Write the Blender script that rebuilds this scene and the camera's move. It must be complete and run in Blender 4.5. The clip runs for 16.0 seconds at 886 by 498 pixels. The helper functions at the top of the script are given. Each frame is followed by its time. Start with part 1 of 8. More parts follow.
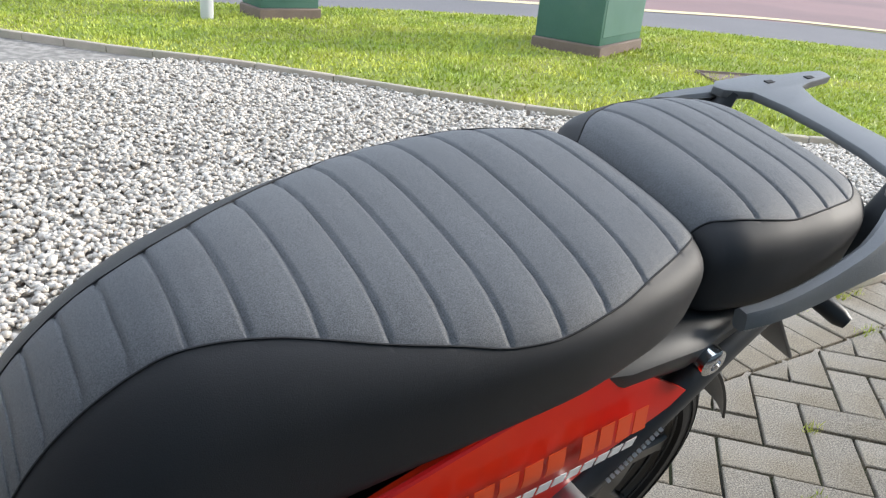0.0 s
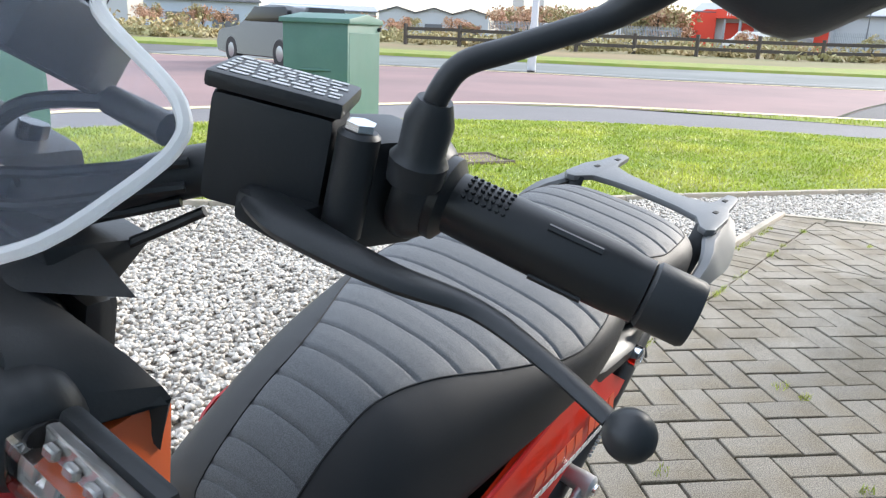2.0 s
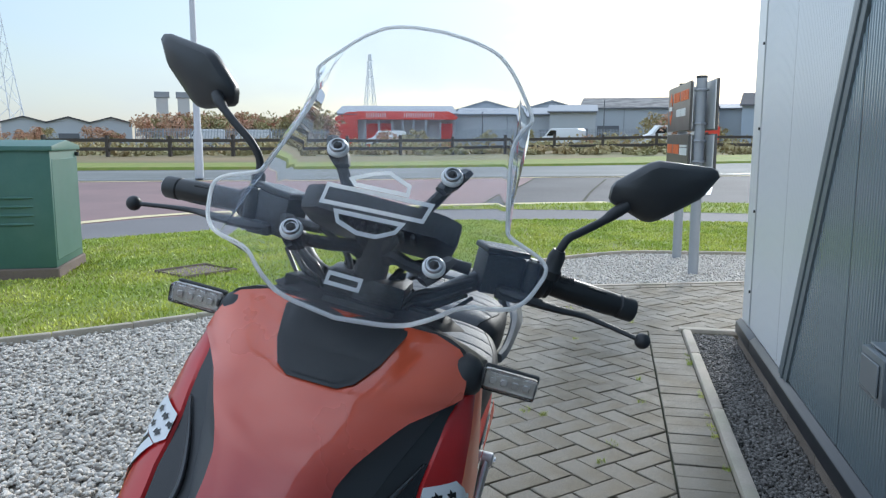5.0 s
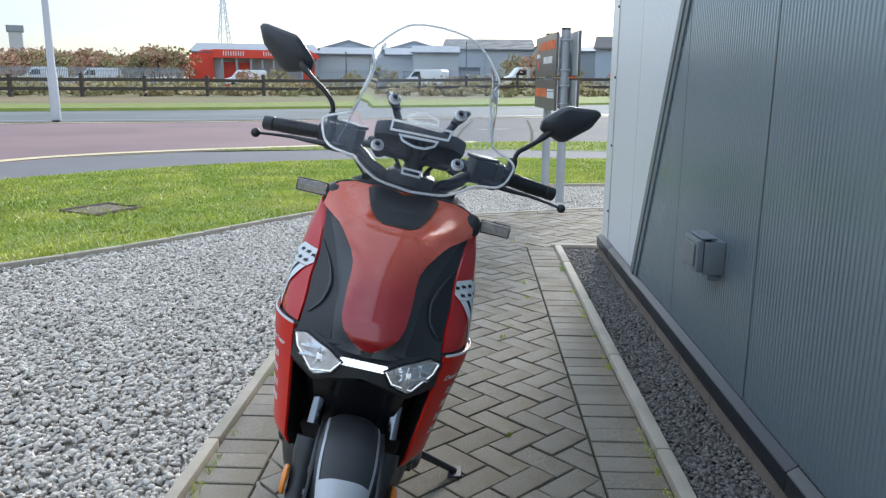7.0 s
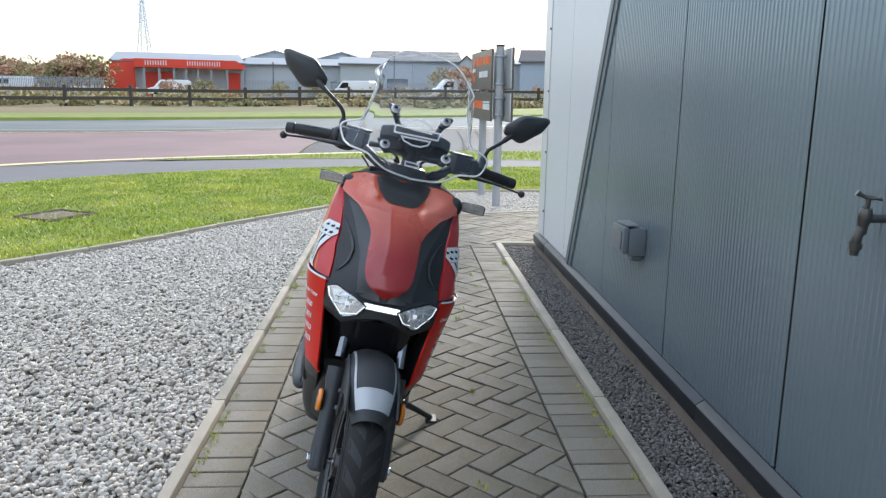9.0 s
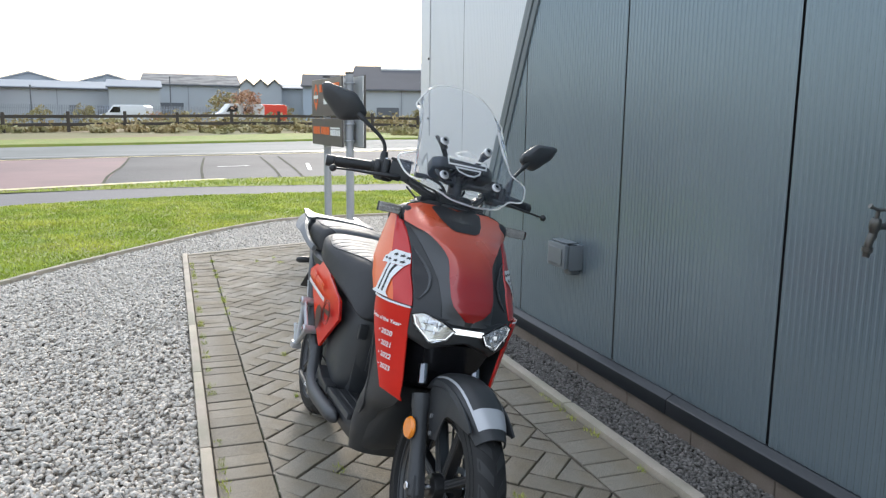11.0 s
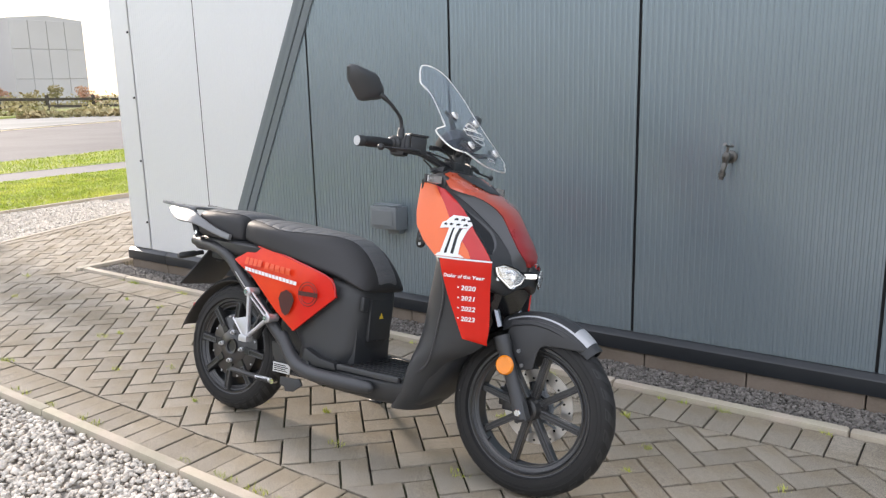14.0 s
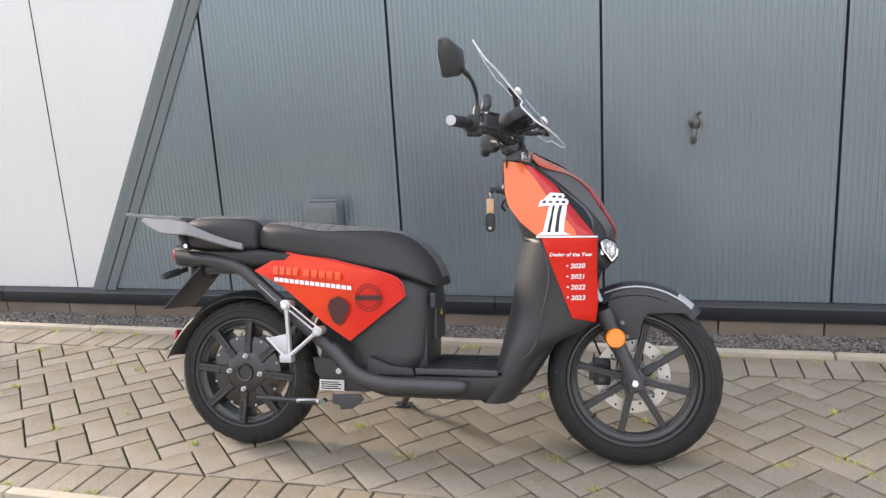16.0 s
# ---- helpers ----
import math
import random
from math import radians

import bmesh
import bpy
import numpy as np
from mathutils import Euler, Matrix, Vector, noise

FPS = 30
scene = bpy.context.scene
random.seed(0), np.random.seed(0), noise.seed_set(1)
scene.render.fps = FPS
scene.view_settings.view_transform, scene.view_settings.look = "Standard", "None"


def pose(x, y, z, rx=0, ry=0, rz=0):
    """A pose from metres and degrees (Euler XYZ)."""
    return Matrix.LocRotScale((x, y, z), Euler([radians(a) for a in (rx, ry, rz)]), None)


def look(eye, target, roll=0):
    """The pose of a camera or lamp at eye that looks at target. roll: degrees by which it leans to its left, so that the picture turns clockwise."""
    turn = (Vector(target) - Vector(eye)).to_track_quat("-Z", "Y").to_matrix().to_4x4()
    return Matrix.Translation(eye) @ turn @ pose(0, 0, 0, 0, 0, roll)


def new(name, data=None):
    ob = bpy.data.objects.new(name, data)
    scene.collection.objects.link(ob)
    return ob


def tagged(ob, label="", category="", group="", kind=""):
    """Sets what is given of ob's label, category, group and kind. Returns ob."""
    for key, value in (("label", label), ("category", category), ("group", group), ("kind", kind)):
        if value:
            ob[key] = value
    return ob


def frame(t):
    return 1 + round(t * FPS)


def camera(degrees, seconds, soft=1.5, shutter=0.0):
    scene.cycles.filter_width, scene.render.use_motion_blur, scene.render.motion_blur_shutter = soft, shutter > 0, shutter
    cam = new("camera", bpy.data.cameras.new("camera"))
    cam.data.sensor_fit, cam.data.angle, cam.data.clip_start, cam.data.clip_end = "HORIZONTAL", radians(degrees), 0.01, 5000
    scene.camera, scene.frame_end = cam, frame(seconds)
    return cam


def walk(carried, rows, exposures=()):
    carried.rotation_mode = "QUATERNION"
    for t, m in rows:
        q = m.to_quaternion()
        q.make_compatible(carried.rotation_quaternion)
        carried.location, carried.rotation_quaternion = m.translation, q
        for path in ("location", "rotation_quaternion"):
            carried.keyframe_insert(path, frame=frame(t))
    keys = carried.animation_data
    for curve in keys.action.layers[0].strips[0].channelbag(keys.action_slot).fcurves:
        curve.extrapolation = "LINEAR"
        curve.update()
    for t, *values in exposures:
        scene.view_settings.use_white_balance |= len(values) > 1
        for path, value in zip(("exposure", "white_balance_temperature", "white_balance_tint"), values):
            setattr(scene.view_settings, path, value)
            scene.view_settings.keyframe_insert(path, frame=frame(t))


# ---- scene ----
cam = camera(59.9, 16.0, 1.3)
PATH = [
    (0, (-0.058, 0.062, 1.005), (0.942, 1.596, 0.2), 5.1),
    (0.5, (-0.229, -0.007, 0.996), (0.953, 1.418, 0.24), 4.9),
    (1, (-0.35, 0.006, 1.021), (0.959, 1.346, 0.32), 3.9),
    (1.5, (-0.404, 0.067, 1.022), (1.028, 1.313, 0.394), 3.0),
    (2, (-0.492, 0.073, 1.07), (1.047, 1.228, 0.523), 2.3),
    (2.5, (-0.606, 0.057, 1.106), (1.026, 1.121, 0.654), 2.1),
    (3, (-0.734, 0.043, 1.155), (0.973, 1.016, 0.779), 2.0),
    (3.2, (-0.783, 0.052, 1.175), (0.962, 0.97, 0.836), 1.6),
    (5.3, (-1.366, 0.237, 1.198), (0.578, 0.589, 0.887), 0.5),
    (5.5, (-1.43, 0.247, 1.21), (0.517, 0.556, 0.878), 0.8),
    (6, (-1.6, 0.333, 1.203), (0.355, 0.545, 0.839), 0.2),
    (6.5, (-1.813, 0.39, 1.217), (0.141, 0.522, 0.813), 0.3),
    (7, (-2.063, 0.389, 1.22), (-0.111, 0.459, 0.792), 0.5),
    (7.5, (-2.254, 0.438, 1.229), (-0.301, 0.469, 0.801), 0.6),
    (8, (-2.446, 0.492, 1.232), (-0.491, 0.492, 0.811), 0.8),
    (8.5, (-2.565, 0.523, 1.225), (-0.608, 0.472, 0.815), 1.0),
    (9, (-2.578, 0.55, 1.226), (-0.621, 0.435, 0.828), 0.9),
    (9.2, (-2.578, 0.58, 1.241), (-0.623, 0.433, 0.846), 0.8),
    (11.3, (-2.487, 1.473, 1.241), (-0.674, 0.707, 0.89), 0.8),
    (11.5, (-2.448, 1.564, 1.257), (-0.672, 0.722, 0.886), 0.9),
    (12, (-2.401, 1.81, 1.264), (-0.731, 0.777, 0.885), 0.9),
    (12.5, (-2.361, 2.076, 1.255), (-0.806, 0.878, 0.873), 0.8),
    (13, (-2.203, 2.277, 1.246), (-0.782, 0.925, 0.855), 0.5),
    (13.5, (-2.019, 2.466, 1.272), (-0.735, 0.988, 0.867), -0.3),
    (14, (-1.826, 2.689, 1.274), (-0.676, 1.105, 0.861), -1.4),
    (14.5, (-1.6, 2.817, 1.257), (-0.598, 1.142, 0.821), -2.6),
    (15, (-1.365, 2.898, 1.259), (-0.505, 1.15, 0.807), -3.2),
    (15.5, (-1.052, 2.995, 1.256), (-0.358, 1.177, 0.796), -3.5),
    (16, (-0.761, 3.044, 1.259), (-0.232, 1.169, 0.806), -3.4),
]
EXPOSURES = [(0.0, 1.16, 6600, 11), (0.5, 1.34, 6600, 11), (1.0, 1.28, 6600, 11), (2.0, 1.38, 6550, 11), (3.0, 1.05, 6450, 10), (5.5, 0.52, 5950, 7), (6.5, 0.72, 6050, 8), (7.5, 0.70, 6150, 9), (9.0, 0.88, 6350, 10), (12.3, 0.87, 6900, 12), (14.0, 1.3, 7350, 17), (16.0, 1.44, 7600, 19)]
walk(cam, [(t, look(eye, target, roll)) for t, eye, target, roll in PATH], EXPOSURES)

# ---- light ----
SUN_AZ, SUN_EL = -14.0, 21.0
world = bpy.data.worlds.new("sky")
scene.world = world
world.use_nodes = True
wn, wl = world.node_tree.nodes, world.node_tree.links
wn.clear()
w_out = wn.new("ShaderNodeOutputWorld")
w_bg = wn.new("ShaderNodeBackground")
w_sky = wn.new("ShaderNodeTexSky")
w_sky.sky_type = "NISHITA"
w_sky.sun_disc = False
w_sky.sun_elevation = radians(SUN_EL)
w_sky.sun_rotation = radians(90 - SUN_AZ)
w_sky.dust_density = 0.8
w_sky.air_density = 1.0
w_mix = wn.new("ShaderNodeMix")
w_mix.data_type = "RGBA"
w_noise = wn.new("ShaderNodeTexNoise")
w_noise.inputs["Scale"].default_value = 2.2
w_noise.inputs["Detail"].default_value = 7
w_map = wn.new("ShaderNodeMapping")
w_map.inputs["Scale"].default_value = (1, 1, 3.2)
w_tc = wn.new("ShaderNodeTexCoord")
w_ramp = wn.new("ShaderNodeValToRGB")
w_ramp.color_ramp.elements[0].position = 0.36
w_ramp.color_ramp.elements[0].color = (0.40, 0.40, 0.40, 1)
w_ramp.color_ramp.elements[1].position = 0.62
w_ramp.color_ramp.elements[1].color = (0.85, 0.85, 0.85, 1)
wl.new(w_tc.outputs["Generated"], w_map.inputs["Vector"])
wl.new(w_map.outputs["Vector"], w_noise.inputs["Vector"])
wl.new(w_noise.outputs["Fac"], w_ramp.inputs["Fac"])
w_sep = wn.new("ShaderNodeSeparateXYZ")
w_high = wn.new("ShaderNodeMapRange")
w_high.inputs["From Min"].default_value = 0.10
w_high.inputs["From Max"].default_value = 0.60
w_high.inputs["To Min"].default_value = 0.85
w_high.inputs["To Max"].default_value = 0.95
w_thin = wn.new("ShaderNodeMath")
w_thin.operation = "MULTIPLY"
wl.new(w_tc.outputs["Generated"], w_sep.inputs[0])
wl.new(w_sep.outputs["Z"], w_high.inputs["Value"])
wl.new(w_ramp.outputs["Color"], w_thin.inputs[0])
wl.new(w_high.outputs["Result"], w_thin.inputs[1])
wl.new(w_thin.outputs[0], w_mix.inputs["Factor"])
wl.new(w_sky.outputs["Color"], w_mix.inputs["A"])
w_mix.inputs["B"].default_value = (5.2, 5.8, 6.6, 1)
# brighter overhead than at the horizon, as under broken cloud
w_rise = wn.new("ShaderNodeMapRange")
w_rise.inputs["From Max"].default_value = 0.7
w_rise.inputs["To Min"].default_value = 0.55
w_rise.inputs["To Max"].default_value = 1.25
w_scale = wn.new("ShaderNodeVectorMath")
w_scale.operation = "SCALE"
wl.new(w_sep.outputs["Z"], w_rise.inputs["Value"])
wl.new(w_mix.outputs["Result"], w_scale.inputs[0])
wl.new(w_rise.outputs["Result"], w_scale.inputs["Scale"])
wl.new(w_scale.outputs[0], w_bg.inputs["Color"])
w_bg.inputs["Strength"].default_value = 0.15
wl.new(w_bg.outputs["Background"], w_out.inputs["Surface"])

sun = new("sun", bpy.data.lights.new("sun", "SUN"))
sun.data.energy = 1.8
sun.data.angle = radians(9)
sun.data.color = (1.0, 0.95, 0.87)
_az, _el = radians(SUN_AZ), radians(SUN_EL)
sun.matrix_world = look((40 * math.cos(_el) * math.cos(_az), 40 * math.cos(_el) * math.sin(_az), 40 * math.sin(_el)), (0, 0, 0))

# ---- materials ----
def material(name, color, rough=0.5, metal=0.0, var=0.12, scale=8.0, bump=0.0, bump_scale=60.0, coat=0.0, coat_rough=0.05,
             per_piece=0.0, color2=None, rough_var=0.1, stain=0.0, sheen=0.0, spec=0.5, island=0.0, speck=0.0, speck_scale=420.0):
    """A surface with colour drift at two scales, optional second colour in patches, fine relief and changes of gloss."""
    m = bpy.data.materials.new(name)
    m.use_nodes = True
    n, l = m.node_tree.nodes, m.node_tree.links
    b = n["Principled BSDF"]
    tc = n.new("ShaderNodeTexCoord")
    big = n.new("ShaderNodeTexNoise")
    big.inputs["Scale"].default_value = scale
    big.inputs["Detail"].default_value = 5
    fine = n.new("ShaderNodeTexNoise")
    fine.inputs["Scale"].default_value = bump_scale
    fine.inputs["Detail"].default_value = 3
    for t in (big, fine):
        l.new(tc.outputs["Object"], t.inputs["Vector"])
    add = n.new("ShaderNodeMath")
    add.operation = "MULTIPLY_ADD"
    l.new(big.outputs["Fac"], add.inputs[0])
    add.inputs[1].default_value = 2 * var
    add.inputs[2].default_value = 1 - var
    value = add.outputs[0]
    add2 = n.new("ShaderNodeMath")
    add2.operation = "MULTIPLY_ADD"
    l.new(fine.outputs["Fac"], add2.inputs[0])
    add2.inputs[1].default_value = var
    l.new(value, add2.inputs[2])
    value = add2.outputs[0]
    if speck:
        grit = n.new("ShaderNodeTexNoise")
        grit.inputs["Scale"].default_value = speck_scale
        grit.inputs["Detail"].default_value = 2
        l.new(tc.outputs["Object"], grit.inputs["Vector"])
        gr = n.new("ShaderNodeMapRange")
        gr.inputs["From Min"].default_value = 0.35
        gr.inputs["From Max"].default_value = 0.65
        gr.inputs["To Min"].default_value = -speck
        gr.inputs["To Max"].default_value = speck
        l.new(grit.outputs["Fac"], gr.inputs["Value"])
        plus = n.new("ShaderNodeMath")
        plus.operation = "ADD"
        l.new(gr.outputs["Result"], plus.inputs[0])
        l.new(value, plus.inputs[1])
        value = plus.outputs[0]
    if per_piece:
        info = n.new("ShaderNodeObjectInfo")
        add3 = n.new("ShaderNodeMath")
        add3.operation = "MULTIPLY_ADD"
        l.new(info.outputs["Random"], add3.inputs[0])
        add3.inputs[1].default_value = per_piece
        l.new(value, add3.inputs[2])
        value = add3.outputs[0]
    if island:
        geo = n.new("ShaderNodeNewGeometry")
        add4 = n.new("ShaderNodeMath")
        add4.operation = "MULTIPLY_ADD"
        l.new(geo.outputs["Random Per Island"], add4.inputs[0])
        add4.inputs[1].default_value = island
        l.new(value, add4.inputs[2])
        value = add4.outputs[0]
    base = n.new("ShaderNodeMix")
    base.data_type = "RGBA"
    base.inputs["A"].default_value = (*color, 1)
    base.inputs["B"].default_value = (*(color2 or color), 1)
    if color2:
        pr = n.new("ShaderNodeValToRGB")
        pr.color_ramp.elements[0].position = 0.42
        pr.color_ramp.elements[1].position = 0.62
        pat = n.new("ShaderNodeTexNoise")
        pat.inputs["Scale"].default_value = scale * 0.6
        pat.inputs["Detail"].default_value = 6
        l.new(tc.outputs["Object"], pat.inputs["Vector"])
        l.new(pat.outputs["Fac"], pr.inputs["Fac"])
        l.new(pr.outputs["Color"], base.inputs["Factor"])
    else:
        base.inputs["Factor"].default_value = 0
    mul = n.new("ShaderNodeMix")
    mul.data_type = "RGBA"
    mul.blend_type = "MULTIPLY"
    mul.inputs["Factor"].default_value = 1
    comb = n.new("ShaderNodeCombineColor")
    for k in range(3):
        l.new(value, comb.inputs[k])
    l.new(base.outputs["Result"], mul.inputs["A"])
    l.new(comb.outputs["Color"], mul.inputs["B"])
    l.new(mul.outputs["Result"], b.inputs["Base Color"])
    rv = n.new("ShaderNodeMath")
    rv.operation = "MULTIPLY_ADD"
    l.new(big.outputs["Fac"], rv.inputs[0])
    rv.inputs[1].default_value = rough_var
    rv.inputs[2].default_value = max(0.02, rough - rough_var / 2)
    l.new(rv.outputs[0], b.inputs["Roughness"])
    b.inputs["Metallic"].default_value = metal
    b.inputs["Specular IOR Level"].default_value = spec
    b.inputs["Coat Weight"].default_value = coat
    b.inputs["Coat Roughness"].default_value = coat_rough
    b.inputs["Sheen Weight"].default_value = sheen
    if bump:
        bp = n.new("ShaderNodeBump")
        bp.inputs["Strength"].default_value = bump
        bp.inputs["Distance"].default_value = 0.003
        l.new(fine.outputs["Fac"], bp.inputs["Height"])
        l.new(bp.outputs["Normal"], b.inputs["Normal"])
    return m


def glass(name, color, rough=0.0, ior=1.45):
    m = bpy.data.materials.new(name)
    m.use_nodes = True
    b = m.node_tree.nodes["Principled BSDF"]
    b.inputs["Base Color"].default_value = (*color, 1)
    b.inputs["Transmission Weight"].default_value = 1
    b.inputs["Roughness"].default_value = rough
    b.inputs["IOR"].default_value = ior
    return m


def glow(name, color, strength):
    m = bpy.data.materials.new(name)
    m.use_nodes = True
    b = m.node_tree.nodes["Principled BSDF"]
    b.inputs["Base Color"].default_value = (*color, 1)
    b.inputs["Emission Color"].default_value = (*color, 1)
    b.inputs["Emission Strength"].default_value = strength
    return m


M_BRICK = material("paving_brick", (0.218, 0.192, 0.155), 0.88, var=0.36, scale=7, bump=0.9, bump_scale=260, per_piece=0.26, color2=(0.165, 0.138, 0.100), speck=0.5, speck_scale=300)
M_BRICK_FAR = material("paving_brick_far", (0.218, 0.192, 0.155), 0.88, var=0.36, scale=7, bump=0.9, bump_scale=260, island=0.26, color2=(0.165, 0.138, 0.100), speck=0.5, speck_scale=300)
M_JOINT = material("joint_sand", (0.022, 0.020, 0.015), 0.95, var=0.3, scale=6, bump=0.5, bump_scale=300, color2=(0.042, 0.050, 0.018))
M_KERB = material("kerb_concrete", (0.39, 0.335, 0.275), 0.9, var=0.3, scale=7, bump=0.5, bump_scale=160, color2=(0.34, 0.31, 0.24))
M_GRAVEL = material("gravel_chips", (0.43, 0.397, 0.355), 0.85, var=0.24, scale=30, island=0.50, speck=0.25, bump=0.3, bump_scale=300)
M_GRAVEL_BED = material("gravel_bed", (0.17, 0.157, 0.14), 0.9, var=0.35, scale=30, bump=1.0, bump_scale=90, color2=(0.29, 0.268, 0.24))
M_DARKCHIP = material("dark_chips", (0.088, 0.081, 0.074), 0.8, var=0.15, scale=40, island=1.7, bump=0.3, bump_scale=300)
M_DARKBED = material("dark_chip_bed", (0.060, 0.053, 0.047), 0.95, var=0.35, scale=30, bump=0.9, bump_scale=90)
M_GRASS = material("grass_blades", (0.245, 0.305, 0.037), 0.55, var=0.42, scale=2.6, island=0.5, color2=(0.40, 0.415, 0.075))
M_SOIL = material("lawn_turf", (0.155, 0.20, 0.030), 0.9, var=0.3, scale=2.0, bump=1.0, bump_scale=120, color2=(0.20, 0.205, 0.045))
M_ASPHALT = material("asphalt", (0.098, 0.095, 0.096), 0.85, var=0.2, scale=0.5, bump=0.6, bump_scale=120, color2=(0.078, 0.075, 0.076))
M_FARROAD = material("pale_worn_asphalt", (0.16, 0.168, 0.165), 0.85, var=0.25, scale=0.25, bump=0.5, bump_scale=80, color2=(0.115, 0.125, 0.122))
M_PATH = material("footpath_asphalt", (0.15, 0.142, 0.145), 0.85, var=0.2, scale=0.8, bump=0.5, bump_scale=120)
M_REDROAD = material("red_block_road", (0.225, 0.140, 0.135), 0.8, var=0.22, scale=0.5, bump=0.4, bump_scale=40, color2=(0.185, 0.120, 0.118))
M_FIELD = material("rough_field", (0.19, 0.14, 0.07), 0.95, var=0.35, scale=0.12, bump=1.0, bump_scale=3, color2=(0.13, 0.13, 0.05))
M_PANEL = material("grey_cladding", (0.222, 0.278, 0.312), 0.25, var=0.05, scale=1.5, rough_var=0.02, metal=0.48)
M_SILVER = material("silver_cladding", (0.70, 0.72, 0.74), 0.36, var=0.04, scale=1.2, rough_var=0.1, metal=0.25)
M_STRIP = material("slant_strip_paint", (0.15, 0.18, 0.195), 0.38, var=0.06, scale=3)
M_GAP = material("dark_joint_backing", (0.012, 0.013, 0.015), 0.8, var=0.1, scale=3)
M_FLASH = material("grey_flashing", (0.018, 0.021, 0.025), 0.36, var=0.1, scale=5)
M_PLINTH = material("concrete_block", (0.165, 0.132, 0.107), 0.9, var=0.25, scale=5, bump=0.7, bump_scale=120, per_piece=0.2, color2=(0.14, 0.11, 0.085))
M_ROOF = material("flat_roof_felt", (0.08, 0.08, 0.085), 0.9, var=0.2, scale=1)
M_BRASS = material("weathered_brass", (0.11, 0.107, 0.102), 0.30, metal=0.75, var=0.3, scale=40)
M_BOX = material("grey_socket_plastic", (0.155, 0.172, 0.184), 0.40, var=0.06, scale=20)
M_CABINET = material("green_cabinet_paint", (0.055, 0.14, 0.115), 0.5, var=0.15, scale=4, color2=(0.07, 0.155, 0.13))
M_POST = material("galvanised_steel", (0.33, 0.35, 0.38), 0.5, metal=0.3, var=0.1, scale=8)
# steel made pale in its colour to stand for distance haze
M_PYLON = material("haze_paled_lattice_steel", (0.70, 0.73, 0.78), 0.6, var=0.05, scale=1)
M_LAMP = material("grey_lamp_steel", (0.55, 0.56, 0.58), 0.5, var=0.06, scale=3)
M_SIGN = material("dark_sign_panel", (0.06, 0.057, 0.055), 0.3, var=0.06, scale=8)
M_SIGNBACK = material("sign_aluminium", (0.5, 0.52, 0.54), 0.35, metal=0.6, var=0.06, scale=8)
M_SIGNORANGE = material("sign_orange", (0.75, 0.14, 0.02), 0.5, var=0.04)
M_WHITE = material("white_vinyl", (0.78, 0.79, 0.80), 0.45, var=0.03)
M_WOOD = material("weathered_fence_timber", (0.06, 0.05, 0.042), 0.85, var=0.25, scale=6, bump=0.6, bump_scale=60, per_piece=0.2)
M_SHED = material("pale_shed_cladding", (0.46, 0.49, 0.52), 0.6, var=0.06, scale=0.2)
M_SHEDROOF = material("shed_roof", (0.31, 0.33, 0.355), 0.75, var=0.14, scale=0.15, spec=0.15)
M_DARKROOF = material("old_asbestos_roof", (0.10, 0.10, 0.108), 0.95, var=0.2, scale=0.2, spec=0.05)
M_REDSHED = material("red_shed_panel", (0.72, 0.06, 0.03), 0.5, var=0.05, scale=0.3)
M_SHEDBLUE = material("pale_blue_cladding", (0.40, 0.47, 0.55), 0.6, var=0.08, scale=0.3)
M_OLDROOF = material("mottled_cement_roof", (0.22, 0.215, 0.21), 0.85, var=0.35, scale=0.7, color2=(0.13, 0.13, 0.13), spec=0.05)
M_ROOFLIGHT = material("pale_roof_light", (0.52, 0.52, 0.50), 0.6, var=0.12, scale=0.5)
M_ROLLER = material("dark_roller_steel", (0.13, 0.14, 0.155), 0.6, var=0.1, scale=0.5)
M_PALE = material("galvanised_pale", (0.33, 0.36, 0.40), 0.6, metal=0.2, var=0.1, scale=0.5)
# far concrete, lightened in its colour for the haze before it
M_CONCRETE = material("haze_paled_concrete", (0.52, 0.515, 0.51), 0.85, var=0.15, scale=0.15)
# both leaf colours carry some distance haze as extra lightness
M_LEAF = material("haze_paled_autumn_leaves", (0.38, 0.215, 0.145), 0.85, var=0.3, scale=0.4, island=0.5, color2=(0.31, 0.23, 0.14))
M_LEAFGREEN = material("haze_paled_scrub_leaves", (0.24, 0.22, 0.11), 0.85, var=0.3, scale=0.4, island=0.6, color2=(0.30, 0.23, 0.12))
M_BARK = material("bark", (0.07, 0.055, 0.04), 0.9, var=0.3, scale=4, bump=0.5, bump_scale=40)
M_LINE = material("road_line_paint", (0.62, 0.52, 0.30), 0.7, var=0.2, scale=3)
M_LINEW = material("road_line_white", (0.70, 0.70, 0.68), 0.7, var=0.2, scale=3)
M_MANHOLE = material("manhole_concrete", (0.16, 0.12, 0.10), 0.9, var=0.3, scale=8, bump=0.6, bump_scale=60)
M_CARPAINT = material("dark_car_paint", (0.012, 0.014, 0.018), 0.25, var=0.05, coat=1.0, scale=3)
M_GLASSDARK = material("car_window_glass", (0.01, 0.012, 0.014), 0.06, var=0.02, scale=3)
M_TYRE = material("tyre_rubber", (0.022, 0.022, 0.023), 0.56, var=0.15, scale=20, bump=0.15, bump_scale=200)
M_ALLOY = material("alloy_wheel", (0.45, 0.46, 0.47), 0.3, metal=0.8, var=0.05)
M_REDLAMP = material("red_lamp_plastic", (0.55, 0.015, 0.012), 0.15, var=0.05, coat=1.0)
M_LAMPCLEAR = material("clear_lamp_plastic", (0.75, 0.72, 0.66), 0.15, var=0.05, coat=1.0)
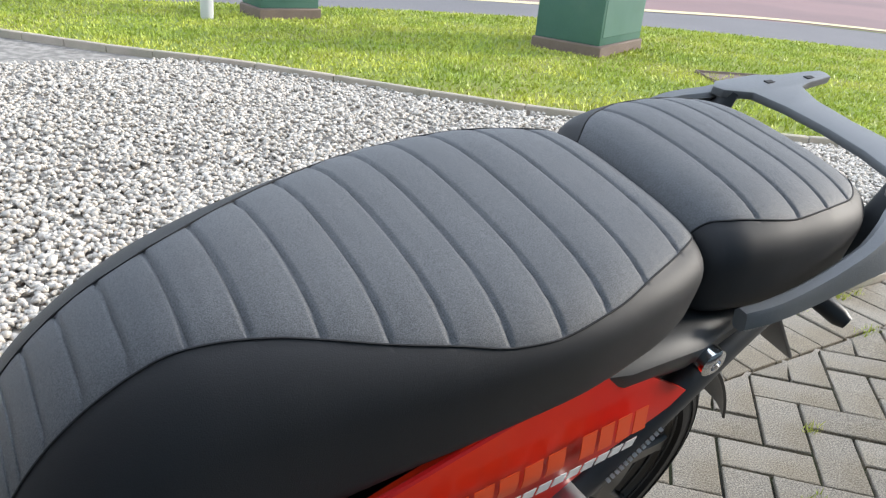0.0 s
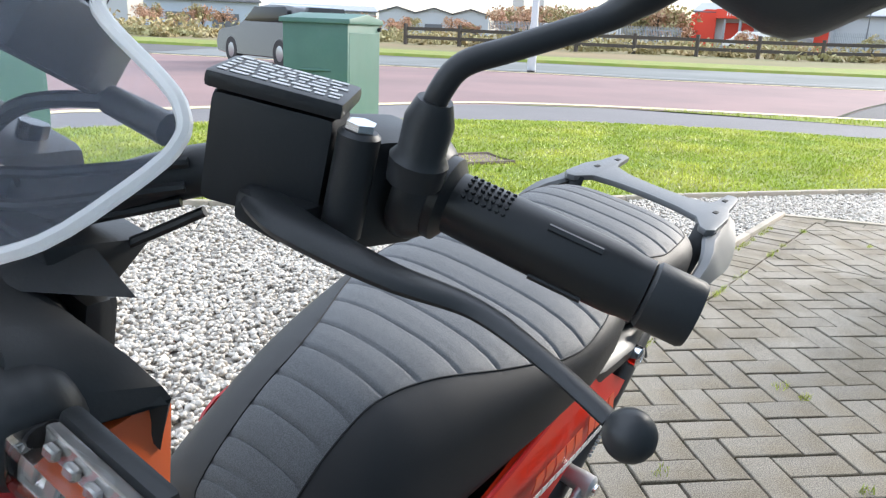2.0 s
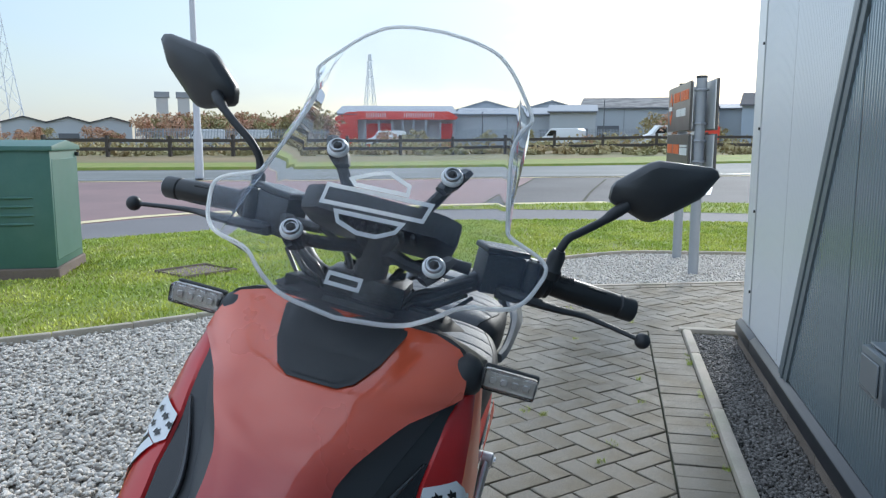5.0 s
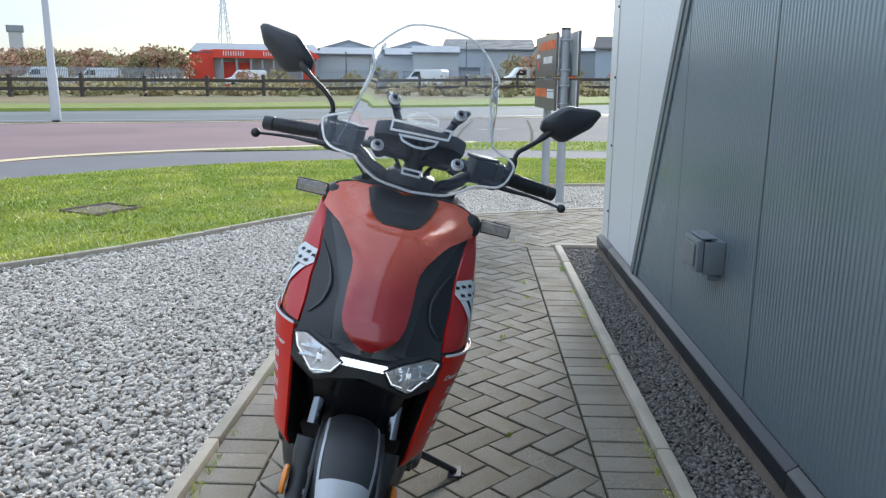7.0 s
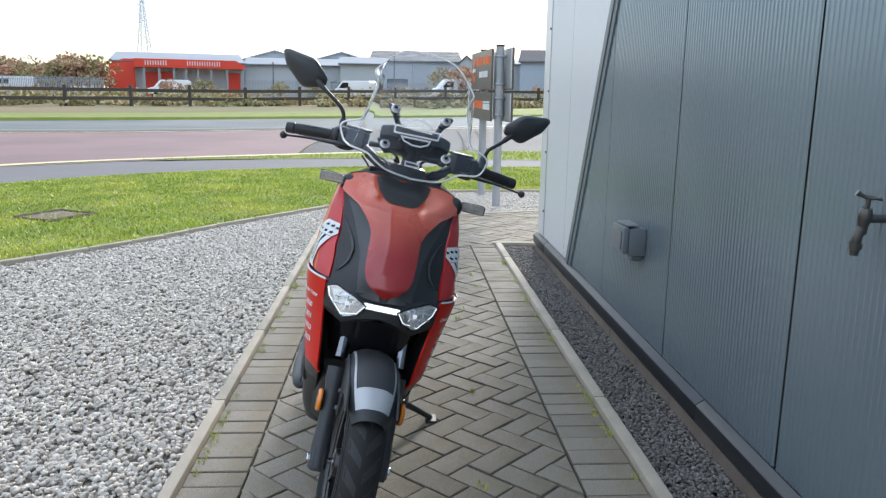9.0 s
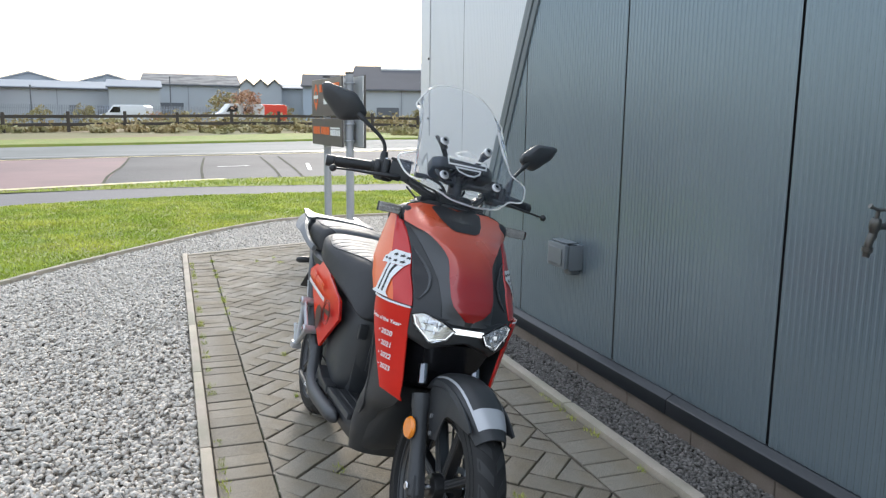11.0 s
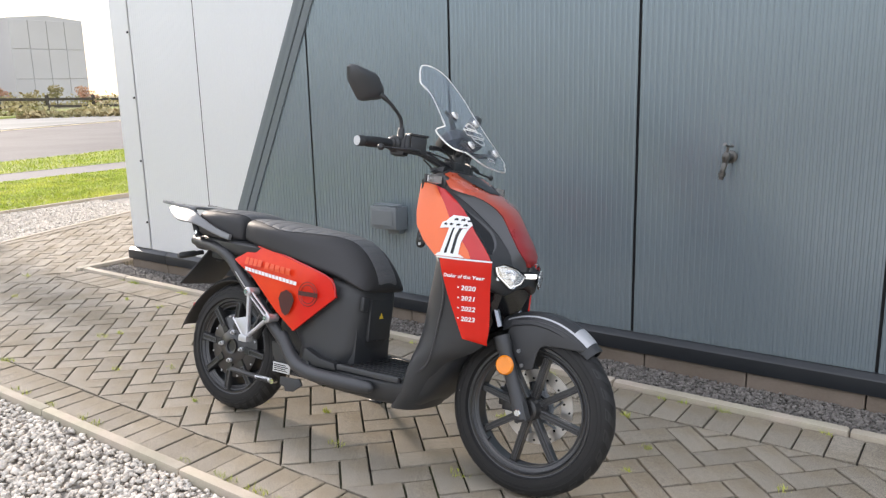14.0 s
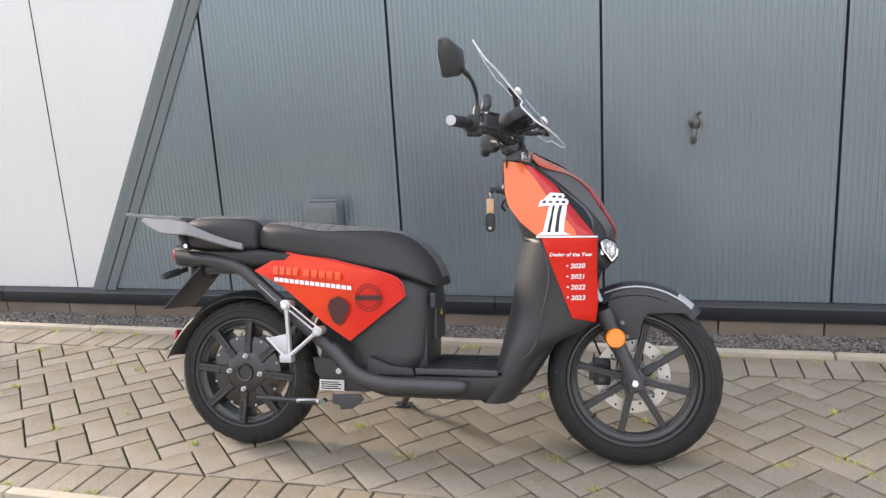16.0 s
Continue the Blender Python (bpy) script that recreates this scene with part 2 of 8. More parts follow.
M_PLASTIC = material("matt_black_plastic", (0.027, 0.029, 0.032), 0.44, var=0.08, scale=14, bump=0.04, bump_scale=500)
# satin black plastic, its base lifted for the sky the shells reflect
M_MIRRORSHELL = material("mirror_shell_with_sky_sheen", (0.050, 0.053, 0.058), 0.40, var=0.08, scale=14, bump=0.04, bump_scale=500)
M_GLOSSBLACK = material("gloss_black_plastic", (0.010, 0.010, 0.012), 0.16, var=0.05, scale=10)
M_GREYPLASTIC = material("dark_grey_satin_plastic", (0.032, 0.034, 0.037), 0.46, var=0.06, scale=12, bump=0.08, bump_scale=400)
# the dark grey satin plastic, lifted in colour for reflected sky
M_WINGGREY = material("grey_plastic_with_sky_sheen", (0.066, 0.070, 0.077), 0.42, var=0.06, scale=12, bump=0.08, bump_scale=400)
M_FRAME = material("dark_grey_frame_paint", (0.046, 0.048, 0.052), 0.40, var=0.06, scale=12, metal=0.15)
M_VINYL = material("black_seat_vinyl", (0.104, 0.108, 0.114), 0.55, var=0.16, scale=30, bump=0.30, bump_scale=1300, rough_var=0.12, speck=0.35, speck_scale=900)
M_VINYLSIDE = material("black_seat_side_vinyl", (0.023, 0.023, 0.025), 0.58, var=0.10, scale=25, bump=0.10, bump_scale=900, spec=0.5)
M_THREAD = material("black_stitching", (0.016, 0.016, 0.017), 0.8, var=0.1)
def paint_with_sheen(name, low, high, z0, z1):
    """Glossy paint whose colour takes on a painted sheen along the height of its thing."""
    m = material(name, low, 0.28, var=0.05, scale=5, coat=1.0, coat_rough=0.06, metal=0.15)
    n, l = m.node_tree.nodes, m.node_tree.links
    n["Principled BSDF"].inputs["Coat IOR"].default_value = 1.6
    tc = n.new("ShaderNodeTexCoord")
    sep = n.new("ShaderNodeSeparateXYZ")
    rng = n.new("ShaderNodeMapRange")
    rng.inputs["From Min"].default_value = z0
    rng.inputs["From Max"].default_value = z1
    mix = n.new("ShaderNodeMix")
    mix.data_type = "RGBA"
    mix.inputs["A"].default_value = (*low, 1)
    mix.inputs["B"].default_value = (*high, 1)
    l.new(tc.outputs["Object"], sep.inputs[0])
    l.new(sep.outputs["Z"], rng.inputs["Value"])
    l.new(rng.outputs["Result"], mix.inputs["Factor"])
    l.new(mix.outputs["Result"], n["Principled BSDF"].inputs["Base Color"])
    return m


# red paint; the orange above is reflected sky put into the colour
M_NOSE = paint_with_sheen("nose_paint_with_sheen", (0.36, 0.006, 0.007), (0.62, 0.092, 0.034), 0.82, 0.96)
M_RED = material("red_body_paint", (0.50, 0.006, 0.007), 0.34, var=0.06, scale=4, coat=0.6, coat_rough=0.06, metal=0.1)
M_ORANGE = material("orange_red_body_wrap", (0.62, 0.012, 0.004), 0.42, var=0.08, scale=4, coat=0.22, coat_rough=0.06, color2=(0.72, 0.050, 0.009), spec=0.3)
M_ORANGE2 = material("light_orange_wrap", (0.82, 0.15, 0.04), 0.38, var=0.05, scale=4, coat=0.5, coat_rough=0.08)
M_CHROME = material("polished_chrome", (0.75, 0.76, 0.78), 0.12, metal=1.0, var=0.03, rough_var=0.05)
M_STEEL = material("satin_steel", (0.42, 0.43, 0.45), 0.30, metal=0.85, var=0.05, scale=30)
M_FORKTUBE = material("dark_chrome_tube", (0.26, 0.27, 0.29), 0.18, metal=1.0, var=0.05, rough_var=0.05)
M_CASTSILVER = material("silver_cast_alloy", (0.52, 0.53, 0.55), 0.34, metal=0.6, var=0.06, scale=20)
M_RACK = material("grey_powder_coat", (0.175, 0.18, 0.185), 0.42, metal=0.2, var=0.07, scale=18, bump=0.15, bump_scale=500)
M_DISC = material("ground_steel_disc", (0.56, 0.53, 0.50), 0.34, metal=0.8, var=0.05, scale=30)
M_RIM = material("satin_black_rim", (0.017, 0.017, 0.018), 0.32, var=0.08, scale=20, metal=0.1, coat=0.6, coat_rough=0.16)
M_TYREWALL = material("dusty_tyre_wall", (0.018, 0.018, 0.0185), 0.60, var=0.25, scale=14, bump=0.12, bump_scale=250, spec=0.3)
M_PRINTORANGE = material("orange_print", (0.74, 0.075, 0.012), 0.40, var=0.04, coat=0.25, coat_rough=0.08)
M_AMBER = material("amber_reflector", (0.85, 0.24, 0.01), 0.18, var=0.08, scale=60, coat=1.0, bump=0.5, bump_scale=160)
M_SMOKE = material("smoked_lamp_lens", (0.45, 0.43, 0.41), 0.15, metal=0.5, var=0.25, scale=60, coat=1.0)
M_CLEARLENS = glass("clear_lamp_lens", (0.99, 0.99, 1.0), 0.0, 1.40)
M_MIRRORCUP = material("silvered_lamp_cup", (0.80, 0.81, 0.82), 0.14, metal=0.85, var=0.05, scale=60)
M_LED = glow("lit_lamp_block", (0.95, 0.98, 1.0), 0.25)
M_SCREEN = glass("clear_acrylic_screen", (0.985, 0.99, 0.995), 0.0, 1.20)
def sky_veil(m, amount):
    """Uneven bluish veil mixed into a clear pane in place of reflected sky."""
    n, l = m.node_tree.nodes, m.node_tree.links
    tr = n.new("ShaderNodeBsdfTranslucent")
    tr.inputs["Color"].default_value = (0.40, 0.58, 0.95, 1)
    tc = n.new("ShaderNodeTexCoord")
    nz = n.new("ShaderNodeTexNoise")
    nz.inputs["Scale"].default_value = 9
    nz.inputs["Detail"].default_value = 5
    mr = n.new("ShaderNodeMapRange")
    mr.inputs["To Min"].default_value = amount * 0.5
    mr.inputs["To Max"].default_value = amount * 1.6
    mix = n.new("ShaderNodeMixShader")
    l.new(tc.outputs["Object"], nz.inputs["Vector"])
    l.new(nz.outputs["Fac"], mr.inputs["Value"])
    l.new(mr.outputs["Result"], mix.inputs["Fac"])
    l.new(n["Principled BSDF"].outputs[0], mix.inputs[1])
    l.new(tr.outputs[0], mix.inputs[2])
    l.new(mix.outputs[0], n["Material Output"].inputs["Surface"])


sky_veil(M_SCREEN, 0.030)
def edge_glow():
    """Cut clear acrylic edge: caught light is painted as white, and light behind it comes through."""
    m = material("polished_acrylic_edge", (0.92, 0.94, 0.95), 0.08, var=0.04, coat=1.0)
    n, l = m.node_tree.nodes, m.node_tree.links
    n["Principled BSDF"].inputs["Transmission Weight"].default_value = 0.35
    tr = n.new("ShaderNodeBsdfTranslucent")
    tr.inputs["Color"].default_value = (0.95, 0.97, 0.98, 1)
    mix = n.new("ShaderNodeMixShader")
    mix.inputs["Fac"].default_value = 0.5
    l.new(n["Principled BSDF"].outputs[0], mix.inputs[1])
    l.new(tr.outputs[0], mix.inputs[2])
    l.new(mix.outputs[0], n["Material Output"].inputs["Surface"])
    return m


M_EDGE = edge_glow()
M_DRL = glow("white_light_bar", (0.92, 0.97, 1.0), 0.6)
M_RUBBER = material("black_grip_rubber", (0.017, 0.018, 0.020), 0.38, var=0.1, scale=30, bump=0.02, bump_scale=500)
M_DARKDECAL = material("dark_printed_decal", (0.055, 0.010, 0.009), 0.4, var=0.2, scale=60)
M_DASH = material("dash_glass", (0.012, 0.014, 0.02), 0.08, var=0.03, coat=1.0)
M_LABEL = material("silver_data_label", (0.55, 0.56, 0.56), 0.4, var=0.05)
M_TAG = material("beige_key_tag", (0.55, 0.36, 0.22), 0.6, var=0.3, scale=80)
M_STRIPE = material("silver_grey_stripe", (0.46, 0.47, 0.49), 0.38, metal=0.3, var=0.05)

# ---- building helpers ----
def obj(name, data, material=None, parent=None, smooth=False):
    if isinstance(data, bmesh.types.BMesh):
        me = bpy.data.meshes.new(name)
        data.normal_update()
        data.to_mesh(me)
        data.free()
    else:
        me = data
    if material is not None and not me.materials:
        me.materials.append(material)
    if smooth:
        me.shade_smooth()
        me.set_sharp_from_angle(angle=radians(38))
    ob = new(name, me)
    if parent is not None:
        ob.parent = parent
    return ob


def part(name, bm, material, parent, label="", smooth=True):
    ob = obj(name, bm, material, parent, smooth)
    if label:
        ob["label"] = label
    return ob


def thing(name, label, category, at=None, group="", kind=""):
    e = new(name)
    e.empty_display_size = 0.1
    if at is not None:
        e.matrix_world = at
    return tagged(e, label, category, group, kind)


def bm_box(x0, x1, y0, y1, z0, z1, bevel=0.0, seg=1, bm=None, m=None):
    b = bmesh.new()
    bmesh.ops.create_cube(b, size=1)
    for v in b.verts:
        v.co = Vector(((x0 + x1) / 2 + v.co.x * (x1 - x0), (y0 + y1) / 2 + v.co.y * (y1 - y0), (z0 + z1) / 2 + v.co.z * (z1 - z0)))
    if bevel:
        bmesh.ops.bevel(b, geom=b.edges[:], offset=bevel, segments=seg, affect="EDGES", profile=0.6)
    if m is not None:
        b.transform(m)
    return merge(bm, b)


def merge(into, b):
    if into is None:
        return b
    me = bpy.data.meshes.new("tmp")
    b.to_mesh(me)
    b.free()
    into.from_mesh(me)
    bpy.data.meshes.remove(me)
    return into


def frame_of(d):
    d = Vector(d).normalized()
    a = Vector((0, 0, 1)) if abs(d.z) < 0.9 else Vector((1, 0, 0))
    s = d.cross(a).normalized()
    return s, s.cross(d).normalized()


def spline(points, n=8, closed=False):
    """A smooth curve through the points (Catmull-Rom), with n steps between two of them."""
    p = [Vector(q) for q in points]
    k = len(p)
    if k == 2:
        return [p[0].lerp(p[1], i / n) for i in range(n + 1)]
    out = []
    for i in range(k if closed else k - 1):
        if closed:
            a, b, c, d = p[i - 1], p[i], p[(i + 1) % k], p[(i + 2) % k]
        else:
            a, b, c, d = p[max(i - 1, 0)], p[i], p[i + 1], p[min(i + 2, k - 1)]
        for j in range(n):
            t = j / n
            out.append(0.5 * ((2 * b) + (c - a) * t + (2 * a - 5 * b + 4 * c - d) * t * t + (3 * b - a - 3 * c + d) * t ** 3))
    if not closed:
        out.append(p[-1])
    return out


def bm_loft(rings, closed=True, caps=True, bm=None, loop=False):
    """Skin between rings of equally many points."""
    b = bm or bmesh.new()
    vs = [[b.verts.new(q) for q in ring] for ring in rings]
    n = len(vs[0])
    pairs = list(zip(vs, vs[1:])) + ([(vs[-1], vs[0])] if loop else [])
    for r0, r1 in pairs:
        for i in range(n if closed else n - 1):
            j = (i + 1) % n
            try:
                b.faces.new((r0[i], r0[j], r1[j], r1[i]))
            except ValueError:
                pass
    if caps and closed and not loop:
        for r in (vs[0][::-1], vs[-1]):
            try:
                b.faces.new(r)
            except ValueError:
                pass
    if bm is None:
        bmesh.ops.recalc_face_normals(b, faces=b.faces[:])
    return b


def bm_tube(points, r, seg=10, bm=None, smooth=0, closed=False, flat=1.0):
    """A round bar along a path; r is one radius or one for each end and between. flat squeezes it."""
    pts = spline(points, smooth, closed) if smooth else [Vector(q) for q in points]
    k = len(pts)
    rad = np.interp(np.linspace(0, 1, k), np.linspace(0, 1, len(r)), r) if isinstance(r, (tuple, list)) else [r] * k
    rings, s_prev = [], None
    for i, p in enumerate(pts):
        if closed:
            d = pts[(i + 1) % k] - pts[i - 1]
        else:
            d = pts[min(i + 1, k - 1)] - pts[max(i - 1, 0)]
        if d.length < 1e-9:
            d = Vector((0, 0, 1))
        d.normalize()
        if s_prev is None:
            s, u = frame_of(d)
        else:
            s = (s_prev - d * s_prev.dot(d)).normalized()
            u = s.cross(d).normalized()
        s_prev = s
        rings.append([p + (s * math.cos(a) + u * math.sin(a) * flat) * float(rad[i]) for a in (2 * math.pi * j / seg for j in range(seg))])
    b = bm_loft(rings, True, not closed, None, closed)
    return merge(bm, b)


def bm_cyl(p0, p1, r0, r1=None, seg=16, bevel=0.0, bm=None):
    r1 = r0 if r1 is None else r1
    p0, p1 = Vector(p0), Vector(p1)
    if bevel:
        d = (p1 - p0).normalized() * bevel
        return bm_tube([p0, p0 + d, p1 - d, p1], [0, 0, 0, 0] and 0 or (r0 - bevel, r0, r1, r1 - bevel), seg, bm) if False else \
            merge(bm, bm_rings(p0, p1, [(0, r0 - bevel), (bevel, r0), ((p1 - p0).length - bevel, r1), ((p1 - p0).length, r1 - bevel)], seg))
    return merge(bm, bm_rings(p0, p1, [(0, r0), ((p1 - p0).length, r1)], seg))


def bm_rings(p0, p1, profile, seg=16):
    """A turned solid: profile holds (way along p0-p1, radius)."""
    p0, p1 = Vector(p0), Vector(p1)
    d = (p1 - p0).normalized()
    s, u = frame_of(d)
    return bm_loft([[p0 + d * h + (s * math.cos(a) + u * math.sin(a)) * max(r, 1e-5) for a in (2 * math.pi * j / seg for j in range(seg))] for h, r in profile])


def bm_plate(outline, normal_axis, lo, hi, bevel=0.0, bm=None, m=None):
    """A flat plate: outline in the two other axes, from lo to hi along normal_axis ('x', 'y' or 'z')."""
    b = bmesh.new()

    def put(a, c, h):
        return {"x": (h, a, c), "y": (a, h, c), "z": (a, c, h)}[normal_axis]
    f = b.faces.new([b.verts.new(put(a, c, lo)) for a, c in outline])
    r = bmesh.ops.extrude_face_region(b, geom=[f])
    for v in r["geom"]:
        if isinstance(v, bmesh.types.BMVert):
            v.co = Vector(put(*{"x": (v.co.y, v.co.z), "y": (v.co.x, v.co.z), "z": (v.co.x, v.co.y)}[normal_axis], hi))
    bmesh.ops.recalc_face_normals(b, faces=b.faces[:])
    if bevel:
        bmesh.ops.bevel(b, geom=b.edges[:], offset=bevel, segments=2, affect="EDGES", profile=0.6)
    if m is not None:
        b.transform(m)
    return merge(bm, b)


def mesh_from(name, verts, faces):
    me = bpy.data.meshes.new(name)
    me.from_pydata(verts, [], faces)
    me.update()
    return me


def bm_lathe_y(profile, seg=48, y_first=True):
    """A wheel-like ring round the y axis: profile holds (y, radius), closed."""
    rings = []
    for j in range(seg):
        a = 2 * math.pi * j / seg
        rings.append([(r * math.cos(a), y, r * math.sin(a)) for y, r in profile])
    return bm_loft(rings, True, False, None, True)


def soft(xs, vals):
    """A smooth curve through the values, without overshoot."""
    xs, vals = np.array(xs, float), np.array(vals, float)
    d = np.diff(vals) / np.diff(xs)
    m = np.concatenate([[d[0]], np.where(d[:-1] * d[1:] > 0, 2 * d[:-1] * d[1:] / np.where(d[:-1] + d[1:] == 0, 1, d[:-1] + d[1:]), 0), [d[-1]]])

    def at(x):
        i = int(min(max(np.searchsorted(xs, x) - 1, 0), len(xs) - 2))
        h = xs[i + 1] - xs[i]
        t = min(max((x - xs[i]) / h, 0.0), 1.0)
        return float((2 * t ** 3 - 3 * t * t + 1) * vals[i] + (t ** 3 - 2 * t * t + t) * h * m[i] + (-2 * t ** 3 + 3 * t * t) * vals[i + 1] + (t ** 3 - t * t) * h * m[i + 1])
    return at

# ---- ground ----
WALL_Y = -0.567
BR = 0.1034  # one paving block with its joint


def sheet(name, outline, z, mat, label, category, kind="structure"):
    b = bmesh.new()
    b.faces.new([b.verts.new((x, y, z)) for x, y in outline])
    bmesh.ops.triangulate(b, faces=b.faces[:])
    ob = obj(name, b, mat)
    for p in ob.data.polygons:
        if p.normal.z < 0:
            p.flip()
    return tagged(ob, label, category, kind=kind)


def far_height(x, y):
    """The land beyond the road rises a little."""
    d = x * 0.89 + y * 0.45 - 36
    s = min(max(d / 12, 0), 1)
    return s * (0.18 + 0.4 * min(max((12 - y) / 24, 0), 1)) - 0.06


def build_ground():
    steps = [-900, -300, -120, -60, -30, -12, 0, 6, 12, 18, 24, 28, 32, 36, 40, 44, 48, 54, 62, 80, 120, 200, 400, 1500]
    ys = [-1500, -400, -150, -70, -40, -28, -20, -14, -8, -4, 0, 4, 8, 12, 16, 20, 26, 34, 44, 60, 90, 160, 400, 1500]
    verts = [(x, y, far_height(x, y)) for x in steps for y in ys]
    n = len(ys)
    faces = [(i * n + j, (i + 1) * n + j, (i + 1) * n + j + 1, i * n + j + 1) for i in range(len(steps) - 1) for j in range(n - 1)]
    ob = obj("ground", mesh_from("ground", verts, faces), M_FIELD, smooth=True)
    tagged(ob, "rough brown and green open ground reaching the horizon", "ground", kind="structure")


build_ground()

# curves of the street corner, from the wall side outwards
LAWN_IN = [(-6, 12.4), (-2.2, 8.5), (-0.05, 6.4), (0.77, 5.53), (1.53, 4.84), (2.66, 3.5), (3.62, 2.69), (4.4, 2.2), (5.6, 1.35), (6.3, 0.8), (6.95, 0.1), (7.1, -0.6), (7.25, -2.4), (7.6, -9)]
LAWN_OUT = [(-8, 8.4), (0, 7.95), (2, 7.85), (5.25, 7.1), (7.4, 5.8), (8.8, 4.4), (9.75, 2.7), (10.4, 0.5), (10.6, -3.8), (10.7, -9), (11, -30)]
PATH_OUT = [(-8, 9.9), (0, 9.45), (4.3, 8.8), (7.6, 7.7), (9.6, 6.7), (11.0, 5.0), (11.7, 2.6), (12.0, 0.3), (11.9, -4.3), (12, -9), (12.4, -30)]
STRIP_OUT = [(9.6, 6.7), (11.0, 5.0), (12.7, 2.2), (13.8, 0.0), (14.7, -5.7), (16, -12), (19, -30)]


def smooth2(pts, n=5):
    return [(v.x, v.y) for v in spline([(x, y, 0) for x, y in pts], n)]


road = sheet("road", [(-40, 9.0), *smooth2(PATH_OUT)[3:], (60, -60), (46, -10), (37, 0), (28, 16.5), (17, 40), (-40, 45)], -0.03, M_ASPHALT, "grey asphalt road with worn patches beside a junction", "road")
red = sheet("junction_paving", [(-25, 9.9), *smooth2(PATH_OUT)[5:30], (12.6, 2.57), (24.0, 2.57), (22.8, 5.0), (20.9, 8.4), (19.6, 12.2), (13, 26), (-25, 26)], -0.026, M_REDROAD, "reddish block-paved road surface of the junction", "road")
FAR_KERB = [(14.5, 24), (17.4, 17), (19.9, 11.4), (20.9, 8.4), (22.8, 5.0), (24.2, 2.4), (25.6, -1.4), (28.3, -7.0), (32.2, -14.5), (40, -30)]
farroad = sheet("far_carriageway", [*FAR_KERB, (47, -30), (44, -10), (37, 0), (31, 8), (27, 14), (20, 28)], -0.024, M_FARROAD, "pale worn asphalt beyond the kerbed island line", "road")
footpath = sheet("footpath", [*smooth2(LAWN_OUT), *smooth2(PATH_OUT)[::-1]], -0.005, M_PATH, "grey asphalt footpath that bends round the lawn", "pavement")
lawn_base = sheet("lawn", [*smooth2(LAWN_IN)[7:], *smooth2(LAWN_OUT)[::-1][5:-4]], 0.0, M_SOIL, "short bright green lawn in front of the path", "lawn")
strip_base = sheet("verge_strip", [*smooth2(PATH_OUT)[20:], *smooth2(STRIP_OUT)[::-1]], 0.0, M_SOIL, "narrow green grass strip beside the road", "verge")
gravel = sheet("gravel_area", [(-7, 1.2), (4.74, 1.2), (6.6, -3.9), (7.4, -3.9), *smooth2(LAWN_IN)[:61][::-1], (-7, 12.4)], -0.022, M_GRAVEL_BED, "bed of loose grey and white gravel chips", "gravel")


def far_verge():
    verts, faces = [], []
    for i, y in enumerate(range(-60, 64, 4)):
        x = np.interp(y, [-60, -10, 0, 8, 14, 40, 64], [66, 44, 36.5, 31, 27.5, 17, 4])
        for k, w in enumerate((0, 0.15, 3, 6.5)):
            z = far_height(x + w, y + w * 0.5) + (0.0 if k == 0 else 0.14)
            verts.append((x + w * 0.9, y + w * 0.45, z - (0.05 if k == 3 else 0)))
        if i:
            for k in range(3):
                a = (i - 1) * 4 + k
                faces.append((a, a + 1, a + 5, a + 4))
    ob = obj("far_verge", mesh_from("far_verge", verts, faces), M_SOIL)
    for p in ob.data.polygons:
        if p.normal.z < 0:
            p.flip()
    tagged(ob, "green mown verge along the far side of the road", "verge", kind="structure")


far_verge()


def stripe(name, pts, w, z, mat, label):
    pts = [Vector((x, y, z)) for x, y in pts]
    verts, faces = [], []
    for i, p in enumerate(pts):
        d = (pts[min(i + 1, len(pts) - 1)] - pts[max(i - 1, 0)]).normalized()
        s = Vector((-d.y, d.x, 0)) * w / 2
        verts += [p + s, p - s]
        if i:
            k = 2 * i
            faces.append((k - 2, k - 1, k + 1, k))
    ob = obj(name, mesh_from(name, verts, faces), mat)
    for p in ob.data.polygons:
        if p.normal.z < 0:
            p.flip()
    tagged(ob, label, "road marking", kind="structure")


stripe("road_line", [(x + 0.18, y + 0.28) for x, y in smooth2([(-8, 9.9), (0, 9.45), (4.3, 8.8), (7.6, 7.7), (9.8, 6.8), (11.4, 4.9), (12.9, 2.2), (13.9, 0.0)])], 0.28, -0.018, M_LINE, "worn cream edge line along the near kerb")
stripe("road_line", [(x - 0.45, y - 0.15) for x, y in FAR_KERB], 0.26, -0.018, M_LINE, "pale cream line along the low kerb")
stripe("far_kerb", FAR_KERB, 0.30, 0.03, M_FLASH, "dark low kerb line across the road")
for _pts in ([(12.7, 2.55), (15.5, 2.62), (19.0, 2.52), (23.8, 2.57)], [(13.2, 0.76), (17, 0.66), (20, 0.52), (23, 0.36)], [(14.3, -0.87), (18, -1.15), (23.4, -1.40)], [(14.2, -1.35), (18, -1.66), (23.7, -2.02)]):
    stripe("road_joint", smooth2(_pts), 0.06, -0.019, M_JOINT, "dark sealed joint across the asphalt")
stripe("road_line", [(16.6, -1.9), (19.5, -2.3)], 0.10, -0.018, M_LINEW, "short worn white dash on the asphalt")
stripe("road_line", [(18.2, 0.2), (18.6, -0.6)], 0.10, -0.018, M_LINEW, "short worn white dash on the asphalt")


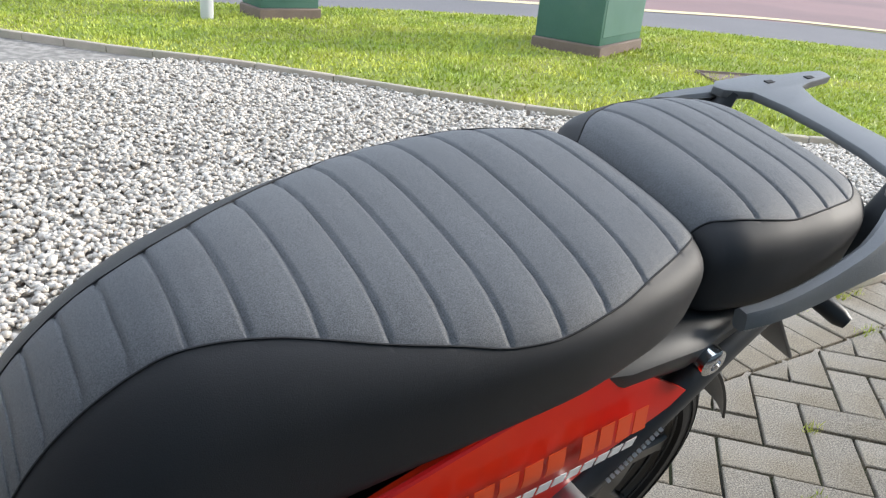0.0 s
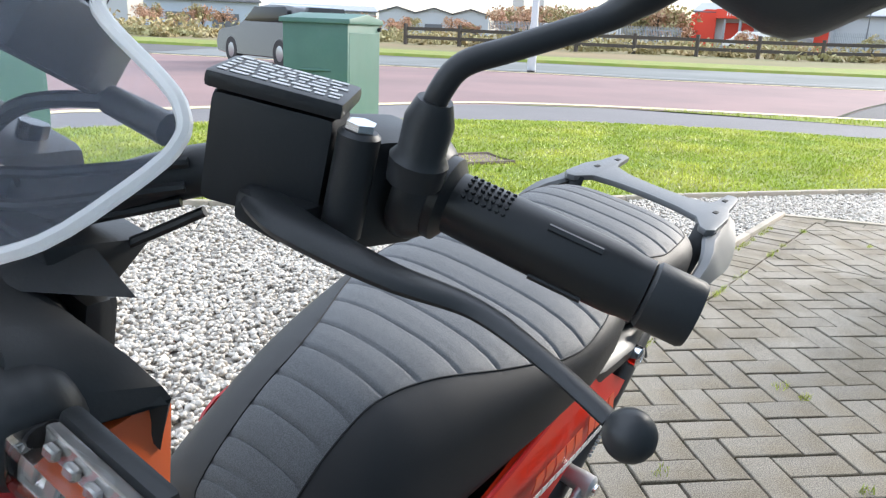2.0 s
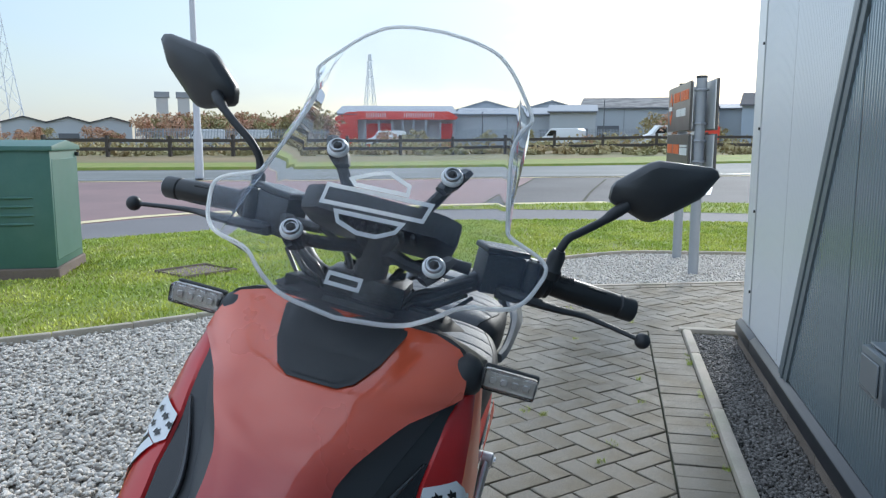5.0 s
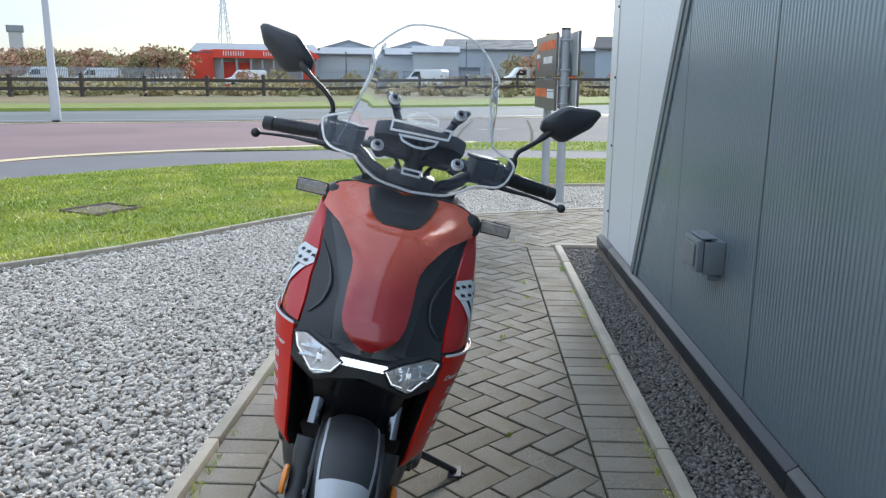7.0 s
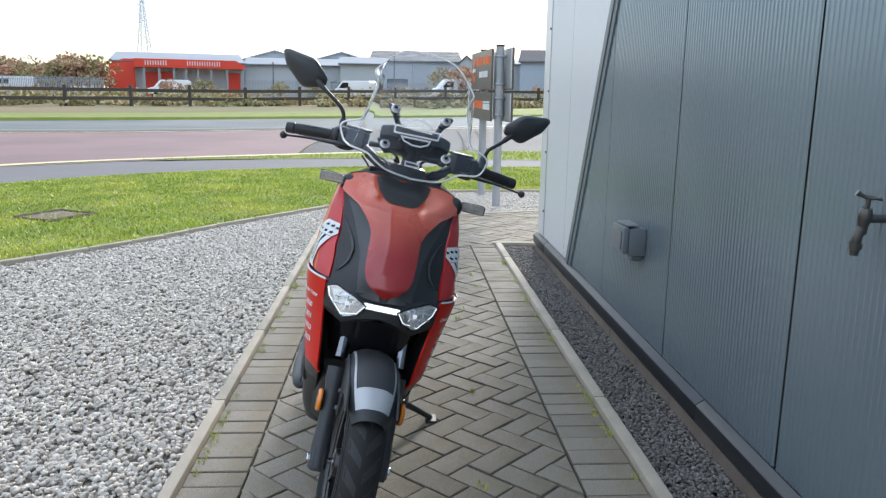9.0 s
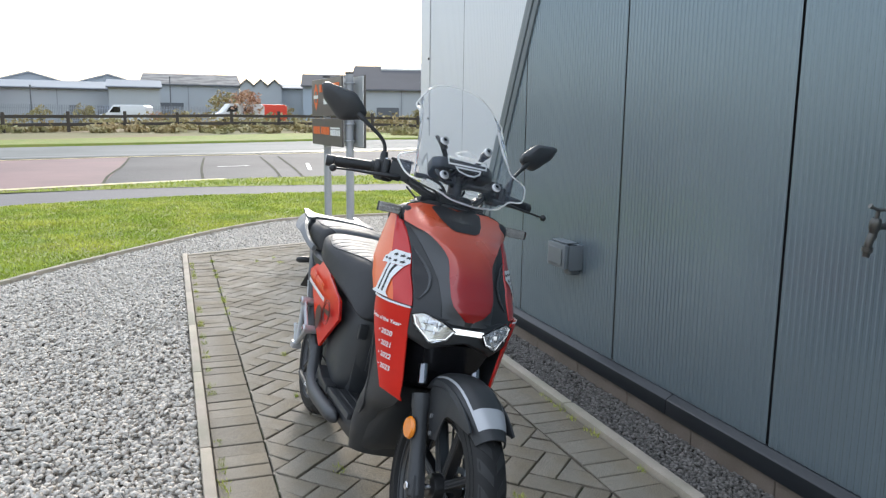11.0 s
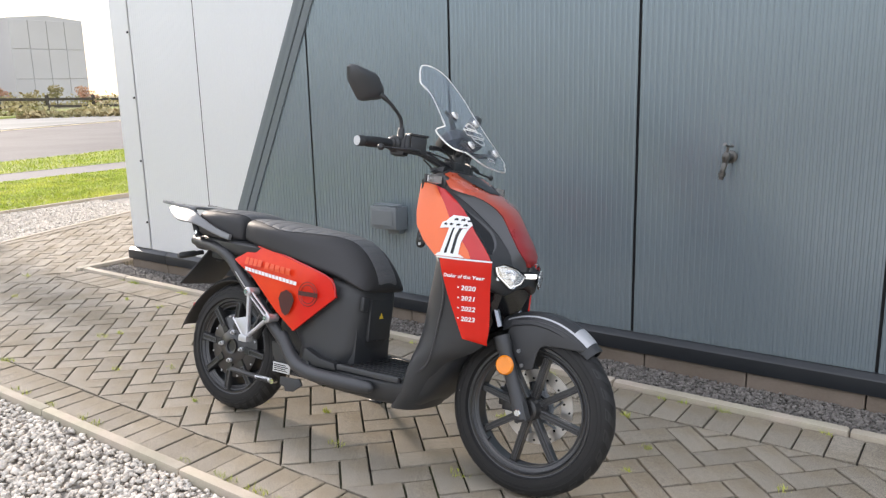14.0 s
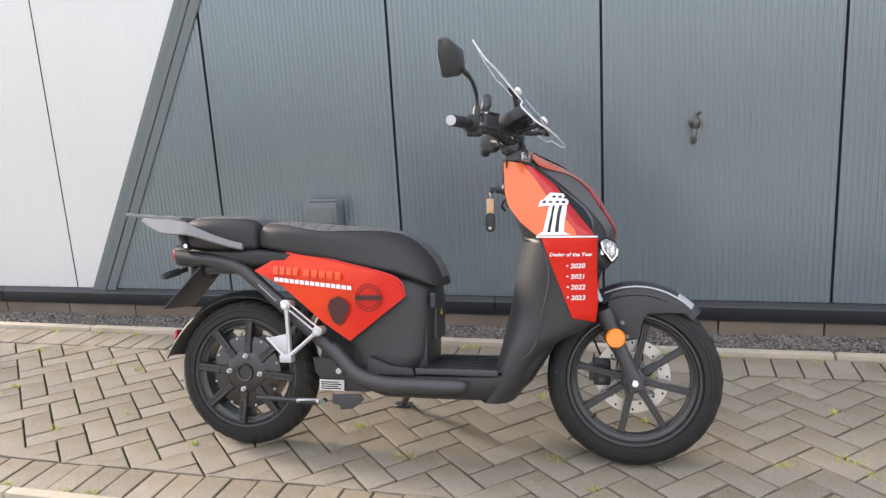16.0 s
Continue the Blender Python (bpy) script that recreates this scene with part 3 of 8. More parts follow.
def clip_poly(poly, planes):
    """Cut a convex outline by half-planes a*x + b*y <= c."""
    for a, b, c in planes:
        out = []
        for i, p in enumerate(poly):
            q = poly[i - 1]
            dp, dq = a * p[0] + b * p[1] - c, a * q[0] + b * q[1] - c
            if (dp > 0) != (dq > 0):
                t = dq / (dq - dp)
                out.append((q[0] + (p[0] - q[0]) * t, q[1] + (p[1] - q[1]) * t))
            if dp <= 0:
                out.append(p)
        poly = out
        if len(poly) < 3:
            return []
    return poly


def poly_area(p):
    return 0.5 * abs(sum(p[i - 1][0] * p[i][1] - p[i][0] * p[i - 1][1] for i in range(len(p))))


def shrink(p, d):
    """Every edge of a convex outline moved inwards by d; a corner too sharp for that is drawn to the middle."""
    n = len(p)
    turn = 1 if sum(p[i - 1][0] * p[i][1] - p[i][0] * p[i - 1][1] for i in range(n)) > 0 else -1
    cx, cy = sum(a for a, _ in p) / n, sum(b for _, b in p) / n
    out = []
    for i in range(n):
        (ax, ay), (bx, by), (ex, ey) = p[i - 1], p[i], p[(i + 1) % n]
        l1, l2 = math.hypot(bx - ax, by - ay), math.hypot(ex - bx, ey - by)
        if l1 < 1e-6 or l2 < 1e-6:
            continue
        n1, n2 = (-(by - ay) / l1 * turn, (bx - ax) / l1 * turn), (-(ey - by) / l2 * turn, (ex - bx) / l2 * turn)
        k = 1 + n1[0] * n2[0] + n1[1] * n2[1]
        mx, my = (n1[0] + n2[0]) * d / max(k, 0.3), (n1[1] + n2[1]) * d / max(k, 0.3)
        far = math.hypot(cx - bx, cy - by)
        step = math.hypot(mx, my)
        if step > 0.8 * far:
            mx, my = (cx - bx) * 0.8, (cy - by) * 0.8
        out.append((bx + mx, by + my))
    return out


def block_geometry(poly, z_top, dz, cham=0.0026):
    """One paving block with worn, chamfered top edges."""
    n = len(poly)
    top = shrink(poly, cham)
    v = [(x, y, z_top - 0.05) for x, y in poly] + [(x, y, z_top - cham * 0.7) for x, y in poly] + [(x, y, z_top + dz[i % 4]) for i, (x, y) in enumerate(top)]
    f = [tuple(range(2 * n, 3 * n))]
    for k in (0, n):
        f += [(k + i, k + (i + 1) % n, k + n + (i + 1) % n, k + n + i) for i in range(n)]
    return v, f


HERR_X, HERR_Y, HERR_G = -0.049, 0.032, 0.1015
PAVE_Y0, PAVE_Y1 = -0.037, 1.037


def herringbone(region):
    """Blocks laid in a 45-degree herringbone, cut off by the half-planes of the region."""
    c45 = math.sqrt(0.5)
    g = HERR_G
    out = []
    # two blocks for each lattice step: one lying, one standing
    for m in range(-90, 90):
        for n in range(-40, 40):
            ox, oy = (m + 2 * n) * g, (m - 2 * n) * g
            for cell in ((ox, oy, 2 * g, g), (ox + 3 * g, oy, g, 2 * g)):
                x0, y0, w, h = cell
                p = [(x0, y0), (x0 + w, y0), (x0 + w, y0 + h), (x0, y0 + h)]
                q = [(c45 * (x - y) + HERR_X, c45 * (x + y) + HERR_Y) for x, y in p]
                if not (-4.6 < q[0][0] < 7 and -4 < q[0][1] < 2):
                    continue
                q = clip_poly(q, region)
                if q and poly_area(q) > 0.0006:
                    out.append(shrink(q, 0.0040))
    return out


def far_edge(y):
    """The slanting far end of the paving."""
    return 4.72 + (1.2 - y) * 0.36


def build_paving():
    joint = sheet("pavement", [(-4.6, -0.246), (3.62, -0.246), (3.62, -3.9), (far_edge(-3.9), -3.9), (far_edge(1.21), 1.21), (-4.6, 1.24)], -0.011, M_JOINT,
                  "herringbone paving of weathered grey-buff concrete blocks with mossy joints", "paving")
    rng = random.Random(4)
    slope = [(1, 0.36, 4.72 + 1.2 * 0.36 - 0.11)]
    blocks = herringbone([(0, -1, -PAVE_Y0), (0, 1, PAVE_Y1), (1, 0, 3.62)])
    blocks += herringbone([(-1, 0, -3.62), (0, 1, PAVE_Y1), (0, -1, 3.9), *slope])
    soldiers = []
    k = -44
    while k * 0.0985 < 4.8:
        x0, x1 = k * BR, (k + 1) * BR
        gx = k * 0.0985 - 0.026
        soldiers.append([(gx, 1.038), (gx + 0.0985, 1.038), (gx + 0.0985, 1.232), (gx, 1.232)])
        if x1 < 3.62:
            soldiers.append([(x0 + 0.008, -0.242), (x1 + 0.008, -0.242), (x1 + 0.008, -0.039), (x0 + 0.008, -0.039)])
        k += 1
    for k in range(24):
        y1 = 1.2 - k * BR * 2
        soldiers.append([(far_edge(y1) - 0.1, y1), (far_edge(y1), y1), (far_edge(y1 - 2 * BR), y1 - 2 * BR), (far_edge(y1 - 2 * BR) - 0.1, y1 - 2 * BR)])
    blocks += [shrink(q, 0.0034) for q in soldiers]
    blocks = [q for q in blocks if q]

    def mid(q):
        return sum(a for a, _ in q) / len(q), sum(b for _, b in q) / len(q)
    blocks.sort(key=lambda q: (mid(q)[0] - 0.2) ** 2 * 0.35 + (mid(q)[1] - 0.6) ** 2)
    fv, ff = [], []
    for i, q in enumerate(blocks):
        if sum(q[k - 1][0] * q[k][1] - q[k][0] * q[k - 1][1] for k in range(len(q))) < 0:
            q = q[::-1]
        z = rng.uniform(-0.0025, 0.0025)
        t = [rng.uniform(-0.0012, 0.0012) for _ in range(4)]
        if i < 300:
            cx, cy = mid(q)
            v, f = block_geometry([(a - cx, b - cy) for a, b in q], 0.0, t)
            ob = obj("brick", mesh_from("brick", v, f), M_BRICK, joint)
            ob.location = (cx, cy, z)
        else:
            v, f = block_geometry(q, z, t)
            o = len(fv)
            fv += v
            ff += [tuple(o + a for a in face) for face in f]
    far = obj("farther_bricks", mesh_from("farther_bricks", fv, ff), M_BRICK_FAR, joint)
    far["kind"] = "stuff"


def build_kerbs():
    rng = random.Random(2)
    for name, y0, y1, top, x0, x1, step in (("kerb_by_wall", -0.298, -0.245, 0.022, -4.6, 3.62, 0.914), ("kerb_by_gravel", 1.235, 1.277, 0.020, -4.6, 4.74, 0.914)):
        k = thing(name, "pale buff concrete edging kerb with rounded top, laid in lengths" if "wall" in name else "narrow pale concrete edging between paving and gravel", "kerb", kind="structure")
        x = x0 + 0.37
        while x < x1:
            e = min(x + step, x1)
            b = bm_box(x + 0.002, e - 0.002, y0, y1, -0.12, top + rng.uniform(-0.002, 0.002), 0.014 if "wall" in name else 0.008, 2)
            part("kerb_stone", b, M_KERB, k)
            x += step
    k = thing("kerb_return", "short pale concrete edging at the corner of the building", "kerb", kind="structure")
    part("kerb_stone", bm_box(3.625, 3.69, -0.9, -0.226, -0.12, 0.022, 0.014, 2), M_KERB, k)
    part("kerb_stone", bm_box(3.625, 3.69, -3.9, -0.904, -0.12, 0.022, 0.014, 2), M_KERB, k)
    k = thing("kerb_far_end", "flush concrete edging at the slanting far end of the paving", "kerb", kind="structure")
    part("kerb_stone", bm_plate([(far_edge(1.24) + 0.002, 1.24), (far_edge(1.24) + 0.05, 1.24), (far_edge(-3.9) + 0.05, -3.9), (far_edge(-3.9) + 0.002, -3.9)], "z", -0.1, 0.008), M_KERB, k)
    k = thing("lawn_edging", "thin weathered timber edging between gravel and lawn", "edging", kind="structure")
    pts = smooth2(LAWN_IN, 3)
    for (ax, ay), (bx, by) in zip(pts, pts[1:]):
        d = Vector((bx - ax, by - ay, 0))
        m = Matrix.Translation((ax, ay, 0)) @ Matrix.Rotation(math.atan2(d.y, d.x), 4, "Z")
        part("board", bm_box(0, d.length - 0.004, -0.02, 0.02, -0.1, 0.03, 0.006, 1, None, m), M_KERB, k)


STONE_V = [(x, y, z) for x in (-0.66, 0.66) for y in (-0.6, 0.6) for z in (-0.6, 0.6)]
STONE_F = [(0, 1, 3), (0, 3, 2), (4, 6, 7), (4, 7, 5), (0, 4, 5), (0, 5, 1), (2, 3, 7), (2, 7, 6), (0, 2, 6), (0, 6, 4), (1, 5, 7), (1, 7, 3)]


def scatter_stones(name, inside, box, count, r0, r1, z, mat, label, seed):
    """Loose chips: crushed blocky stones of uneven size, heaped a little."""
    rng = np.random.default_rng(seed)
    x = rng.uniform(box[0], box[1], count)
    y = rng.uniform(box[2], box[3], count)
    keep = inside(x, y) & ((y < 3.0) | (rng.uniform(0, 1, count) < 0.6))
    x, y = x[keep], y[keep]
    n = len(x)
    sv = np.array(STONE_V, float)
    s = rng.uniform(r0, r1, (n, 1, 1)) * rng.uniform(0.72, 1.15, (n, 8, 1)) * rng.uniform(0.7, 1.3, (n, 1, 3))
    p = sv[None] * s + rng.normal(0, r0 * 0.16, (n, 8, 3))
    q = rng.normal(size=(n, 4))
    q /= np.linalg.norm(q, axis=1)[:, None]
    w, a, b, c = q.T
    R = np.stack([1 - 2 * (b * b + c * c), 2 * (a * b - c * w), 2 * (a * c + b * w), 2 * (a * b + c * w), 1 - 2 * (a * a + c * c), 2 * (b * c - a * w),
                  2 * (a * c - b * w), 2 * (b * c + a * w), 1 - 2 * (a * a + b * b)], 1).reshape(n, 3, 3)
    p = np.einsum("nij,nkj->nki", R, p)
    p[:, :, 2] *= 0.75
    p += np.stack([x, y, z + rng.uniform(-0.3, 0.9, n) * r1], 1)[:, None]
    verts = p.reshape(-1, 3)
    faces = (np.array(STONE_F)[None] + 8 * np.arange(n)[:, None, None]).reshape(-1, 3)
    me = bpy.data.meshes.new(name)
    me.vertices.add(len(verts))
    me.vertices.foreach_set("co", verts.ravel())
    me.loops.add(faces.size)
    me.loops.foreach_set("vertex_index", faces.ravel().astype(np.int32))
    me.polygons.add(len(faces))
    me.polygons.foreach_set("loop_start", np.arange(0, faces.size, 3, dtype=np.int32))
    me.update(calc_edges=True)
    me.shade_smooth()
    tagged(obj(name, me, mat), label, "gravel", kind="stuff")


LAWN_CURVE = np.array(sorted(((x, y) for x, y in smooth2(LAWN_IN)), key=lambda p: p[0]))


def in_gravel(x, y):
    lim = np.interp(x, LAWN_CURVE[:, 0], LAWN_CURVE[:, 1])
    edge = 4.72 + (1.2 - y) * 0.36 + 0.06
    return (y < lim - 0.02) & ((y > 1.283) | (x > edge))


def in_lawn(x, y):
    lo = np.interp(x, LAWN_CURVE[:, 0], LAWN_CURVE[:, 1])
    outer = np.array(smooth2(LAWN_OUT))
    o = outer[np.argsort(outer[:, 1])]
    hi = np.interp(y, o[:, 1], o[:, 0])
    hy = np.interp(x, outer[:50, 0], outer[:50, 1])
    return (y > lo + 0.03) & ((x < hi - 0.03) | (y < hy - 0.05)) & (y < 7.9) & (x < 10.7)


def build_grass(name, inside, box, count, h, seed, label):
    """Blades of mown grass: bent slivers in two pieces."""
    rng = np.random.default_rng(seed)
    x, y = rng.uniform(box[0], box[1], count), rng.uniform(box[2], box[3], count)
    keep = inside(x, y)
    x, y = x[keep], y[keep]
    n = len(x)
    a = rng.uniform(0, 2 * math.pi, n)
    clump = 0.7 + 0.6 * np.sin(x * 3.1 + 2 * np.sin(y * 1.7)) * np.sin(y * 2.3 + 1.3 * np.sin(x * 1.1))
    hh = h * rng.uniform(0.5, 1.25, n) * (0.75 + 0.35 * clump)
    w = rng.uniform(0.004, 0.010, n)
    lean = rng.uniform(0.2, 0.9, n) * hh
    la = rng.uniform(0, 2 * math.pi, n)
    base = np.stack([x, y, np.zeros(n)], 1)
    side = np.stack([np.cos(a), np.sin(a), np.zeros(n)], 1) * w[:, None]
    tip = base + np.stack([np.cos(la) * lean, np.sin(la) * lean, hh], 1)
    verts = np.stack([base - side, base + side, tip], 1).reshape(-1, 3)
    faces = np.arange(3 * n).reshape(-1, 3)
    me = bpy.data.meshes.new(name)
    me.vertices.add(len(verts))
    me.vertices.foreach_set("co", verts.ravel())
    me.loops.add(faces.size)
    me.loops.foreach_set("vertex_index", faces.ravel().astype(np.int32))
    me.polygons.add(n)
    me.polygons.foreach_set("loop_start", np.arange(0, faces.size, 3, dtype=np.int32))
    me.update(calc_edges=True)
    tagged(obj(name, me, M_GRASS), label, "grass", kind="stuff")


scatter_stones("gravel_chips", in_gravel, (-2.6, 7.3, -2.5, 5.2), 330000, 0.0085, 0.0155, -0.015, M_GRAVEL, "loose crushed grey and white gravel chips", 5)
scatter_stones("dark_chips", lambda x, y: (y < -0.3) & (y > -0.545), (-3.2, 3.6, -0.56, -0.29), 30000, 0.005, 0.0105, -0.014, M_DARKCHIP, "fine dark grey stone chips along the foot of the wall", 6)
bed = sheet("chip_bed", [(-4.6, -0.57), (3.63, -0.57), (3.63, -0.28), (-4.6, -0.28)], -0.026, M_DARKBED, "dark stone chips between kerb and wall", "gravel")
build_grass("lawn_grass", in_lawn, (-1.2, 10.8, -6, 8), 300000, 0.026, 7, "short mown bright green grass with longer tufts")
build_grass("strip_grass", lambda x, y: (x > np.interp(y, [-12, -4.3, 0.3, 2.6, 5], [12, 11.95, 12.05, 11.75, 11.05])) & (x < np.interp(y, [-12, -5.7, 0, 2.2, 5], [16, 14.6, 13.75, 12.65, 11.05])), (11, 16, -12, 5), 40000, 0.045, 8, "narrow strip of green verge grass")


def moss(name, places, seed, label):
    rng = random.Random(seed)
    verts, faces = [], []
    for cx, cy, r, n in places:
        for _ in range(n):
            a, d = rng.uniform(0, 6.28), r * math.sqrt(rng.random())
            x, y, h, s = cx + d * math.cos(a) * 1.6, cy + d * math.sin(a), rng.uniform(0.006, 0.022), rng.uniform(0.001, 0.0025)
            t = rng.uniform(0, 6.28)
            k = len(verts)
            verts += [(x - s * math.cos(t), y - s * math.sin(t), -0.004), (x + s * math.cos(t), y + s * math.sin(t), -0.004), (x + rng.uniform(-0.012, 0.012), y + rng.uniform(-0.012, 0.012), h)]
            faces.append((k, k + 1, k + 2))
    tagged(obj(name, mesh_from(name, verts, faces), M_GRASS), label, "weed", kind="stuff")


_r = random.Random(12)
moss("joint_weeds", [(_r.uniform(-1.6, 4.4), _r.uniform(0.0, 1.0), _r.uniform(0.008, 0.03), 30) for _ in range(34)]
     + [(_r.uniform(-1.5, 4.4), 1.205, 0.018, 22) for _ in range(40)] + [(_r.uniform(-1.5, 3.4), -0.224, 0.014, 20) for _ in range(30)]
     + [(_r.uniform(2.0, 4.5), 1.035, 0.02, 24) for _ in range(16)], 3, "small green and yellow weeds growing in the paving joints")

# ---- building ----
SEAMS = [-5.53, -4.53, -3.53, -2.525, -1.525, -0.53, 0.47, 1.475]
DIAG_LO, DIAG_HI = (2.221, 0.14), (1.442, 1.68)
WALL_TOP = 5.2


def diag_x(z, off=0.0):
    return DIAG_LO[0] + (DIAG_HI[0] - DIAG_LO[0]) * (z - DIAG_LO[1]) / (DIAG_HI[1] - DIAG_LO[1]) + off


def ribbed(x0, x1, z0, z1, pitch, depth, y, right_cut=None):
    """A cladding sheet with fine upright ribs; right_cut(z) bounds its far edge."""
    b = bmesh.new()
    n = max(2, int(round((x1 - x0) / pitch)))
    lows, highs = [], []
    for i in range(n):
        for f, d in ((0.0, 0.0), (0.30, 0.0), (0.42, depth), (0.86, depth)):
            x = x0 + (x1 - x0) * (i + f) / n
            lows.append((x, y + d))
    lows.append((x1, y))
    prev = None
    for x, yy in lows:
        zt = z1
        if right_cut:
            # the slanting edge: above it nothing of this sheet
            zt = min(z1, right_cut(x))
        if zt <= z0 + 0.001:
            break
        cur = (b.verts.new((x, yy, z0)), b.verts.new((x, yy, zt)))
        if prev:
            b.faces.new((prev[0], cur[0], cur[1], prev[1]))
        prev = cur
    bmesh.ops.recalc_face_normals(b, faces=b.faces[:])
    for f in b.faces:
        if f.normal.y < 0:
            f.normal_flip()
    return b


def build_wall():
    wall = thing("wall_north", "wall of dark blue-grey ribbed metal cladding with a slanting silver section", "wall", kind="structure")
    part("backing", bm_box(-6.0, 3.40, WALL_Y - 0.22, WALL_Y - 0.012, 0.0, WALL_TOP), M_GAP, wall, "dark backing behind the panel joints", smooth=False)
    z0 = 0.148
    zc = lambda x: DIAG_LO[1] + (DIAG_LO[0] - x) * (DIAG_HI[1] - DIAG_LO[1]) / (DIAG_LO[0] - DIAG_HI[0])
    edges = [-6.0] + SEAMS[1:] + [2.32]
    for a, b in zip(edges, edges[1:]):
        part("panel", ribbed(a + 0.006, b - 0.006, z0, WALL_TOP, 0.025, 0.0028, WALL_Y, zc if b > 0.5 else None), M_PANEL, wall, smooth=False)
    # silver sheets beyond the slant
    slant = (DIAG_LO[0] - DIAG_HI[0]) / (DIAG_HI[1] - DIAG_LO[1])
    for a, b in ((-0.45, 1.475), (1.475, 2.485), (2.485, 3.20)):
        bm = bmesh.new()
        n = int(round((b - a) / 0.025))
        prev = None
        for i in range(n):
            for u, d in ((0.0, 0.0), (0.42, 0.0), (0.54, 0.0012), (0.88, 0.0012)):
                x = a + 0.003 + (b - a - 0.006) * (i + u) / n
                lo = max(z0, DIAG_LO[1] + (DIAG_LO[0] + 0.15 - x) / slant)
                if lo >= WALL_TOP:
                    continue
                cur = (bm.verts.new((x, WALL_Y + d, lo)), bm.verts.new((x, WALL_Y + d, WALL_TOP)))
                if prev:
                    bm.faces.new((prev[0], cur[0], cur[1], prev[1]))
                prev = cur
        bmesh.ops.recalc_face_normals(bm, faces=bm.faces[:])
        for f in bm.faces:
            if f.normal.y < 0:
                f.normal_flip()
        part("silver_panel", bm, M_SILVER, wall, "finely ribbed silver-grey sheet", smooth=False)
    part("corner_trim", bm_box(3.204, 3.42, WALL_Y - 0.23, WALL_Y + 0.006, z0, WALL_TOP, 0.004, 1), M_SILVER, wall, "silver corner flashing with screws")
    for i in range(11):
        z = 0.35 + i * 0.45
        part("screw", bm_cyl((3.215, WALL_Y + 0.004, z), (3.215, WALL_Y + 0.014, z), 0.008, seg=8), M_FLASH, wall)
    # slanting flashing in three steps
    for k, (o0, o1, d) in enumerate(((-0.002, 0.058, 0.012), (0.0615, 0.0935, 0.018), (0.097, 0.154, 0.012))):
        zt = WALL_TOP
        part("slanted_flashing", bm_plate([(diag_x(0.13, o0), 0.13), (diag_x(0.13, o1), 0.13), (diag_x(zt, o1), zt), (diag_x(zt, o0), zt)], "y", WALL_Y - 0.002, WALL_Y + d, 0.002), M_STRIP, wall)
    base = thing("wall_base", "weathered concrete block plinth under a dark metal drip flashing", "plinth", kind="structure")
    x = -6.0
    while x < 3.44:
        e = min(x + 0.45, 3.44)
        part("plinth_block", bm_box(x + 0.003, e - 0.003, WALL_Y - 0.2, -0.546, -0.12, 0.058, 0.004, 1), M_PLINTH, base)
        x += 0.45
    x = -6.0
    while x < 3.45:
        e = min(x + 3.0, 3.46)
        part("flashing", bm_plate([(WALL_Y - 0.05, 0.062), (-0.532, 0.062), (-0.532, 0.124), (-0.536, 0.128), (WALL_Y + 0.004, 0.146), (WALL_Y - 0.05, 0.146)], "x", x + 0.002, e - 0.002, 0.0015), M_FLASH, base)
        x += 3.0
    shell = thing("building_shell", "plain closed sides and roof of the clad building", "building", kind="structure")
    part("side", bm_box(3.20, 3.41, -12, WALL_Y - 0.24, 0, WALL_TOP), M_SILVER, shell, smooth=False)
    part("back", bm_box(-6, 3.41, -12.2, -12.01, 0, WALL_TOP), M_SILVER, shell, smooth=False)
    part("side", bm_box(-6.2, -6.01, -12.2, WALL_Y, 0, WALL_TOP), M_SILVER, shell, smooth=False)
    part("roof", bm_box(-6.25, 3.46, -12.25, WALL_Y + 0.05, WALL_TOP + 0.004, WALL_TOP + 0.15), M_ROOF, shell, smooth=False)


build_wall()


def outdoor_socket():
    t = thing("outdoor_socket", "closed grey plastic weatherproof socket box on the cladding", "socket box")
    y = WALL_Y + 0.0028
    part("body", bm_box(0.770, 0.943, y, y + 0.080, 0.514, 0.640, 0.006, 2), M_BOX, t)
    part("cover", bm_box(0.766, 0.947, y + 0.081, y + 0.108, 0.524, 0.647, 0.009, 2), M_BOX, t, "hinged lid with a sunk panel")
    part("inset", bm_box(0.787, 0.926, y + 0.109, y + 0.114, 0.542, 0.628, 0.003, 1), M_BOX, t)
    part("hinge", bm_box(0.776, 0.936, y + 0.03, y + 0.09, 0.649, 0.655, 0.003, 1), M_BOX, t)
    part("cable_entry", bm_box(0.788, 0.870, y + 0.006, y + 0.056, 0.488, 0.513, 0.005, 1), M_BOX, t)


outdoor_socket()


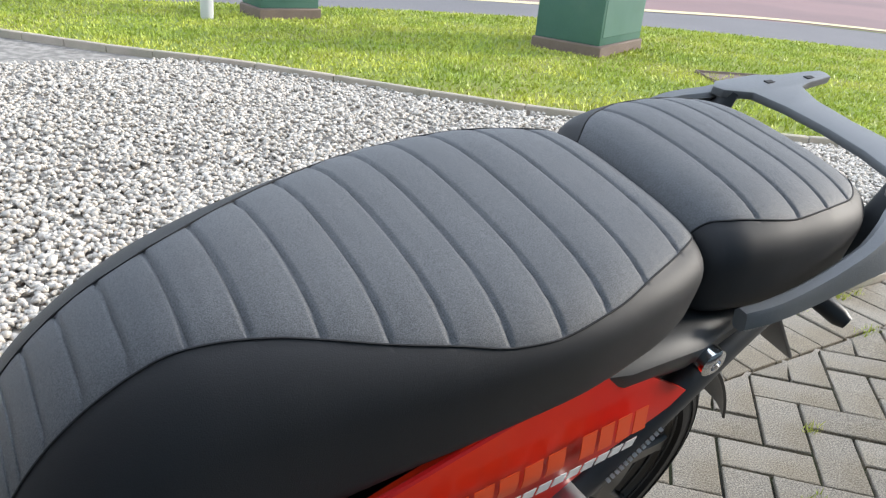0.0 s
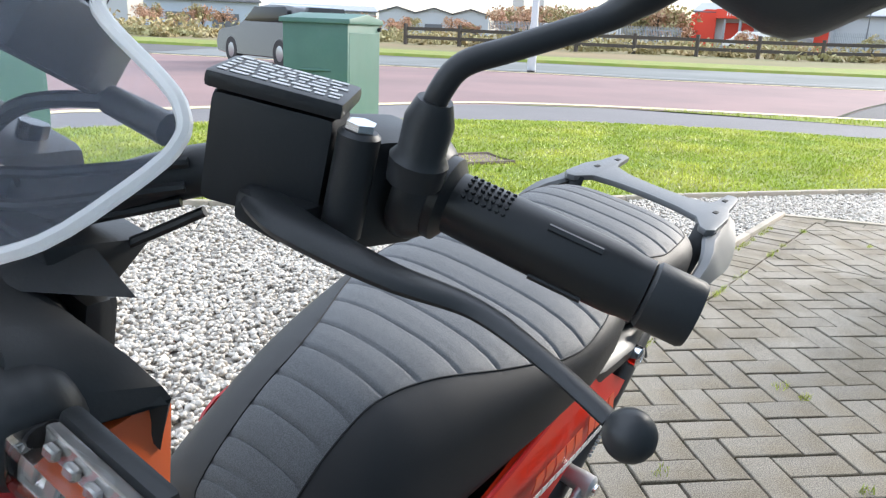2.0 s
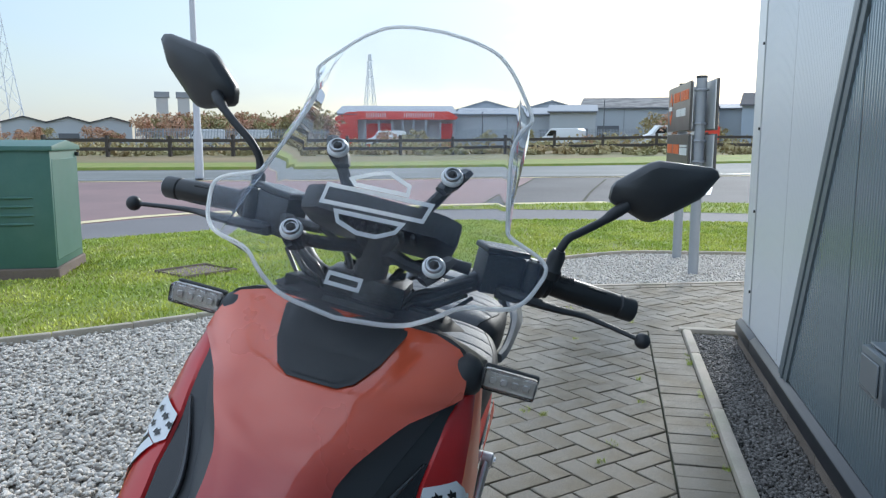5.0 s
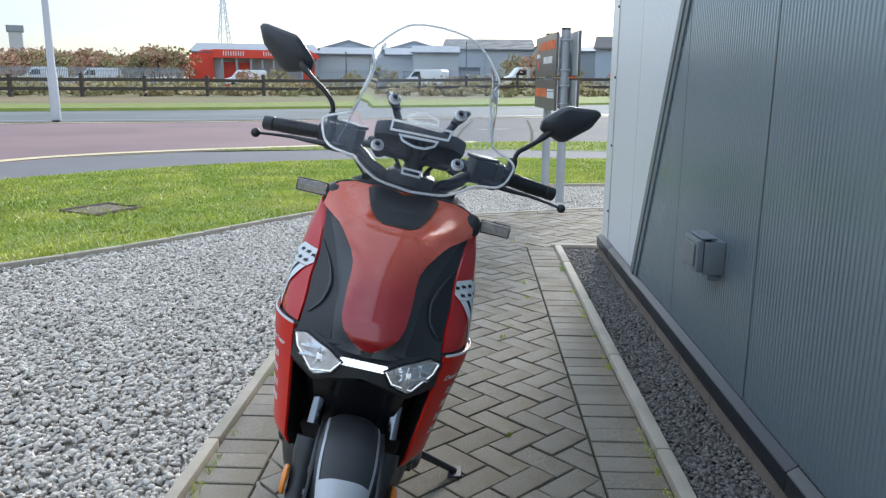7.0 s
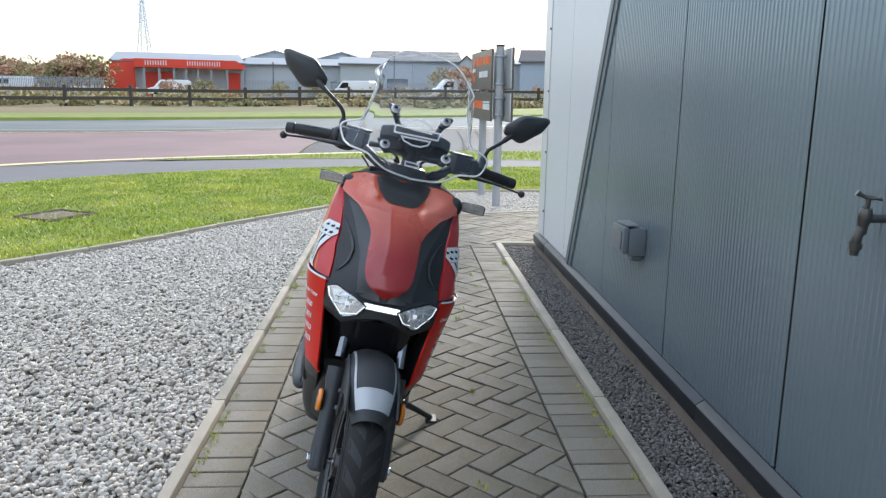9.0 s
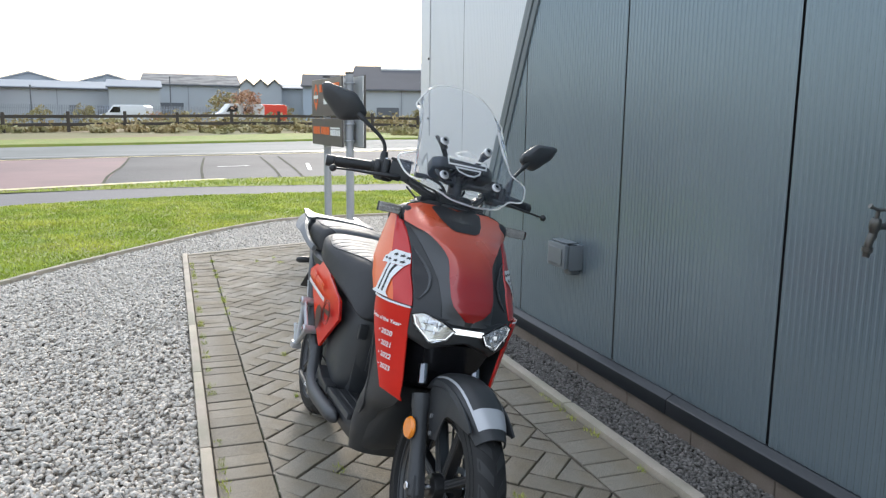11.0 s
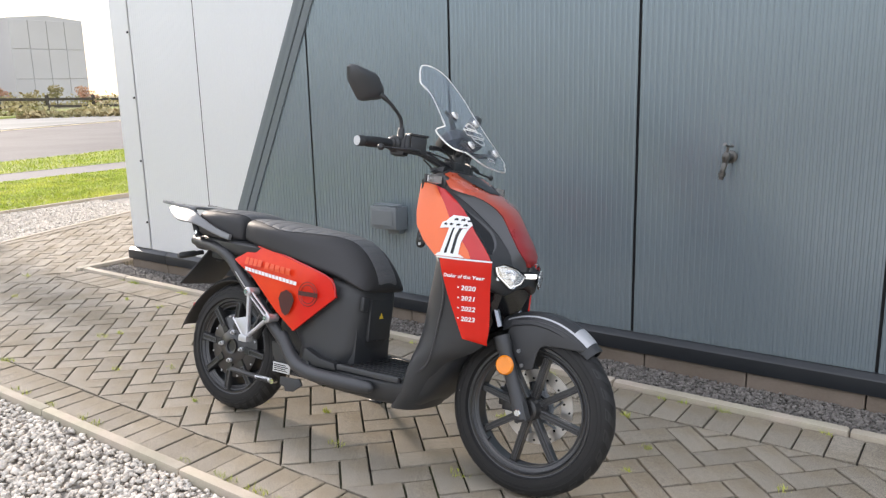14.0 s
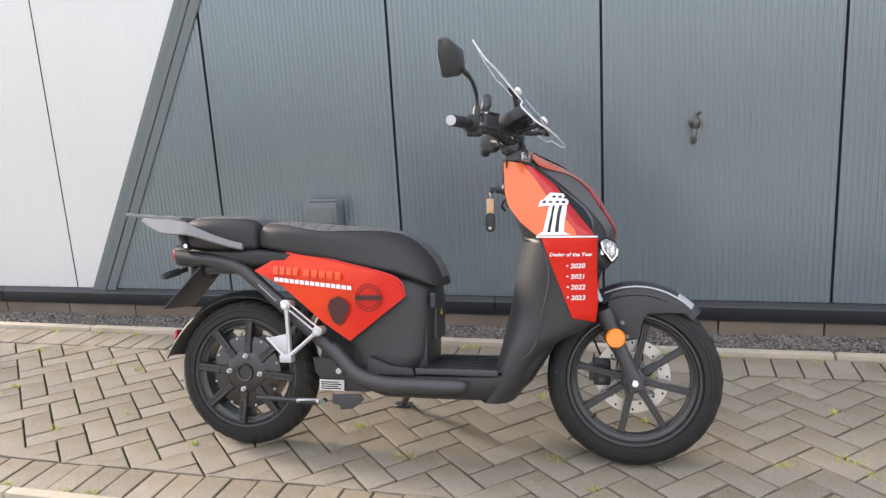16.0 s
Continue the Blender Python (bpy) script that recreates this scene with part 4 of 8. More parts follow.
def garden_tap():
    t = thing("garden_tap", "dark weathered brass garden tap with a hose thread on the wall", "tap", Matrix.Translation((-0.935, WALL_Y + 0.0028, 0.965)) @ Matrix.Rotation(radians(-9), 4, "Y") @ Matrix.Scale(0.88, 4))
    x, y, z = 0.0, 0.0, 0.0
    part("wall_flange", bm_rings((x - 0.0, y, z), (x, y + 0.02, z), [(0, 0.030), (0.006, 0.028), (0.010, 0.016), (0.02, 0.014)], 14), M_BRASS, t)
    part("pipe", bm_cyl((x, y + 0.012, z), (x, y + 0.085, z), 0.0115, seg=12), M_BRASS, t)
    part("body", bm_rings((x, y + 0.085, z + 0.028), (x, y + 0.085, z - 0.040), [(0, 0.013), (0.012, 0.017), (0.03, 0.018), (0.045, 0.013), (0.068, 0.012)], 14), M_BRASS, t)
    part("spout", bm_tube([(x, y + 0.085, z - 0.02), (x, y + 0.093, z - 0.05), (x, y + 0.093, z - 0.07)], 0.0125, 12, None, 4), M_BRASS, t)
    part("hose_thread", bm_rings((x, y + 0.093, z - 0.066), (x, y + 0.093, z - 0.098), [(0, 0.017), (0.014, 0.017), (0.016, 0.012), (0.032, 0.011)], 14), M_BRASS, t)
    part("spindle", bm_cyl((x, y + 0.085, z + 0.026), (x, y + 0.085, z + 0.055), 0.006, seg=10), M_BRASS, t)
    part("handle", bm_tube([(x - 0.010, y + 0.058, z + 0.058), (x - 0.006, y + 0.068, z + 0.056), (x, y + 0.085, z + 0.055), (x + 0.006, y + 0.102, z + 0.060), (x + 0.010, y + 0.113, z + 0.066)], [0.009, 0.005, 0.006, 0.005, 0.009], 10, None, 3), M_BRASS, t)


garden_tap()

# ---- street ----
def street_cabinet(at, w, d, h, label, louvre=True):
    t = thing("street_cabinet", label, "utility cabinet", at)
    part("plinth", bm_box(-w / 2 - 0.02, w / 2 + 0.02, -d / 2 - 0.02, d / 2 + 0.02, -0.03, 0.09, 0.01, 1), M_MANHOLE, t, "dirty concrete foot")
    part("body", bm_box(-w / 2, w / 2, -d / 2, d / 2, 0.09, h, 0.012, 2), M_CABINET, t)
    for s in (-1, 1):
        part("door", bm_box(-w / 2 + 0.03, w / 2 - 0.03, s * d / 2 - 0.004, s * d / 2 + 0.012, 0.15, h - 0.10, 0.006, 1), M_CABINET, t)
    part("lid", bm_plate([(-w / 2 - 0.025, h - 0.03), (w / 2 + 0.025, h - 0.03), (w / 2 + 0.02, h + 0.01), (0, h + 0.06), (-w / 2 - 0.02, h + 0.01)], "y", -d / 2 - 0.025, d / 2 + 0.025, 0.006), M_CABINET, t)
    part("lock", bm_cyl((w / 2 - 0.06, -d / 2 - 0.03, h - 0.07), (w / 2 - 0.06, -d / 2, h - 0.07), 0.02, seg=10), M_FLASH, t)
    if louvre:
        for k in range(4):
            z = h * 0.42 + k * 0.075
            part("louvre", bm_tube([(-w / 2 - 0.006, -d * 0.24, z), (-w / 2 - 0.006, d * 0.24, z)], [0.006, 0.014, 0.006], 8, None, 6), M_CABINET, t)


street_cabinet(pose(4.68, 5.30, 0, 0, 0, 24), 0.88, 0.60, 1.12, "green painted steel street cabinet with louvres standing on the lawn")
street_cabinet(pose(2.50, 7.05, 0, 0, 0, 4), 0.56, 0.42, 1.0, "smaller grey-green street cabinet at the back of the lawn", False)
_p = thing("bollard_post", "slim pale metal post at the edge of the lawn", "post", pose(1.78, 6.85, 0))
part("shaft", bm_cyl((0, 0, -0.05), (0, 0, 1.0), 0.055, seg=14, bevel=0.01), M_LAMP, _p)


def manhole():
    t = thing("manhole_cover", "rusty concrete-filled manhole cover set in the lawn", "manhole", pose(4.96, 3.86, -0.012, 0, 0, -27))
    part("cover", bm_box(-0.24, 0.24, -0.22, 0.22, -0.02, 0.022, 0.01, 1), M_MANHOLE, t)
    part("rim", bm_tube([(-0.255, -0.235, 0.02), (0.255, -0.235, 0.02), (0.255, 0.235, 0.02), (-0.255, 0.235, 0.02)], 0.02, 6, None, 0, True), M_MANHOLE, t)


manhole()


def bars(name, x0, x1, z0, z1, count, gap, put, mat, parent):
    """Unreadable or withheld lettering as plain blocks of the same size and colour."""
    w = (x1 - x0) / count
    for k in range(count):
        part(name, put(x0 + k * w, x0 + (k + 1) * w - gap, z0, z1), mat, parent, smooth=False)


def roadside_sign():
    t = thing("roadside_sign", "dark dealer sign with orange and white lettering on two posts", "sign")
    a, b = Vector((6.84, -0.465, 0)), Vector((5.88, -0.53, 0))
    for p in (a, b):
        part("post", bm_cyl(p + Vector((0, 0, -0.06)), p + Vector((0, 0, 1.72)), 0.045, seg=14), M_POST, t)
        part("post_cap", bm_cyl(p + Vector((0, 0, 1.722)), p + Vector((0, 0, 1.74)), 0.047, seg=14), M_FLASH, t)
    # panels on both sides of the posts, each shifted along them
    for side in (-1, 1):
        d = (b - a).normalized()
        n = Vector((-d.y, d.x, 0)) * side
        m = Matrix.Translation((a + b) / 2) @ Matrix(((d.x, n.x, 0, 0), (d.y, n.y, 0, 0), (0, 0, 1, 0), (0, 0, 0, 1)))
        off = 0.075
        e0, e1 = (-0.84, 0.50) if side < 0 else (-0.56, 0.78)
        for z0, z1 in ((1.27, 1.70), (0.93, 1.24)):
            part("panel_back", bm_box(e0 + 0.01, e1 - 0.01, off - 0.012, off - 0.002, z0 + 0.01, z1 - 0.01, 0.002, 1, None, m), M_SIGNBACK, t, "bare aluminium back of the panel")
            part("sign_panel", bm_box(e0, e1, off, off + 0.02, z0, z1, 0.003, 1, None, m), M_SIGN, t)

        def across(u):
            return e0 + u * (e1 - e0) if side < 0 else e1 - u * (e1 - e0)

        def block(name, u0, u1, z0, z1, mat, label="", d=0.004):
            x0, x1 = sorted((across(u0), across(u1)))
            part(name, bm_box(x0, x1, off + 0.02, off + 0.02 + d, z0, z1, 0, 1, None, m), mat, t, label, smooth=False)

        def row(u0, u1, z0, z1, sizes, mat):
            w = (u1 - u0) / sum(sizes)
            for k, q in enumerate(sizes):
                if q > 0.9:
                    block("lettering", u0, u0 + w * (q - 0.22), z0, z1, mat)
                u0 += w * q
        row(0.29, 0.95, 1.545, 1.635, [1.3, 1, 1, 1, 0.6, 1, 1.1, 1, 1, 1], M_SIGNORANGE)
        row(0.43, 0.84, 1.405, 1.475, [1, 1, 1, 1, 1, 1, 0.6, 1, 1, 1, 1, 1, 1, 1], M_WHITE)
        row(0.05, 0.62, 1.055, 1.145, [1.3, 1, 1, 1, 0.6, 1, 1.1, 1, 1, 1], M_SIGNORANGE)
        row(0.65, 0.96, 1.050, 1.115, [1.4, 1.1, 1, 1], M_WHITE)
        block("lettering", 0.65, 0.94, 1.124, 1.142, M_WHITE)
        hexa = [(across(u), z) for u, z in ((0.16, 1.33), (0.22, 1.42), (0.22, 1.57), (0.16, 1.655), (0.10, 1.57), (0.10, 1.42))]
        part("emblem", bm_plate(hexa, "y", off + 0.021, off + 0.0235, 0, None, m), M_SIGNORANGE, t, "plain orange and white emblem", smooth=False)
        block("emblem_core", 0.125, 0.195, 1.43, 1.56, M_SIGN, d=0.0045)
        block("emblem_band", 0.085, 0.235, 1.475, 1.515, M_WHITE, d=0.0065)
    for z in (1.0, 1.18, 1.33, 1.62):
        for p in (a, b):
            part("clamp", bm_tube([p + Vector((0.052 * math.cos(k * 0.785), 0.052 * math.sin(k * 0.785), z)) for k in range(8)], 0.012, 6, None, 0, True), M_POST, t)


roadside_sign()


def street_lamp(x, y, h, label):
    t = thing("street_lamp", label, "street lamp", pose(x, y, -0.024))
    part("column", bm_rings((0, 0, -0.1), (0, 0, h), [(0, 0.13), (1.4, 0.13), (1.5, 0.105), (h, 0.06)], 14), M_LAMP, t)
    part("bracket_arm", bm_tube([(0, 0, h), (-0.3, 0.1, h + 0.2), (-1.2, 0.4, h + 0.3)], 0.045, 8, None, 5), M_LAMP, t)
    part("lantern", bm_box(-1.9, -1.2, 0.3, 0.5, h + 0.25, h + 0.36, 0.04, 2), M_LAMP, t)


street_lamp(19.75, 12.25, 9.0, "tall pale grey steel street lamp behind the far kerb")


def fence():
    t = thing("fence", "dark weathered two-rail timber fence beyond the far verge", "fence")
    xs = [(38.5, 33), (40.5, 28.5), (43.2, 23.6), (47.6, 17), (51.5, 10), (54.5, 2), (56.5, -8), (57.5, -18), (58, -30), (58.5, -44), (59, -58)]
    line = spline([(x, y, 0) for x, y in xs], 24)
    posts, acc, last = [], 0, line[0]
    for p in line:
        acc += (p - last).length
        last = p
        if acc >= 3.45 or not posts:
            posts.append(p)
            acc = 0
    rng = random.Random(9)
    for p in posts:
        z = far_height(p.x, p.y)
        part("post", bm_box(p.x - 0.1, p.x + 0.1, p.y - 0.1, p.y + 0.1, z - 0.2, z + 1.28 + rng.uniform(-0.05, 0.08), 0.01, 1), M_WOOD, t)
    for a, b in zip(posts, posts[1:]):
        for h in (0.98, 0.46):
            za, zb = far_height(a.x, a.y) + h, far_height(b.x, b.y) + h + rng.uniform(-0.03, 0.03)
            r = bm_loft([[Vector((p.x, p.y, z)) + Vector(o) for o in ((-0.05, -0.05, -0.1), (0.05, 0.05, -0.1), (0.05, 0.05, 0.1), (-0.05, -0.05, 0.1))] for p, z in ((a, za), (b, zb))])
            part("rail", r, M_WOOD, t)


fence()


def bearing(az, d, z=0.0):
    return Vector((-2.45 + d * math.cos(radians(az)), 1.0 + d * math.sin(radians(az)), z))


def rise(el, d):
    return 1.25 + d * math.tan(radians(el))


def front_line(az0, az1, d):
    """The frame of a far front wall: along it, away from the street, up."""
    p0, p1 = bearing(az0, d), bearing(az1, d)
    u = (p1 - p0).normalized()
    n = Vector((-u.y, u.x, 0))
    if n.dot(p0) < 0:
        n = -n
    return Matrix(((u.x, n.x, 0, p0.x), (u.y, n.y, 0, p0.y), (0, 0, 1, 0), (0, 0, 0, 1))), (p1 - p0).length


def roller_doors(t, m, L, spots, h):
    for x, w in spots:
        part("door", bm_box(L * x - w / 2, L * x + w / 2, -0.10, 0.02, 0, h, 0, 1, None, m), M_ROLLER, t, "dark roller door", smooth=False)


def gabled_shed(az0, az1, d, el_eave, el_ridge, wall, roof, label, depth=30, bays=1, doors=()):
    """A far industrial shed whose gables face the street."""
    t = thing("warehouse", label, "warehouse")
    m, L = front_line(az0, az1, d)
    z0, z1 = rise(el_eave, d), rise(el_ridge, d)
    w = L / bays
    for k in range(bays):
        part("wall", bm_plate([(k * w, -0.5), ((k + 1) * w, -0.5), ((k + 1) * w, z0), ((k + 0.5) * w, z1), (k * w, z0)], "y", 0, depth, 0, None, m), wall, t, smooth=False)
        for a, b in ((k * w - 0.15, (k + 0.5) * w), ((k + 1) * w + 0.15, (k + 0.5) * w)):
            part("roof", bm_plate([(a, z0 - 0.05), (b, z1 + 0.02), (b, z1 + 0.22), (a, z0 + 0.15)], "y", -0.35, depth + 0.3, 0, None, m), roof, t, smooth=False)
    roller_doors(t, m, L, doors, z0 * 0.55)
    return t, m, L


def long_shed(az0, az1, d, el_eave, el_ridge, wall, roof, label, depth=24, doors=(), strip=None):
    """A far shed whose ridge runs along the street."""
    t = thing("warehouse", label, "warehouse")
    m, L = front_line(az0, az1, d)
    z0, z1 = rise(el_eave, d), rise(el_ridge, d + depth / 2)
    part("wall", bm_plate([(0, -0.5), (depth, -0.5), (depth, z0), (depth / 2, z1), (0, z0)], "x", 0, L, 0, None, m), wall, t, smooth=False)
    for a, b in ((-0.35, depth / 2), (depth + 0.35, depth / 2)):
        part("roof", bm_plate([(a, z0 - 0.05), (b, z1 + 0.02), (b, z1 + 0.22), (a, z0 + 0.15)], "x", -0.3, L + 0.3, 0, None, m), roof, t, smooth=False)
    if strip:
        on_slope = lambda u, h: (-0.35 + (depth / 2 + 0.35) * u, z0 + (z1 - z0) * u + h)
        part("ridge_light", bm_plate([on_slope(0.80, 0.16), on_slope(1.0, 0.16), on_slope(1.0, strip), on_slope(0.80, 0.4)], "x", L * 0.22, L, 0, None, m), M_ROOFLIGHT, t, "pale ribbed roof light along the ridge", smooth=False)
    part("gutter", bm_tube([m @ Vector((-0.2, -0.45, z0)), m @ Vector((L + 0.2, -0.45, z0))], 0.09, 6), M_ROLLER, t)
    for k in range(1, int(L / 7)):
        part("downpipe", bm_box(k * 7 - 0.06, k * 7 + 0.06, -0.12, -0.002, 0, z0 - 0.05, 0, 1, None, m), M_SHEDROOF, t, smooth=False)
    roller_doors(t, m, L, doors, z0 * 0.55)
    return t, m, L


def red_store():
    d = 110
    t, m, L = long_shed(19.4, 10.8, d, 1.75, 2.27, M_SHED, M_SHEDROOF, "low grey retail shed with a bright red canopy front", depth=26)
    lo, hi = rise(1.36, d), rise(1.92, d)
    # red end wall with a cut corner, then the canopy across the front
    part("red_panel", bm_plate([(-0.3, 0), (L * 0.17, 0), (L * 0.17, hi), (L * 0.09, hi), (-0.3, lo + 0.35)], "y", -0.5, -0.05, 0, None, m), M_REDSHED, t, "bright red end wall")
    part("fascia", bm_plate([(L * 0.17, lo), (L * 0.99, lo), (L * 1.01, lo + 0.3), (L * 0.93, hi), (L * 0.17, hi)], "y", -2.6, -0.05, 0, None, m), M_REDSHED, t, "bright red canopy fascia")
    for a, b, n in ((0.25, 0.42, 9), (0.56, 0.82, 14)):
        bars("lettering", L * a, L * b, lo + 0.28, hi - 0.22, n, 0.2, lambda x0, x1, z0, z1: bm_box(x0, x1, -2.66, -2.58, z0, z1, 0, 1, None, m), M_WHITE, t)
    for a, b in ((0.24, 0.34), (0.36, 0.46), (0.86, 0.97)):
        part("red_panel", bm_box(L * a, L * b, -0.2, -0.02, 0, lo - 0.5, 0, 1, None, m), M_REDSHED, t, "red shop door panel", smooth=False)
    for a in (0.24, 0.35, 0.46, 0.55, 0.64, 0.74, 0.86, 0.985):
        part("pillar", bm_box(L * a - 0.13, L * a + 0.13, -2.4, -2.1, 0, lo + 0.02, 0, 1, None, m), M_SHEDROOF, t, smooth=False)


def distance():
    red_store()
    gabled_shed(11.0, 1.6, 128, 2.0, 2.66, M_SHED, M_SHEDROOF, "grey double-gabled warehouse behind the store", bays=2)
    long_shed(10.7, 2.4, 112, 1.72, 2.12, M_SHED, M_SHEDROOF, "long low pale grey warehouse wall", depth=16, doors=((0.82, 3.4), (0.55, 1.2)))
    long_shed(1.9, -4.6, 132, 2.15, 2.8, M_SHED, M_OLDROOF, "long pale shed under a mottled grey roof", doors=((0.3, 3.5),))
    long_shed(4.0, 0.75, 104, 1.9, 2.3, M_SHED, M_SHEDROOF, "pale grey shed beside a yard", depth=10, doors=((0.6, 2.8),))
    gabled_shed(-4.6, -7.5, 122, 2.15, 2.6, M_SHED, M_OLDROOF, "row of three pale saw-toothed gables", bays=3)
    long_shed(-7.5, -9.1, 124, 2.05, 2.3, M_SHED, M_SHEDROOF, "low pale lean-to between two works buildings", depth=10)
    long_shed(-9.0, -12.2, 112, 2.25, 3.0, M_SHEDBLUE, M_DARKROOF, "pale blue works building under a dark roof", depth=18, doors=((0.75, 2.6),))
    long_shed(-12.3, -21.6, 106, 2.05, 3.65, M_SHED, M_DARKROOF, "broad pale shed under a large dark roof with a pale ridge", depth=30, doors=((0.3, 3.0), (0.62, 3.0)), strip=0.6)
    tower()
    long_shed(57, 49.5, 130, 1.25, 1.55, M_SHEDBLUE, M_DARKROOF, "low blue-grey distant warehouse", doors=((0.3, 4), (0.7, 4)))
    long_shed(49.0, 41.5, 140, 0.95, 1.25, M_SHED, M_SHEDROOF, "low white shed in the distance", doors=((0.5, 4),))
    gabled_shed(41.3, 33.5, 138, 1.0, 1.35, M_SHED, M_DARKROOF, "row of low white gabled sheds in the distance", bays=3, doors=((0.17, 3), (0.5, 3), (0.83, 3)))
    gabled_shed(80, 58, 130, 1.3, 1.7, M_SHED, M_SHEDROOF, "pale distant warehouse with twin gables", bays=2, doors=((0.25, 4), (0.75, 4)))
    long_shed(30.4, 28.9, 118, 0.75, 0.95, M_REDSHED, M_SHEDROOF, "small red distant shed", depth=6)
    for a in (31.5, 30.1):
        t = thing("silo", "square grey concrete silo tower beyond the trees", "silo", pose(*bearing(a, 140), 0, 0, a), "silos")
        part("shaft", bm_box(-1.2, 1.2, -0.95, 0.95, 0, rise(2.75, 140), 0.05, 1), M_CONCRETE, t, smooth=False)
        part("head", bm_box(-1.35, 1.35, -1.2, 1.2, rise(2.75, 140), rise(3.15, 140), 0.05, 1), M_SHEDROOF, t, "pale capping storey", smooth=False)
    for az, d, h in ((8.7, 84, rise(1.87, 84)), (0.1, 92, rise(2.66, 92))):
        t = thing("lamp_post", "slim dark lamp post in the yard before the sheds", "lamp post", pose(*bearing(az, d), 0, 0, az))
        part("column", bm_cyl((0, 0, -0.1), (0, 0, h), 0.09, 0.05, 8), M_ROLLER, t)
        part("lantern", bm_box(-0.5, 0.1, -0.08, 0.08, h - 0.06, h + 0.06, 0.02, 1), M_ROLLER, t)
    pylon(41.5, 160, 34, 7.0)
    pylon(17.4, 300, 33, 6.0)
    palisade(33.0, 19.8, 88)
    palisade(10.6, -2.5, 86)


def tower():
    t = thing("concrete_tower", "tall blank grey concrete works tower with faint panel joints", "tower")
    part("block", bm_plate([(-49.3, 0), (-40.8, 0), (-40.8, 9.9), (-45.0, 10.3), (-49.3, 9.9)], "x", 88, 104, 0, None), M_CONCRETE, t, smooth=False)
    for y in (-49.1, -47.0, -44.9, -42.8):
        for z0, z1 in ((0, 3.2), (3.26, 6.5), (6.56, 9.7)):
            part("panel", bm_box(87.9, 88.0, y, y + 2.04, z0, z1, 0.02, 1), M_CONCRETE, t, smooth=False)


def palisade(az0, az1, d):
    """Grey steel security fence: posts, two rails and close-set pales."""
    m, L = front_line(az0, az1, d)
    t = thing("palisade_fence", "grey steel palisade security fence along the yards", "fence")
    z = 0.35
    for k in range(int(L / 2.75) + 1):
        part("post", bm_box(k * 2.75 - 0.05, k * 2.75 + 0.05, 0.03, 0.13, z - 0.4, z + 1.9, 0, 1, None, m), M_PALE, t, smooth=False)
    for h in (0.35, 1.55):
        part("rail", bm_box(0, L, 0.0, 0.03, z + h, z + h + 0.06, 0, 1, None, m), M_PALE, t, smooth=False)
    verts, faces = [], []
    for k in range(int(L / 0.155)):
        x = k * 0.155
        o = len(verts)
        verts += [m @ Vector((x + a, -0.02, z + b)) for a, b in ((0, 0), (0.07, 0), (0.07, 1.85), (0.035, 2.0), (0, 1.85))]
        faces.append(tuple(range(o, o + 5)))
    part("pale", mesh_from("pale", verts, faces), M_PALE, t, smooth=False)["kind"] = "stuff"


def pylon(az, dist, h, w):
    t = thing("pylon", "steel lattice electricity pylon on the skyline, paled for haze", "pylon", pose(*bearing(az, dist), 0, 0, az + 20))
    # bars thinned so that the lattice looks faint, as through haze
    r = 0.075 * dist / 160
    wid = lambda z: w * (1 - z / h) ** 1.25 / 2 + 0.35
    zs = [0, h * 0.2, h * 0.37, h * 0.5, h * 0.62, h * 0.72, h * 0.82, h * 0.91, h]
    for sx in (-1, 1):
        for sy in (-1, 1):
            part("leg", bm_tube([(sx * wid(z), sy * wid(z), z) for z in zs], r, 5), M_PYLON, t)
    for z0, z1 in zip(zs, zs[1:]):
        b = None
        for s in (-1, 1):
            for (ax, ay), (bx, by) in (((-1, s), (1, s)), ((s, -1), (s, 1))):
                for u, v in ((z0, z1), (z1, z0)):
                    b = bm_tube([(ax * wid(u), ay * wid(u), u), (bx * wid(v), by * wid(v), v)], r * 0.6, 4, b)
        part("bracing", b, M_PYLON, t)["kind"] = "stuff"
    for z in (h * 0.72, h * 0.82, h * 0.91):
        part("cross_arm", bm_tube([(-4.5, 0, z), (0, 0, z + 0.8), (4.5, 0, z)], r, 5), M_PYLON, t)


distance()


def leaf_cloud(centre, size, count, leaf, rng):
    """Many small leaf clumps in an uneven crown with gaps."""
    blobs = [(Vector((rng.uniform(-0.6, 0.6) * size[0], rng.uniform(-0.6, 0.6) * size[1], rng.uniform(-0.5, 0.6) * size[2])), rng.uniform(0.25, 0.55)) for _ in range(9)]
    verts, faces = [], []
    for _ in range(count):
        c, s = rng.choice(blobs)
        d = Vector((rng.gauss(0, 1), rng.gauss(0, 1), rng.gauss(0, 1)))
        d = d.normalized() * rng.uniform(0.6, 1.05) * s
        p = Vector(centre) + c + Vector((d.x * size[0], d.y * size[1], d.z * size[2]))
        a = Vector((rng.gauss(0, 1), rng.gauss(0, 1), rng.gauss(0, 1))).normalized() * leaf
        b = Vector((rng.gauss(0, 1), rng.gauss(0, 1), rng.gauss(0, 1))).normalized() * leaf
        k = len(verts)
        verts += [p - a, p + b, p + a, p - b]
        faces.append((k, k + 1, k + 2, k + 3))
    return verts, faces


